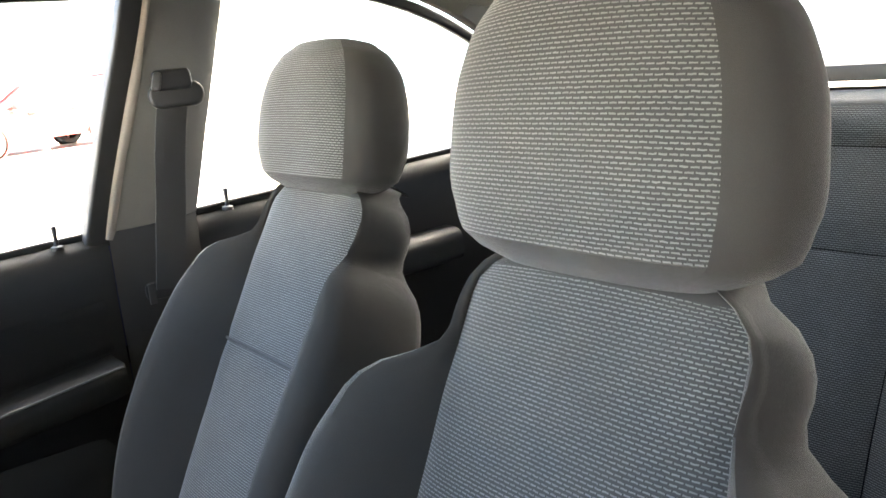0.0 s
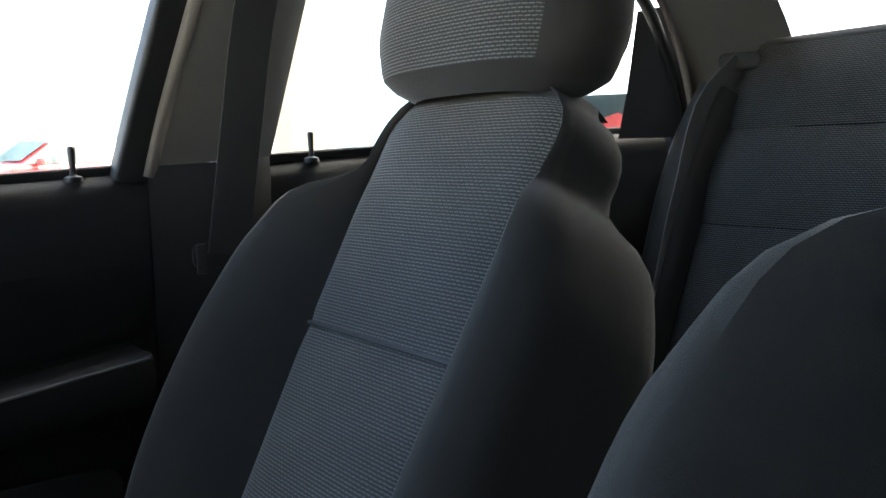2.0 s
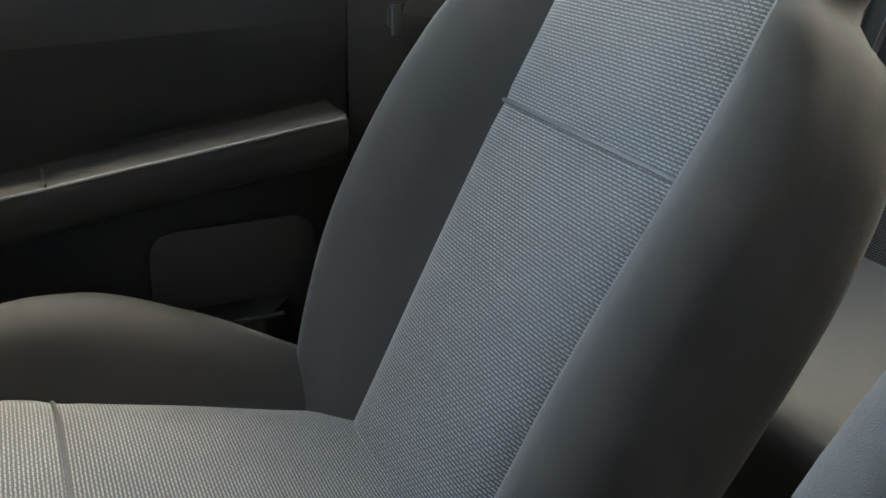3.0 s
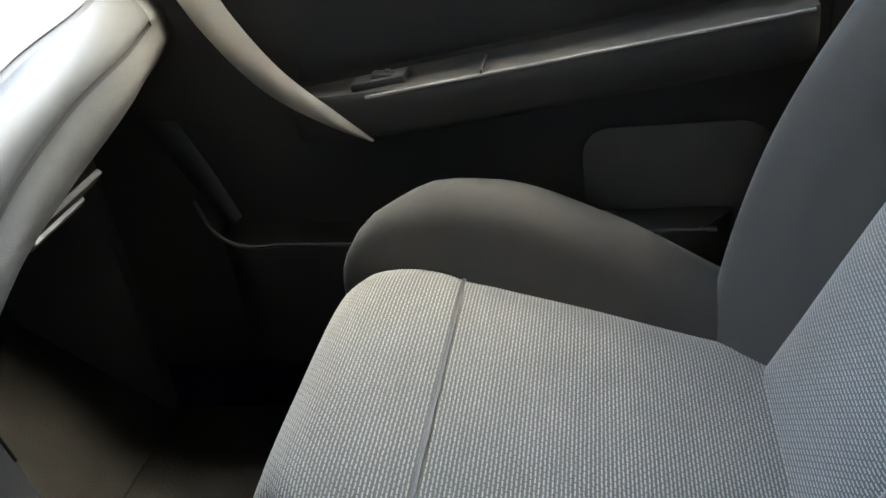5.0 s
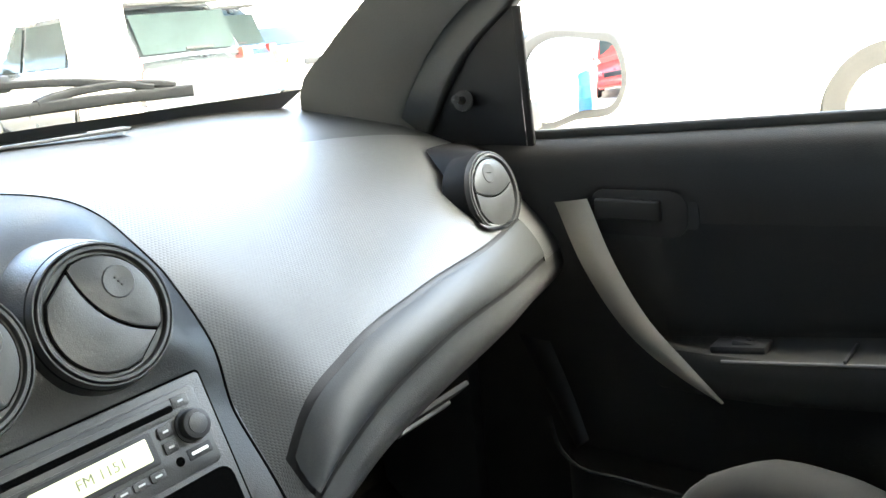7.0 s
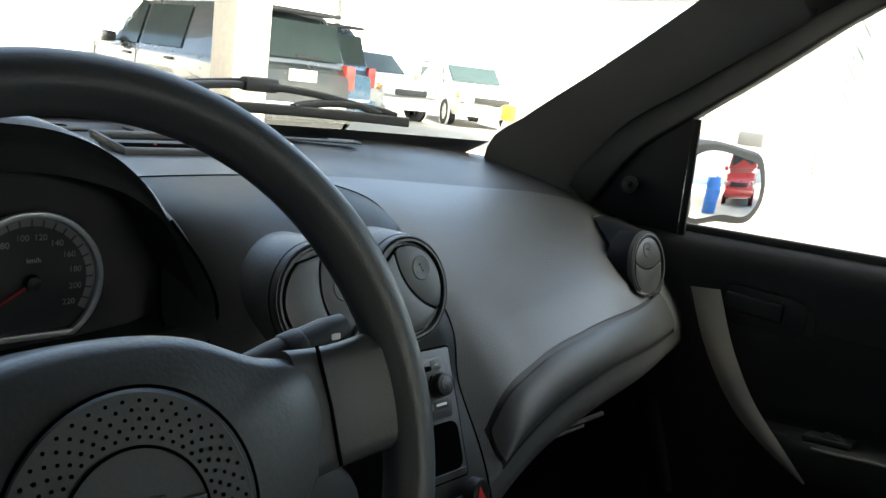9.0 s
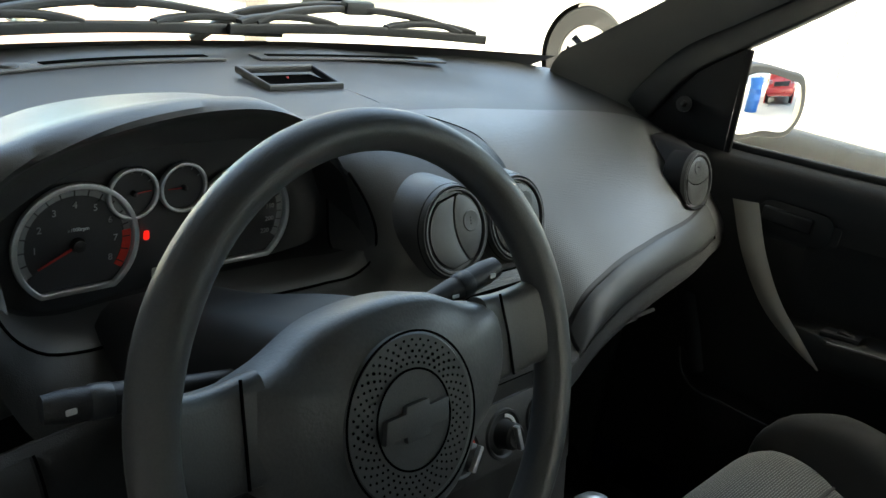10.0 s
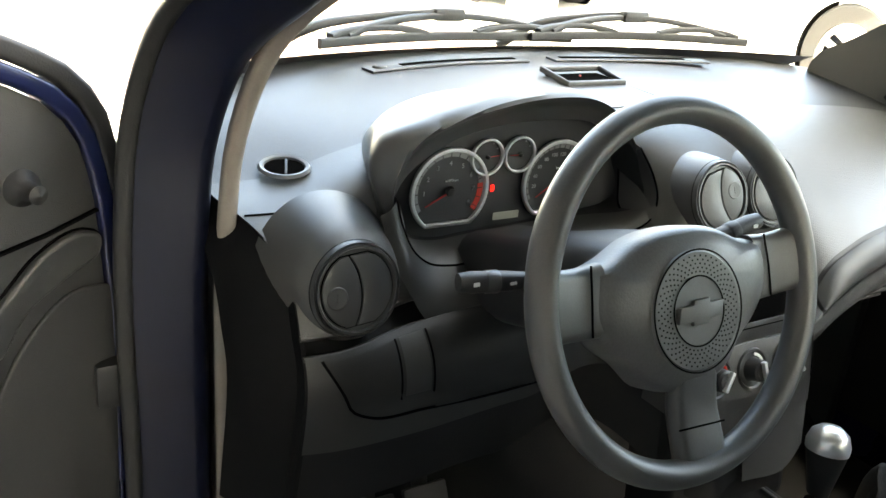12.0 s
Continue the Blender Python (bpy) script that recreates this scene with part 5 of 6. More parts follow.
def gauge(cx, cz, R, cut, ticks, numbers, needle, size, red=None, zero=218, full=-38):
    """A dial with a bright ring cut flat at the foot, scale, figures and a red needle (degrees anticlockwise from three o'clock)."""
    m = facing((cx, CY - 0.008, cz), (0, -1, 0.0))
    a0 = math.asin(cut) if cut < 1 else math.pi / 2
    if cut < 1:
        pts = [(R * math.cos(a), R * math.sin(a)) for a in np.linspace(-a0, math.pi + a0, 44)]
        n = 6
        x0 = pts[-1]
        pts += [(x0[0] + (pts[0][0] - x0[0]) * k / n, x0[1]) for k in range(1, n)]
    else:
        pts = circle(R, 44)
    path = [m @ Vector((x, y, 0)) for x, y in pts]
    path += path[:2]
    up = m.to_3x3() @ Vector((0, 0, 1))
    g = dpart("gauge", sweep(path, rounded(0.0050 if R > 0.03 else 0.0032, 0.006, 0.0012), up=up, cap=False), M["satin"], label="dial with a bright ring and red needle")
    face = dpart("dial_face", slab([(x * 0.97, y * 0.97) for x, y in pts], 0.001, m @ Matrix.Translation((0, 0, -0.004)), 0), M["gauge"], g, smooth=False)
    bms = []
    for k in range(ticks + 1):
        a = radians(zero + (full - zero) * k / ticks)
        L = 0.13 * R
        bms.append(box((L, 0.0011 if R > 0.03 else 0.0008, 0.0006), m @ pose(0.85 * R * math.cos(a), 0.85 * R * math.sin(a), -0.0026, 0, 0, math.degrees(a)), 0))
    dpart("scale", join(*bms), M["black"] if R > 0.03 else M["figure"], g, smooth=False)
    if R > 0.03:
        band = sweep([m @ Vector((0.90 * R * math.cos(a), 0.90 * R * math.sin(a), -0.0029)) for a in np.linspace(radians(zero), radians(full), 40)], rounded(0.0085, 0.0004, 0.0001), up=up)
        dpart("scale_band", band, M["scale_grey"], g, "grey printed scale band")
    if red:
        dpart("red_zone", sweep([m @ Vector((0.86 * R * math.cos(a), 0.86 * R * math.sin(a), -0.0027)) for a in np.linspace(radians(red[0]), radians(red[1]), 14)], rounded(0.008, 0.0006, 0.0002), up=up), M["red"], g)
    for k, txt in enumerate(numbers):
        a = radians(zero + (full - zero) * k / max(1, len(numbers) - 1))
        if txt:
            lettering(txt, size, dashboard_inv @ m @ Matrix.Translation((0.66 * R * math.cos(a), 0.66 * R * math.sin(a), -0.0024)), M["figure"], g, "figure")
    a = radians(needle)
    dpart("needle", slab([(-0.1 * R, -0.026 * R), (0.72 * R, -0.013 * R), (0.72 * R, 0.013 * R), (-0.1 * R, 0.026 * R)], 0.001, m @ pose(0, 0, 0.001, 0, 0, needle), 0), M["needle"], g, smooth=False)
    dpart("needle_hub", lathe([(0.0001, 0.006), (0.10 * R, 0.005), (0.13 * R, 0.0)], m, 20), M["black"], g)
    return g


gauge(-0.412, 0.952, 0.053, 0.80, 16, ["", "1", "2", "3", "4", "5", "6", "7", "8"], 206, 0.0085, red=(8, -36), zero=212, full=-30)
gauge(-0.248, 0.952, 0.053, 0.80, 22, ["", "20", "40", "60", "80", "100", "120", "140", "160", "180", "200", "220"], 212, 0.0068, zero=212, full=-32)
gauge(-0.362, 0.992, 0.0225, 2, 4, [], 5, 0.006, zero=150, full=30)
gauge(-0.313, 0.992, 0.0225, 2, 4, [], 180, 0.006, zero=150, full=30)
CM = facing((-0.337, CY - 0.004, 0.955), (0, -1, 0))
dpart("warning_lamp", slab(rounded(0.0055, 0.009, 0.002), 0.0008, CM @ Matrix.Translation((-0.010, -0.006, 0)), 0), M["red_lamp"], plate, "lit red warning lamp")
dpart("trip_display", slab(rounded(0.040, 0.010, 0.001), 0.0008, CM @ Matrix.Translation((0.016, -0.045, 0)), 0), M["lcd_dim"], plate, "pale trip display")
lettering("x1000rpm", 0.0045, dashboard_inv @ facing((-0.412, CY - 0.0105, 0.967), (0, -1, 0)), M["ink"], plate)
lettering("km/h", 0.0055, dashboard_inv @ facing((-0.248, CY - 0.0105, 0.970), (0, -1, 0)), M["ink"], plate)
# shelf under the gauges, and the panel below its seam
RIM = [(-0.510, 0.292, 0.966), (-0.501, 0.290, 0.935), (-0.480, 0.290, 0.897), (-0.462, 0.290, 0.883), (-0.430, 0.290, 0.876), (-0.389, 0.290, 0.877), (-0.330, 0.290, 0.883), (-0.250, 0.285, 0.889), (-0.185, 0.277, 0.893), (-0.150, 0.271, 0.898), (-0.131, 0.269, 0.912)]
RISE = [(-0.129, 0.269, 0.938), (-0.142, 0.269, 0.968), (-0.157, 0.270, 0.990), (-0.172, 0.273, 1.010)]
FOOT = [(-0.530, 0.291, 0.950), (-0.518, 0.279, 0.905), (-0.502, 0.257, 0.862), (-0.488, 0.243, 0.836), (-0.40, 0.240, 0.832), (-0.26, 0.240, 0.832), (-0.16, 0.240, 0.848), (-0.128, 0.243, 0.873)]
a, b = curve(RIM + RISE, 60), curve(IN + IN_RISE, 60)
dpart("gauge_shelf", grid([[q.lerp(p, f) + Vector((0, -0.004, 0.003)) * math.sin(math.pi * f) for p, q in zip(a, b)] for f in np.linspace(0, 1, 8)]), M["dash"], label="sloping shelf under the gauges")
dpart("seam", sweep([p + Vector((0, -0.0006, 0)) for p in a], circle(0.0014, 8)), M["void"])
a = curve(RIM[-1:] + RISE, 24)
b = [dash(-0.126, s) for s in np.linspace(4.2, 2.7, 24)]
dpart("cluster_flank", grid([[p.lerp(q, f) for p, q in zip(a, b)] for f in np.linspace(0, 1, 8)]), M["dash"], label="smooth flank beside the gauges")
a, b = curve(RIM, 48), curve(FOOT, 48)
dpart("column_panel", grid([[p.lerp(q, f) + Vector((0, -0.006, 0)) * math.sin(math.pi * f) for p, q in zip(a, b)] for f in np.linspace(0, 1, 10)], -0.004), M["dash"], label="smooth panel below the gauges")

# ---------------------------------------------------------------- top of the dash
# clock bin: a raised rim round a dark recess
rim = [on_top(x, y, h) for x, y, h in ((-0.060, 0.640, 0.010), (0.060, 0.640, 0.010), (0.058, 0.570, 0.003), (-0.058, 0.570, 0.003), (-0.060, 0.640, 0.010), (0.060, 0.640, 0.010))]
dpart("clock_bin", sweep(rim, rounded(0.010, 0.010, 0.003), up=(0, 0, 1), cap=False), M["dash_top"], label="raised rim of the clock bin")
# flat black strip painted for the shade in the clock recess
dpart("bin_opening", sweep([on_top(-0.055, 0.605, 0.0025), on_top(0.055, 0.605, 0.0025)], rounded(0.064, 0.002, 0.0008), up=(0, 0, 1)), M["void"], label="dark empty clock recess")
dpart("bin_lamp", box((0.003, 0.003, 0.002), Matrix.Translation(on_top(0.002, 0.615, 0.0045)), 0.0006), M["red"])
for x0, x1, s0, s1 in ((-0.350, -0.028, -0.285, -0.050), (0.030, 0.385, 0.052, 0.335)):
    pts = [on_top(x, 0.735 - 0.25 * x * x, 0.0015) for x in np.linspace(x0, x1, 18)]
    dpart("defroster", sweep(pts, rounded(0.032, 0.004, 0.0015), up=(0, 0, 1)), M["dash_top"])
    pts = [on_top(x, 0.738 - 0.25 * x * x, 0.0036) for x in np.linspace(s0, s1, 14)]
    dpart("defroster_slot", sweep(pts, rounded(0.013, 0.002, 0.0008), up=(0, 0, 1)), M["void"])
dpart("light_sensor", lathe([(0.0001, 0.005), (0.010, 0.0045), (0.0125, 0.002), (0.013, 0.0)], Matrix.Translation(on_top(-0.325, 0.712, 0.0015)), 24), M["black"], label="small round light sensor")
dm = facing(on_top(-0.590, 0.430, 0.006), (-0.10, -0.26, 0.95))
dpart("demister", lathe([(0.020, -0.004), (0.022, 0.003), (0.0255, 0.004), (0.028, 0.0)], dm @ Matrix.Diagonal((1.15, 0.85, 1, 1)), 32), M["ring"], label="small oval side demister outlet")
dpart("demister_throat", lathe([(0.0001, 0.0006), (0.021, 0.0006)], dm @ Matrix.Diagonal((1.15, 0.85, 1, 1)), 24), M["void"])
dpart("demister_slat", box((0.003, 0.034, 0.002), dm @ Matrix.Translation((0.002, 0, 0.0015)), 0.0008), M["black"])
# knee panel: fuse cover, coin tray, their seams
FUSE_L = [(5.46, -0.622), (6.0, -0.598), (6.09, -0.590), (6.16, -0.572)]
dpart("fuse_cover", dash_sheet(FUSE_L, -0.542, 5.46, 6.14, 14, 12, out=0.0055, thick=0.004), M["dash_half_shade"], label="small fuse box cover")
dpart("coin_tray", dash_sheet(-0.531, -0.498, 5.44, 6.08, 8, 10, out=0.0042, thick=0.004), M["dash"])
dpart("knee_panel", dash_sheet(-0.490, -0.30, 5.44, 6.26, 20, 12, out=0.0055, thick=0.004), M["dash_half_shade"])
edge = [dash(x, s, 0.0045) for x, s in ((-0.628, 5.42), (-0.604, 5.98), (-0.596, 6.11), (-0.574, 6.20), (-0.50, 6.24), (-0.40, 6.30), (-0.30, 6.36))]
dpart("seam", sweep(curve(edge, 40), circle(0.0016, 8)), M["void"])
for x in (-0.5365, -0.4945):
    dpart("seam", sweep([dash(x, s, 0.0045) for s in np.linspace(5.44, 6.10, 10)], circle(0.0012, 8)), M["void"])
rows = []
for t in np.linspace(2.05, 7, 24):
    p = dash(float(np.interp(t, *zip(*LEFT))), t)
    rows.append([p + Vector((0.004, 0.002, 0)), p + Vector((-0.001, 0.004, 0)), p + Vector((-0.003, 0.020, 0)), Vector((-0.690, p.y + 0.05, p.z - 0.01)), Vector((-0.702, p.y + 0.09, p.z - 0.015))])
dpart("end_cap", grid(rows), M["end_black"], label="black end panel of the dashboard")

# ---------------------------------------------------------------- steering wheel details
hub = [c for c in wheel.children if c.name.startswith("hub_pad")][0]
ZH = 0.0155
for r, w in ((0.0585, 0.0016), (0.0335, 0.0014)):
    path = [Vector((r * math.cos(a), -0.017 + r * math.sin(a), ZH + 0.0000)) for a in np.linspace(0, 2 * math.pi, 61)]
    wpart("groove", sweep(path, rounded(w, 0.001, 0.0004), up=(0, 0, 1), cap=False), M["void"], hub)
wpart("hub_disc", lathe([(0.0001, ZH - 0.0012), (0.056, ZH - 0.0012), (0.0582, ZH - 0.004), (0.0582, 0.0)], Matrix.Translation((0, -0.017, 0)), 64), M["wheel"], hub)
holes = []
for k, r in enumerate((0.0375, 0.0412, 0.0450, 0.0488, 0.0526)):
    n = 44
    for j in range(n):
        a = 2 * math.pi * (j + 0.5 * (k % 2)) / n
        holes.append(slab(circle(0.0009, 6), 0.0004, Matrix.Translation((r * math.cos(a), -0.017 + r * math.sin(a), ZH - 0.0010)), 0))
wpart("perforated_ring", join(*holes), M["void"], hub, smooth=False)
wpart("emblem", slab([(-0.031, -0.008), (-0.012, -0.008), (-0.012, -0.0125), (0.009, -0.0125), (0.010, -0.008), (0.027, -0.008), (0.031, 0.007), (0.012, 0.007), (0.012, 0.0115), (-0.009, 0.0115), (-0.010, 0.007), (-0.027, 0.007)], 0.0045, Matrix.Translation((0, -0.017, ZH - 0.0010)), 0.0012), M["wheel"], hub, "plain raised dark badge")
for s in (-1, 1):
    wpart("seam", sweep([(s * 0.116, 0.042, 0.0015), (s * 0.119, 0.01, 0.0025), (s * 0.121, -0.022, 0.0015)], rounded(0.0016, 0.002, 0.0005), up=(0, 0, 1)), M["void"], hub)
wpart("seam", sweep([(-0.025, -0.130, 0.0025), (0.037, -0.134, 0.0025)], rounded(0.0016, 0.002, 0.0005), up=(0, 0, 1)), M["void"], hub)
col = thing("steering_column", "black plastic steering column shroud with two stalks", "steering column", at=(-0.35, 0.15, 0.9))
cinv = Matrix.Translation((0.35, -0.15, -0.9))


def cpart(name, bm, material, parent=None, label=""):
    bm.transform(cinv)
    return part(name, bm, material, parent or col, label)


cpart("shroud", sweep(curve([(-0.35, 0.035, 0.945), (-0.35, 0.10, 0.925), (-0.35, 0.20, 0.885), (-0.35, 0.30, 0.855)], 10), rounded(0.125, 0.105, 0.03)), M["black"])
for s, tip, barrel in ((-1, (-0.533, 0.118, 0.945), M["dash"]), (1, (-0.150, 0.092, 0.975), M["black"])):
    t = Vector(tip)
    b = Vector((-0.35 + s * 0.055, 0.095, 0.940))
    ax = (t - b).normalized()
    st = cpart("stalk", sweep([b, b.lerp(t, 0.35), b.lerp(t, 0.62), b.lerp(t, 0.90), t], circle(0.0105, 18), scale=[0.7, 0.75, 1.0, 1.05, 0.85]), M["black"], label="dark grey control stalk")
    mk = facing(b.lerp(t, 0.68), ax, (0, 0.3, 1))
    cpart("collar", lathe([(0.0112, 0), (0.0118, 0.002), (0.0118, 0.012), (0.0112, 0.014)], mk, 20), M["vent"] if s < 0 else M["black"], st)
    side = facing(b.lerp(t, 0.90) + Vector((0, -0.0108, 0.002)), (0, -1, 0.15))
    cpart("marking", slab(rounded(0.007, 0.004, 0.001), 0.0006, side, 0), M["ink"], st)
    side = facing(b.lerp(t, 0.60) + Vector((0, -0.0106, 0.002)), (0, -1, 0.15))
    cpart("marking", slab(rounded(0.008, 0.003, 0.001), 0.0006, side, 0), M["ink"], st)

# ---------------------------------------------------------------- console and gear lever
con = thing("centre_console", "low dark grey plastic centre console on the tunnel", "console", at=(0, 0, 0.25))
c2 = Matrix.Translation((0, 0, -0.25))
for name, b, mt in (("tunnel", box((0.22, 1.10, 0.20), Matrix.Translation((0.0, -0.28, 0.34)), 0.04, 3), M["carpet"]),
                    ("tray", box((0.17, 0.36, 0.10), Matrix.Translation((0.0, -0.02, 0.45)), 0.012, 3), M["dash_shade"]),
                    ("tray_lid", box((0.11, 0.10, 0.012), pose(-0.005, -0.10, 0.506, 3), 0.004), M["dash"]),
                    ("tray_edge", box((0.006, 0.30, 0.010), Matrix.Translation((0.060, -0.02, 0.503)), 0.002), M["dash"])):
    b.transform(c2)
    part(name, b, mt, con)
gear = thing("gear_lever", "gear lever with a bright metal and black knob", "gear lever", at=(0.03, 0.02, 0.50))
g2 = Matrix.Translation((-0.03, -0.02, -0.50))
GK = Matrix.Translation((0.040, 0.040, 0.640)) @ pose(0, 0, 0, -8, 6, 0)
for name, b, mt in (("knob", lathe([(0.0001, 0.034), (0.012, 0.032), (0.021, 0.024), (0.0255, 0.010), (0.0245, -0.008), (0.020, -0.030), (0.015, -0.055), (0.013, -0.065)], GK @ Matrix.Diagonal((1, 1.1, 1, 1)), 30), M["black"]),
                    ("cap", lathe([(0.0001, 0.0358), (0.013, 0.0335), (0.0225, 0.025), (0.0268, 0.0105), (0.0262, 0.0)], GK @ Matrix.Diagonal((1.02, 1.12, 1, 1)), 30), M["satin"]),
                    ("rod", lathe([(0.006, -0.065), (0.006, -0.16)], GK, 12), M["chrome"]),
                    ("boot", lathe([(0.016, -0.075), (0.022, -0.10), (0.036, -0.135), (0.055, -0.160), (0.062, -0.165)], GK, 24), M["rubber"])):
    b.transform(g2)
    part(name, b, mt, gear)
ped = thing("pedals", "black metal pedals in the driver footwell", "pedal", at=(-0.35, 0.42, 0.35))
for k, x in enumerate((-0.45, -0.36)):
    b = join(box((0.075, 0.012, 0.055), pose(x, 0.40, 0.42, -30), 0.005), box((0.016, 0.03, 0.28), pose(x, 0.45, 0.55, -12), 0.004))
    b.transform(Matrix.Translation((0.35, -0.42, -0.35)))
    part("pedal", b, M["rubber"], ped)
# seat belt buckle
bk = thing("belt_buckle", "black seat belt buckle with a red release button", "buckle", at=(0.085, -0.25, 0.42))
for name, b, mt in (("stalk", box((0.012, 0.03, 0.14), pose(0.085, -0.25, 0.46, 8, 0, 0), 0.003), M["black"]), ("case", box((0.030, 0.045, 0.075), pose(0.085, -0.24, 0.545, 8), 0.006), M["black"]), ("button", box((0.022, 0.036, 0.012), pose(0.085, -0.236, 0.582, 8), 0.003), M["red"])):
    b.transform(Matrix.Translation((-0.085, 0.25, -0.42)))
    part(name, b, mt, bk)

# ---------------------------------------------------------------- wipers, cowl, bonnet
def on_screen(x, f, out=0.0):
    q = x / (0.49 + 0.20 * f)
    return Vector((x, 0.08 + (0.76 - 0.16 * q * q) * f + out * 0.43, 1.385 - 0.36 * f + out * 0.9))


rows = [[on_screen(x, f, -0.003) for x in np.linspace(-0.66, 0.66, 30)] for f in (0.955, 0.985, 1.02, 1.06)]
tagged(part("trim_screen_border", grid(rows, 0.002), M["rubber"]), "black printed border at the windscreen foot", "trim", kind="structure")
rows = [[(x, 0.80 - 0.25 * x * x + d, 1.005 + h - 0.06 * x * x) for x in np.linspace(-0.68, 0.68, 24)] for d, h in ((0.0, 0.0), (0.06, 0.008), (0.13, -0.004), (0.16, -0.03))]
tagged(part("body_cowl", grid(rows, 0.01), M["black"]), "black plastic cowl grille below the windscreen", "car body", kind="structure")
rows = [[(x, 0.93 - 0.25 * x * x + d, z - 0.10 * (abs(x) / 0.75) ** 3) for x in np.linspace(-0.75, 0.75, 20)] for d, z in ((0.0, 0.975), (0.25, 0.945), (0.5, 0.90), (0.75, 0.82), (0.85, 0.70), (0.87, 0.40))]
tagged(part("body_bonnet", grid(rows, 0.01), M["blue"]), "dark blue car bonnet", "car body", kind="structure")


def wiper(x0, x1, f0, f1, pivot):
    w = thing("windscreen_wiper", "black windscreen wiper resting at the foot of the glass", "wiper", "wipers", at=on_screen((x0 + x1) / 2, 0.95))
    inv = Matrix.Translation(-w.location)

    def wp(name, bm):
        bm.transform(inv)
        part(name, bm, M["rubber"], w)
    xs = np.linspace(x0, x1, 20)
    lift = lambda k: 0.012 + 0.006 * math.sin(math.pi * k)
    wp("blade", sweep([on_screen(x, f0 + (f1 - f0) * k, lift(k) * 0.7) for k, x in zip(np.linspace(0, 1, 20), xs)], rounded(0.010, 0.016, 0.003)))
    for a, b, h in ((0.10, 0.90, 0.048), (0.04, 0.40, 0.030), (0.60, 0.96, 0.030)):
        ks = np.linspace(a, b, 14)
        wp("bridge", sweep([on_screen(x0 + (x1 - x0) * k, f0 + (f1 - f0) * k, 0.018 + (h - 0.018) * math.sin(math.pi * (k - a) / (b - a)) ** 0.7) for k in ks], rounded(0.016, 0.011, 0.003)))
    wp("hinge", box((0.060, 0.022, 0.022), Matrix.Translation(on_screen((x0 + x1) / 2, (f0 + f1) / 2, 0.050)), 0.006))
    mid = on_screen((x0 + x1) / 2, (f0 + f1) / 2, 0.056)
    wp("arm", sweep(curve([on_screen(pivot, 1.06, 0.02), on_screen(pivot * 0.75 + mid.x * 0.25, 1.01, 0.050), on_screen(pivot * 0.4 + mid.x * 0.6, 0.975, 0.058), mid], 14), rounded(0.020, 0.012, 0.004), scale=[1.3 - 0.5 * k / 13 for k in range(14)]))


wiper(-0.42, 0.12, 0.93, 0.945, -0.50)
wiper(0.02, 0.50, 0.93, 0.925, 0.02)

# ---------------------------------------------------------------- driver's door opening and open door
SEAL = [(-0.690, 0.394, 0.30), (-0.690, 0.390, 0.60), (-0.687, 0.385, 0.93), (-0.680, 0.382, 1.01), (-0.662, 0.335, 1.122), (-0.630, 0.19, 1.228), (-0.587, 0.0, 1.328), (-0.562, -0.20, 1.372)]
sp_ = curve(SEAL, 50)
tagged(part("trim_door_seal", sweep([p + Vector((0.008, -0.014, 0)) for p in sp_], rounded(0.020, 0.026, 0.008), up=(0.2, 1, 0.3)), M["seal"]), "pale beige flocked seal round the open driver doorway", "door seal", kind="structure")
tagged(part("body_a_pillar", sweep([p + Vector((-0.046, 0.034, 0.004)) for p in sp_], rounded(0.095, 0.070, 0.016), up=(0.35, 1, 0.3)), M["blue_shaded"]), "dark blue painted door pillar of the doorway", "car body", kind="structure")
tagged(part("trim_outer_seal", sweep([p + Vector((-0.094, 0.020, 0.010)) for p in sp_], rounded(0.020, 0.030, 0.007), up=(0.35, 1, 0.3)), M["rubber"]), "black rubber weatherstrip on the door pillar", "door seal", kind="structure")
tagged(part("body_fender", box((0.10, 0.80, 0.62), Matrix.Translation((-0.78, 0.90, 0.62)), 0.03, 3), M["blue"]), "dark blue front wing", "car body", kind="structure")
tagged(part("body_fender", box((0.10, 0.80, 0.62), Matrix.Translation((0.78, 0.90, 0.62)), 0.03, 3), M["blue"]), "dark blue front wing", "car body", kind="structure")
odoor = thing("door_3", "open driver door with dark grey trim and a dark blue painted edge", "car door", kind="structure", at=(-0.80, 0.44, 0.30))
PH = radians(66)
dirv, nrm = Vector((-math.sin(PH), -math.cos(PH), 0)), Vector((math.cos(PH), -math.sin(PH), 0))
OD = Matrix.Translation((-0.80, 0.44, 0)) @ Matrix((dirv, (0, 0, 1), -nrm)).transposed().to_4x4()
o_inv = Matrix.Translation((0.80, -0.44, -0.30))
EDGE = [(0.004, 0.32), (0.0, 0.60), (0.0, 0.88), (0.008, 0.97), (0.022, 1.020), (0.055, 1.060), (0.100, 1.085), (0.24, 1.135)]
ed = [(p.x, p.y) for p in curve([(*p, 0) for p in EDGE], 30)]


def dp3(name, bm, material, parent=None, label="", smooth=True):
    bm.transform(o_inv @ OD)
    return part(name, bm, material, parent or odoor, label, smooth)


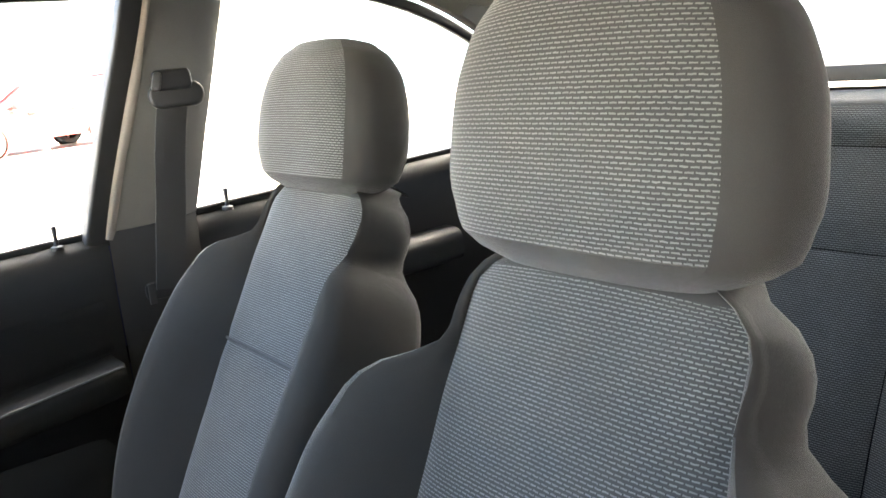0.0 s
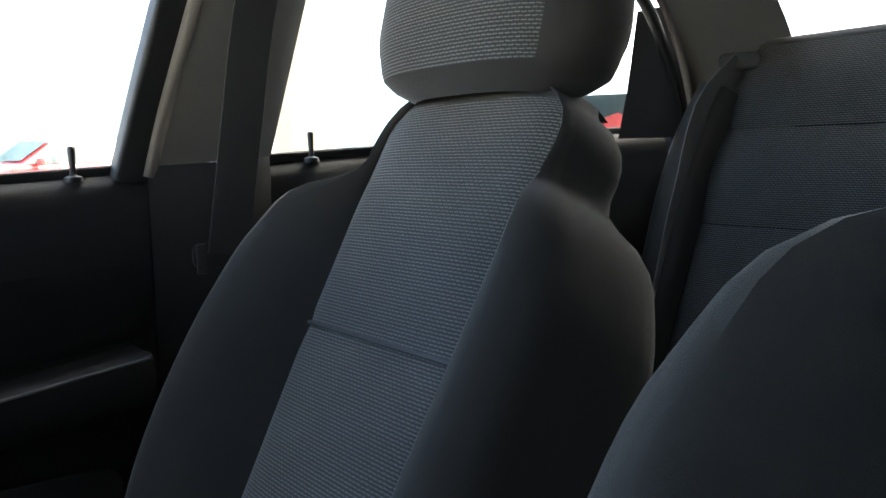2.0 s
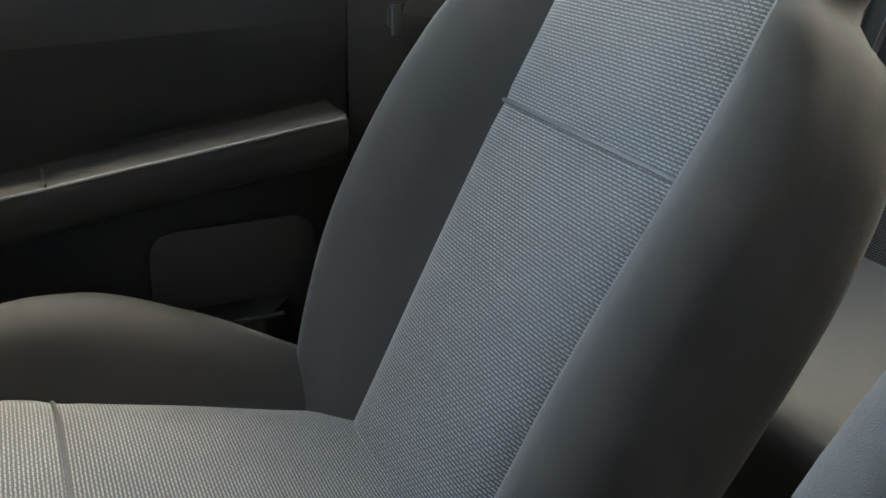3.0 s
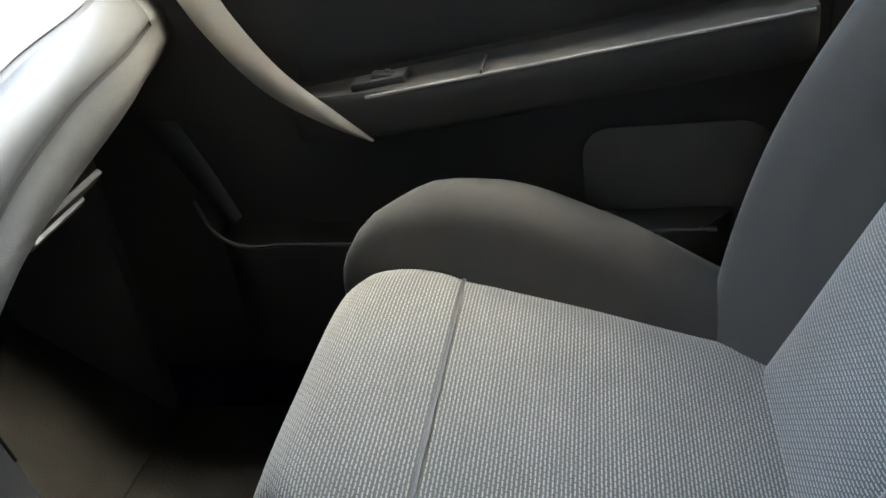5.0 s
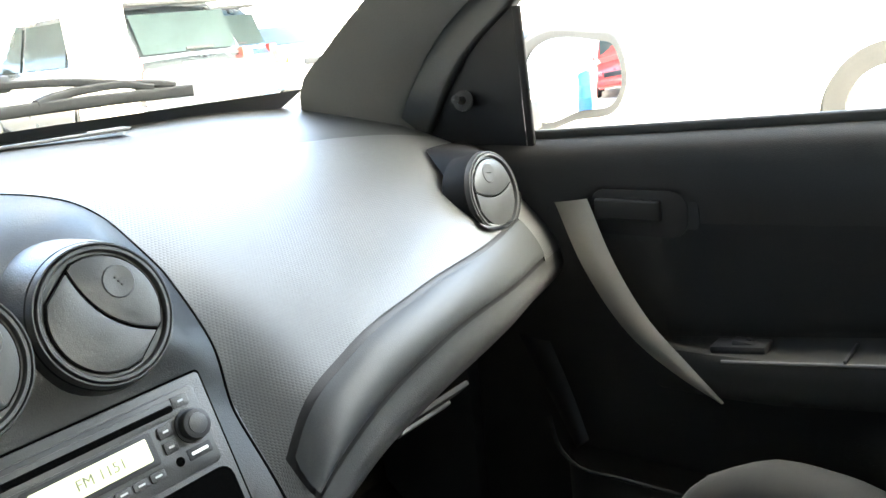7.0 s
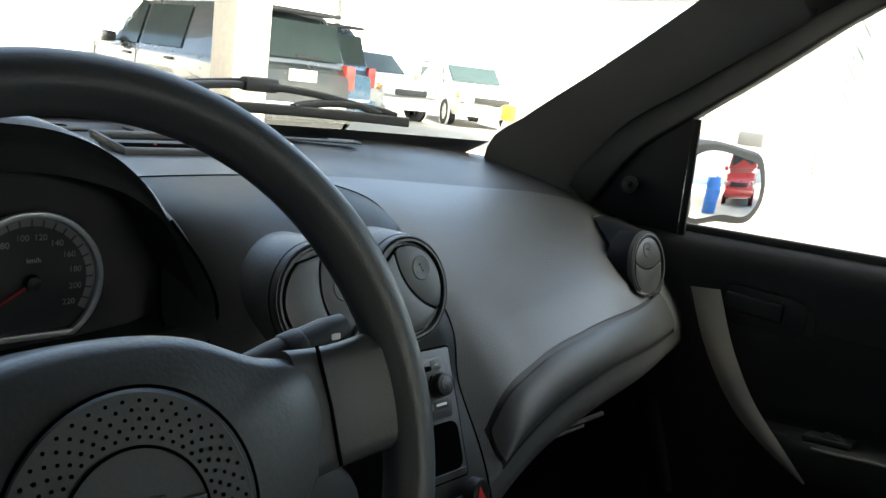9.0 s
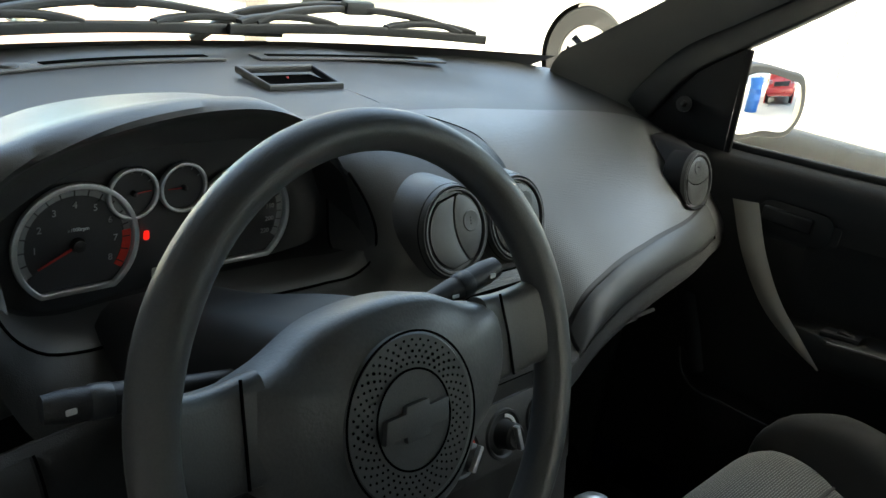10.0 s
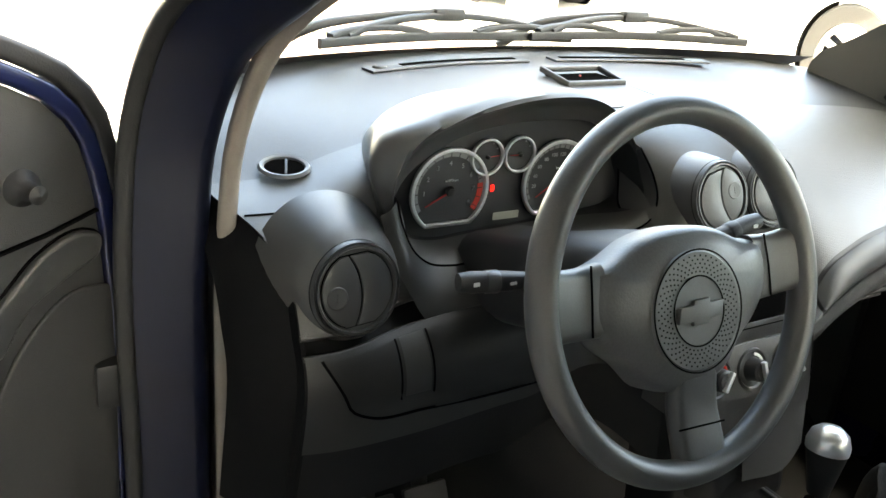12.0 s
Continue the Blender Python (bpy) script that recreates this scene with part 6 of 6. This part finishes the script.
dp3("door_panel", slab(ed + [(0.30, 1.14), (0.32, 0.955), (0.95, 0.98), (0.95, 0.32)], 0.045, Matrix(), 0.004), M["door"])
for off, wd, mt, nm in ((-0.010, 0.020, M["blue"], "painted_edge"), (-0.030, 0.022, M["rubber"], "weatherstrip")):
    dp3(nm, sweep([(x + off * (1 if y < 0.95 else 0.75), y - off * (0 if y < 0.95 else 0.9), 0.012) for x, y in ed], rounded(wd, 0.040, 0.006), up=(0, 0, 1)), mt)
dp3("belt_line", sweep(curve([(0.004, 0.935, -0.002), (0.10, 0.915, -0.003), (0.30, 0.925, -0.003), (0.90, 0.95, -0.003)], 16), rounded(0.004, 0.006, 0.0015), up=(0, 0, 1)), M["void"])
PULL = [(0.110, 0.874), (0.079, 0.900), (0.019, 0.915), (0.005, 0.907), (0.008, 0.889), (0.043, 0.872), (0.100, 0.841), (0.135, 0.80), (0.150, 0.83)]
dp3("pull_handle", slab([(p.x, p.y) for p in curve([(*q, 0) for q in PULL + PULL[:1]], 49)[:-1]], -0.012, Matrix(), 0.005, 3), M["dash"], label="moulded pull handle")
dp3("handle_groove", sweep(curve([(*q, -0.001) for q in PULL + PULL[:1]], 60), circle(0.0022, 8), up=(0, 0, 1), cap=False), M["void"])
dp3("lower_panel", slab([(p.x, p.y) for p in curve([(q[0], q[1], 0) for q in ((0.002, 0.40), (0.0, 0.60), (0.0, 0.845), (0.044, 0.848), (0.086, 0.822), (0.13, 0.765), (0.17, 0.66), (0.19, 0.50), (0.19, 0.40), (0.002, 0.40))], 60)[:-1]], -0.006, Matrix(), 0.004, 3), M["door"])
dp3("mirror_lever", lathe([(0.020, 0.0), (0.019, 0.004), (0.012, 0.010), (0.008, 0.024), (0.010, 0.030), (0.0001, 0.034)], Matrix.Translation((0.085, 0.977, 0.0)) @ pose(0, 0, 0, 180), 24), M["black"])
dp3("check_strap", box((0.08, 0.02, 0.012), Matrix.Translation((-0.02, 0.70, 0.02)), 0.003), M["black"])
for z in (0.45, 0.72):
    tagged(part("body_hinge", box((0.06, 0.05, 0.06), Matrix.Translation((-0.79, 0.44, z)), 0.008), M["black"]), "dark door hinge", "hinge", kind="structure")

# ---------------------------------------------------------------- wheels of the car
def car_wheel(sx, y):
    w = thing("car_wheel", "black tyre on a grey steel wheel of the dark blue car", "wheel", "wheels of the car", at=(sx * 0.755, y, 0.0))
    m = facing((0, 0, 0.29), (sx, 0, 0))
    part("tyre", lathe([(0.185, -0.10), (0.265, -0.10), (0.286, -0.085), (0.29, -0.06), (0.29, 0.06), (0.286, 0.08), (0.262, 0.092), (0.195, 0.088), (0.185, 0.07)], m, 48), M["rubber"], w)
    part("rim", lathe([(0.188, 0.085), (0.180, 0.088), (0.172, 0.070), (0.150, 0.050), (0.090, 0.062), (0.050, 0.070), (0.0001, 0.072)], m, 48), M["satin"], w, "grey steel rim")


for sx in (-1, 1):
    for y in (1.08, -1.42):
        car_wheel(sx, y)

# ---------------------------------------------------------------- the yard outside
M["white_paint"] = mat("white_car_paint", (0.84, 0.83, 0.80), 0.42, coat=0.1, vary=0.03, spec=0.3)
M["dark_paint"] = mat("black_green_car_paint", (0.030, 0.036, 0.040), 0.25, coat=0.8, vary=0.1)
M["blue_paint"] = mat("steel_blue_car_paint", (0.06, 0.13, 0.21), 0.28, metal=0.3, coat=0.8, vary=0.1)
M["red_paint"] = mat("red_car_paint", (0.42, 0.03, 0.03), 0.30, coat=0.7, vary=0.1)
M["car_glass"] = mat("dark_car_glass", (0.06, 0.09, 0.09), 0.06, spec=0.8, vary=0.1)
# pickup windows: the sky's reflection is put into this pale base colour
M["sky_painted_glass"] = mat("sky_painted_car_glass", (0.50, 0.54, 0.54), 0.05, spec=0.9, vary=0.1)
M["tyre"] = mat("tyre_rubber", (0.02, 0.02, 0.02), 0.8, bump=0.5, scale=80)
M["alloy"] = mat("alloy_wheel", (0.60, 0.60, 0.60), 0.35, metal=0.8, vary=0.1)
M["lamp_red"] = mat("red_tail_lamp", (0.50, 0.05, 0.04), 0.2)
M["lamp_orange"] = mat("orange_lamp", (0.85, 0.30, 0.05), 0.25)
M["lamp_clear"] = mat("clear_head_lamp", (0.65, 0.66, 0.68), 0.12, spec=0.8)
M["post"] = mat("cream_steel_post", (0.55, 0.52, 0.44), 0.55, bump=0.3, scale=40, coarse=2)
M["wall"] = mat("white_rendered_wall", (0.74, 0.73, 0.70), 0.85, bump=0.6, scale=30, coarse=0.5)
# kept dark so that the added wall throws little light back
M["concrete"] = mat("dark_block_wall", (0.12, 0.118, 0.115), 0.85, bump=0.6, scale=30, coarse=0.5)
M["teal"] = mat("faded_teal_fence", (0.13, 0.22, 0.25), 0.7, bump=0.4, scale=20, coarse=0.5)
M["barrel"] = mat("blue_drum_plastic", (0.02, 0.12, 0.38), 0.4, bump=0.2, scale=60)
M["door_joint"] = mat("grey_door_joint", (0.16, 0.16, 0.16), 0.8)
M["tile"] = mat("pink_paving", (0.34, 0.235, 0.20), 0.8, bump=0.4, scale=50, coarse=1.0)


def vehicle(name, label, at, turn, paint, prof, L, W, H, wheels, rw=0.35, glass_from=0.95, tail=True, win=((0.30, 0.52), (0.54, 0.78)), open_bed=False):
    """A parked car: body lofted from its side outline, windows, lamps, wheels with rims. It faces its own +y."""
    car = thing(name, label, "pickup truck" if open_bed else "car", "parked cars", at=at)
    car.rotation_euler = (0, 0, radians(turn))
    top_at = lambda u: float(np.interp(u, [p[0] for p in prof], [p[1] for p in prof])) * H
    wide = lambda u: W / 2 * (1 - 0.16 * abs(2 * u - 1) ** 6)

    def loft(sections):
        rows = [[(x, y, z) for x, z in sec] + [(-x, y, z) for x, z in sec[:-1][::-1]] for y, sec in sections]
        bm = grid(rows)
        for end in (0, -1):
            bm.faces.new([bm.verts.new(p) for p in rows[end]])
        bmesh.ops.remove_doubles(bm, verts=bm.verts, dist=1e-4)
        bmesh.ops.recalc_face_normals(bm, faces=bm.faces[:])
        return bm

    low = []
    for u in np.linspace(0, 1, 50):
        h, b = wide(u), min(top_at(u), glass_from)
        low.append(((u - 0.5) * L, [(-h * 0.90, 0.28), (-h * 0.97, 0.40), (-h, 0.60), (-h * 0.99, b - 0.10), (-h * 0.965, b - 0.025), (-h * 0.90, b), (-h * 0.6, b + 0.015), (0, b + 0.025)]))
    body = part("body", loft(low), paint, car)
    cab = []
    us = [u for u in np.linspace(0, 1, 160) if top_at(u) > glass_from + 0.01]
    for u in np.linspace(us[0], us[-1], 30):
        h, t = wide(u), top_at(u)
        k = 0.95 - 0.22 * (t - glass_from) / (H - glass_from)
        cab.append(((u - 0.5) * L, [(-h * 0.95, glass_from - 0.03), (-h * (k + 0.02), t - 0.07), (-h * k, t - 0.025), (-h * (k - 0.10), t), (0, t + 0.02)]))
    part("cabin", loft(cab), paint, car)

    def skin(u, z, s):
        y = (u - 0.5) * L
        top = float(np.interp(u, [p[0] for p in prof], [p[1] for p in prof])) * H
        nose = 1 - 0.16 * abs(2 * u - 1) ** 6
        hw = W / 2 * nose
        f = (z - glass_from) / max(0.01, H - glass_from)
        return Vector((s * (hw * (0.95 - 0.22 * max(0, f)) + 0.012), y, min(z, top - 0.035)))
    for s in (-1, 1):
        for a, b in win:
            part("side_window", grid([[skin(u, z, s) for u in np.linspace(a, b, 8)] for z in np.linspace(glass_from + 0.04, H - 0.10, 5)], 0.01), M["sky_painted_glass"] if open_bed else M["car_glass"], car)
        for a, b in win:
            if not open_bed or a > 0.4:
                part("door_handle", box((0.03, 0.17, 0.09 if open_bed else 0.035), Matrix.Translation(skin(a + 0.07 if open_bed else a + 0.04, glass_from - (0.23 if open_bed else 0.10), s) + Vector((s * W * 0.024, 0, 0))), 0.010), M["ring"] if open_bed else M["black"], car)
            part("door_gap", box((0.012, 0.007, 0.55), Matrix.Translation(skin(b + 0.008, glass_from - 0.28, s) + Vector((s * 0.015 * 0 + s * W * 0.016, 0, 0))), 0), M["door_joint"], car)
        part("head_lamp", box((0.32, 0.20, 0.16), Matrix.Translation((s * W * 0.36, L / 2 - 0.10, 0.70)), 0.04), M["lamp_clear"], car)
        part("indicator", box((0.07, 0.12, 0.13), Matrix.Translation((s * W * 0.462, L / 2 - 0.14, 0.90 if open_bed else 0.74)), 0.03), M["lamp_orange"], car)
        part("tail_lamp", box((0.16, 0.16, 0.32), Matrix.Translation((s * W * (0.29 if open_bed else 0.43), -L / 2 + 0.09, min(0.95, glass_from))), 0.03), M["lamp_red"], car)
        part("wing_mirror", box((0.20, 0.10, 0.15), Matrix.Translation((s * (W / 2 + 0.08), L * 0.16, glass_from + 0.08)), 0.04), M["ring"] if open_bed else paint, car)
        for k, yw in enumerate(wheels):
            m = facing((s * (W / 2 - 0.06), yw, rw), (s, 0, 0))
            wh = part("wheel", lathe([(rw * 0.62, -0.16), (rw * 0.94, -0.16), (rw, -0.12), (rw, 0.03), (rw * 0.94, 0.06), (rw * 0.64, 0.065), (rw * 0.62, 0.04), (rw * 0.60, -0.05)], m, 36), M["tyre"], car)
            sp = [box((rw * 0.56, rw * 0.13, 0.03), m @ pose(rw * 0.30 * math.cos(a), rw * 0.30 * math.sin(a), 0.035, 0, 0, math.degrees(a)), 0.008) for a in np.linspace(0, 2 * math.pi, 8)[:-1]]
            part("rim", join(lathe([(0.0001, 0.045), (rw * 0.16, 0.045), (rw * 0.20, 0.03)], m, 20), lathe([(rw * 0.54, 0.03), (rw * 0.58, 0.05), (rw * 0.63, 0.05)], m, 30), *sp), M["alloy"], wh)
            part("arch", lathe([(rw * 1.06, 0.062), (rw * 1.16, 0.062), (rw * 1.20, 0.02)], m, 36), paint, car)
            # flat black disc painted for the shade in the wheel arch
            part("well", lathe([(0.0001, 0.025), (rw * 1.07, 0.025), (rw * 1.07, 0.062)], m, 30), M["void"], car)
    if tail:
        zt = glass_from + 0.08
        part("rear_window", grid([[(x, -L / 2 + 0.02 + (z - glass_from) * 0.40, z) for x in np.linspace(-W * 0.36, W * 0.36, 6)] for z in np.linspace(zt, H - 0.14, 4)], 0.01), M["car_glass"], car)
        part("number_plate", box((0.42, 0.02, 0.14), Matrix.Translation((0, -L / 2 - 0.015, glass_from - 0.12)), 0.004), M["white_paint"], car)
        part("rear_bumper", box((W * 0.92, 0.18, 0.22), Matrix.Translation((0, -L / 2 - 0.02, 0.48)), 0.06, 3), paint, car)
        part("bumper_trim", box((W * 0.70, 0.03, 0.05), Matrix.Translation((0, -L / 2 - 0.115, 0.58)), 0.012), M["chrome"], car)
        part("roof_spoiler", box((W * 0.74, 0.26, 0.05), Matrix.Translation((0, -L / 2 + 0.30, H - 0.02)), 0.02), M["black"], car)
        part("rear_wiper", box((0.40, 0.02, 0.03), Matrix.Translation((0.12, -L / 2 + 0.05, zt + 0.03)), 0.006), M["black"], car)
    part("windscreen", grid([[(x, L * (prof[-4][0] - 0.5) - 0.02 + (L * (prof[-3][0] - prof[-4][0])) * f, H - 0.08 - (H - 0.08 - glass_from - 0.04) * f + 0.055) for x in np.linspace(-W * 0.36, W * 0.36, 6)] for f in np.linspace(0.05, 0.95, 4)], 0.01), M["car_glass"], car)
    part("grille", box((W * 0.50, 0.04, 0.14), Matrix.Translation((0, L / 2 - 0.005, 0.66)), 0.02), M["black"], car)
    part("front_bumper", box((W * 0.90, 0.16, 0.20), Matrix.Translation((0, L / 2 - 0.03, 0.44)), 0.06, 3), paint, car)
    return car


SUV = [(0, 0.56), (0.02, 0.62), (0.05, 0.86), (0.10, 0.985), (0.20, 1.0), (0.52, 0.985), (0.60, 0.95), (0.72, 0.66), (0.96, 0.56), (1.0, 0.42)]
HATCH = [(0, 0.50), (0.02, 0.60), (0.06, 0.80), (0.14, 0.96), (0.22, 1.0), (0.48, 0.99), (0.57, 0.95), (0.74, 0.64), (0.95, 0.52), (1.0, 0.40)]
SEDAN = [(0, 0.50), (0.02, 0.62), (0.14, 0.66), (0.28, 0.94), (0.36, 1.0), (0.50, 1.0), (0.58, 0.95), (0.74, 0.64), (0.95, 0.54), (1.0, 0.40)]
PICK = [(0, 0.54), (0.01, 0.60), (0.23, 0.60), (0.26, 0.62), (0.285, 0.97), (0.32, 1.0), (0.57, 0.985), (0.61, 0.95), (0.73, 0.64), (0.96, 0.585), (1.0, 0.44)]

vehicle("parked_pickup", "white pickup truck parked beside the car", (5.97, 1.85, 0), 0, M["white_paint"], PICK, 4.9, 1.95, 1.90, (-1.15, 1.70), 0.40, 1.20, False, ((0.30, 0.452), (0.475, 0.61)), True)
vehicle("parked_suv", "steel blue sport utility car seen from behind", (8.35, 12.6, 0), 0, M["blue_paint"], SUV, 4.6, 1.85, 1.72, (-1.35, 1.40), 0.36, 1.05)
vehicle("parked_suv", "black sport utility car with alloy wheels", (6.25, 10.7, 0), 0, M["dark_paint"], SUV, 4.6, 1.85, 1.72, (-1.35, 1.40), 0.36, 1.05)
vehicle("parked_car", "white hatchback parked in the far row", (13.6, 15.6, 0), 172, M["white_paint"], HATCH, 4.1, 1.72, 1.50, (-1.25, 1.25), 0.31, 0.92)
vehicle("parked_car", "white saloon car parked in the far row", (16.2, 14.6, 0), 150, M["white_paint"], SEDAN, 4.3, 1.74, 1.46, (-1.25, 1.30), 0.31, 0.92)
vehicle("parked_car", "white estate car parked far behind", (1.0, 19.5, 0), -90, M["white_paint"], HATCH, 4.3, 1.74, 1.50, (-1.25, 1.30), 0.31, 0.92)
vehicle("parked_suv", "red off-road car parked behind", (8.7, -10.1, 0), 38, M["red_paint"], SUV, 4.3, 1.80, 1.78, (-1.30, 1.30), 0.38, 1.10)


def post(x, y, w, h, material, label):
    p = thing("steel_post", label, "post", at=(x, y, 0))
    part("column", box((w, w, h), Matrix.Translation((0, 0, h / 2)), 0.012), material, p)
    part("base_plate", box((w * 1.5, w * 1.5, 0.03), Matrix.Translation((0, 0, 0.015)), 0.004), M["black"], p)
    for sx in (-1, 1):
        for sy in (-1, 1):
            part("bolt", lathe([(0.014, 0.03), (0.014, 0.05), (0.0001, 0.052)], Matrix.Translation((sx * w * 0.62, sy * w * 0.62, 0)), 8), M["black"], p)


post(2.2, 3.73, 0.22, 4.62, M["post"], "square cream steel column of the shelter")
post(2.2, 6.95, 0.22, 4.62, M["post"], "square cream steel column of the shelter")
post(3.24, -1.91, 0.30, 4.62, M["post"], "square cream steel column beside the car")


def far_wall(name, a, b, h, material, label, kindname="wall"):
    a, b = Vector(a), Vector(b)
    d = b - a
    m = Matrix.Translation((a + b) / 2) @ Matrix.Rotation(math.atan2(d.y, d.x), 4, "Z")
    tagged(part(name, box((d.length, 0.2, h), m @ Matrix.Translation((0, 0, h / 2)), 0.01), material), label, "wall", kind="structure")


far_wall("wall_yard_north", (-26, 27, 0), (34, 27, 0), 5.0, M["wall"], "white rendered wall at the end of the yard")
far_wall("wall_yard_east", (27, 30, 0), (27, -30, 0), 2.2, M["wall"], "low white rendered yard wall")
far_wall("wall_fence", (26.6, 12, 0), (26.6, -26, 0), 4.2, M["teal"], "faded teal sheet fence behind the yard wall")
# unseen wall added to keep light off the driver's side
far_wall("wall_light_block", (-3.1, -22, 0), (-3.1, 2.4, 0), 4.9, M["concrete"], "unseen dark wall added to block light at the driver doorway")
far_wall("wall_yard_south", (-26, -28, 0), (27, -28, 0), 4.0, M["wall"], "white rendered wall of the yard")
M["sign"] = mat("light_blue_banner", (0.22, 0.62, 0.80), 0.6, vary=0.05)
tagged(part("wall_banner", box((5.2, 0.04, 2.6), Matrix.Translation((8.6, 26.86, 2.4)), 0.01), M["sign"]), "plain light blue banner on the far wall", "banner", kind="structure")
drum = thing("oil_drum", "blue plastic drum standing on the yard", "drum", at=(5.15, -7.35, 0))
part("barrel", lathe([(0.0001, 0.9), (0.27, 0.9), (0.285, 0.88), (0.285, 0.62), (0.295, 0.60), (0.285, 0.58), (0.285, 0.33), (0.295, 0.31), (0.285, 0.29), (0.285, 0.02), (0.27, 0.0)], Matrix(), 32), M["barrel"], drum)
part("cap", lathe([(0.0001, 0.925), (0.03, 0.925), (0.033, 0.90)], Matrix.Translation((0.15, 0, 0)), 16), M["black"], drum)
for k in range(3):
    mast = thing("flag_mast", "thin white steel mast", "mast", "masts", at=(15.0 + k, -3.6 - 1.1 * k, 0))
    part("pole", lathe([(0.05, 0), (0.04, 2.9), (0.0001, 2.95)], Matrix(), 12), M["white_paint"], mast)
    part("foot", box((0.25, 0.25, 0.03), Matrix.Translation((0, 0, 0.015)), 0.005), M["black"], mast)

# pink paving ahead of the driver's side, slab by slab
pav = new("pavement", None)
tagged(pav, "pink concrete paving slabs before the car", "pavement", kind="structure")
slabm = None
rng = random.Random(4)
for i in range(14):
    for j in range(14):
        b = None
        if slabm is None:
            b = box((0.972, 0.972, 0.03), Matrix(), 0.008, 1)
            ob = part("paving_slab", b, M["tile"], pav, smooth=False)
            slabm = ob.data
        else:
            ob = new("paving_slab", slabm)
            ob.parent = pav
        ob.location = (-9.5 + i * 0.98, 2.6 + j * 0.98, 0.006 + rng.uniform(-0.002, 0.002))

vehicle("parked_car", "red hatchback parked across the yard", (19.3, -4.3, 0), 15, M["red_paint"], HATCH, 4.0, 1.70, 1.48, (-1.25, 1.25), 0.31, 0.92)
# unseen roof behind the pickup, added to shade the ground in the door mirror
rows = [[(x, y, 4.5 + 0.03 * math.sin(x * 2 * math.pi / 0.25)) for x in np.arange(3.5, 12.5, 0.0625)] for y in (-18.0, -12.0, -6.5)]
shed = thing("mirror_shade_roof", "unseen metal roof on poles, added to shade the ground in the mirror", "shed", at=(8.0, -12.0, 0))
bm = grid(rows, 0.01)
bm.transform(Matrix.Translation((-8.0, 12.0, 0)))
M["shade_sheet"] = mat("mirror_shade_sheet", (0.25, 0.26, 0.27), 0.6, bump=0.2, scale=40, coarse=1)
part("roof_sheet", bm, M["shade_sheet"], shed)
for x, y in ((-4.4, -5.8), (4.4, -5.8), (4.4, 5.3)):
    part("pole", box((0.16, 0.16, 4.5), Matrix.Translation((x, y, 2.25)), 0.01), M["post"], shed)

# low unseen roof over the parked row, added to darken the cars
rows = [[(x, y, 2.95 + 0.02 * math.sin(x * 2 * math.pi / 0.25) - 0.02 * (y - 6)) for x in np.arange(3.2, 14.0, 0.0625)] for y in np.linspace(6.4, 16.6, 3)]
M["carport"] = mat("shade_roof_sheet", (0.25, 0.26, 0.27), 0.6, bump=0.2, scale=40, coarse=1)
carport = thing("carport", "unseen low metal roof added to shade the parked cars", "carport", at=(8.6, 16.4, 0))
bm = grid(rows, 0.01)
bm.transform(Matrix.Translation((-8.6, -16.4, 0)))
part("roof_sheet", bm, M["carport"], carport)
for x in (-4.8, 0.0, 4.8):
    part("pole", box((0.10, 0.10, 2.75), Matrix.Translation((x, 0, 1.375)), 0.01), M["post"], carport)

# unseen shelter over the car, implied by the columns, edges set for cabin light
rows = [[(x, y, 4.9 + 0.03 * math.sin(x * 2 * math.pi / 0.25) + 0.05 * (x + 9) / 16) for x in np.arange(-20, 1.35, 0.0625)] for y in np.linspace(-22, 2.5, 3)]
# dark sheet, so that its underside throws little light back
M["sheet"] = mat("dark_roof_sheet", (0.18, 0.185, 0.19), 0.5, metal=0.4, bump=0.2, scale=40, coarse=1)
# second unseen roof, added only to cut light from the front left
tagged(part("unseen_shelter_roof", grid([[(x, y, 4.9 + 0.03 * math.sin(x * 2 * math.pi / 0.25) + 0.05 * (x + 9) / 16) for x in np.arange(-20, -0.9, 0.0625)] for y in np.linspace(2.55, 16.0, 3)], 0.01), M["sheet"]), "unseen corrugated roof added to darken the driver's side", "roof", kind="structure")
tagged(part("unseen_shelter_roof", grid(rows, 0.01), M["sheet"]), "unseen corrugated shelter roof above the car, sized to shape the cabin light", "roof", kind="structure")
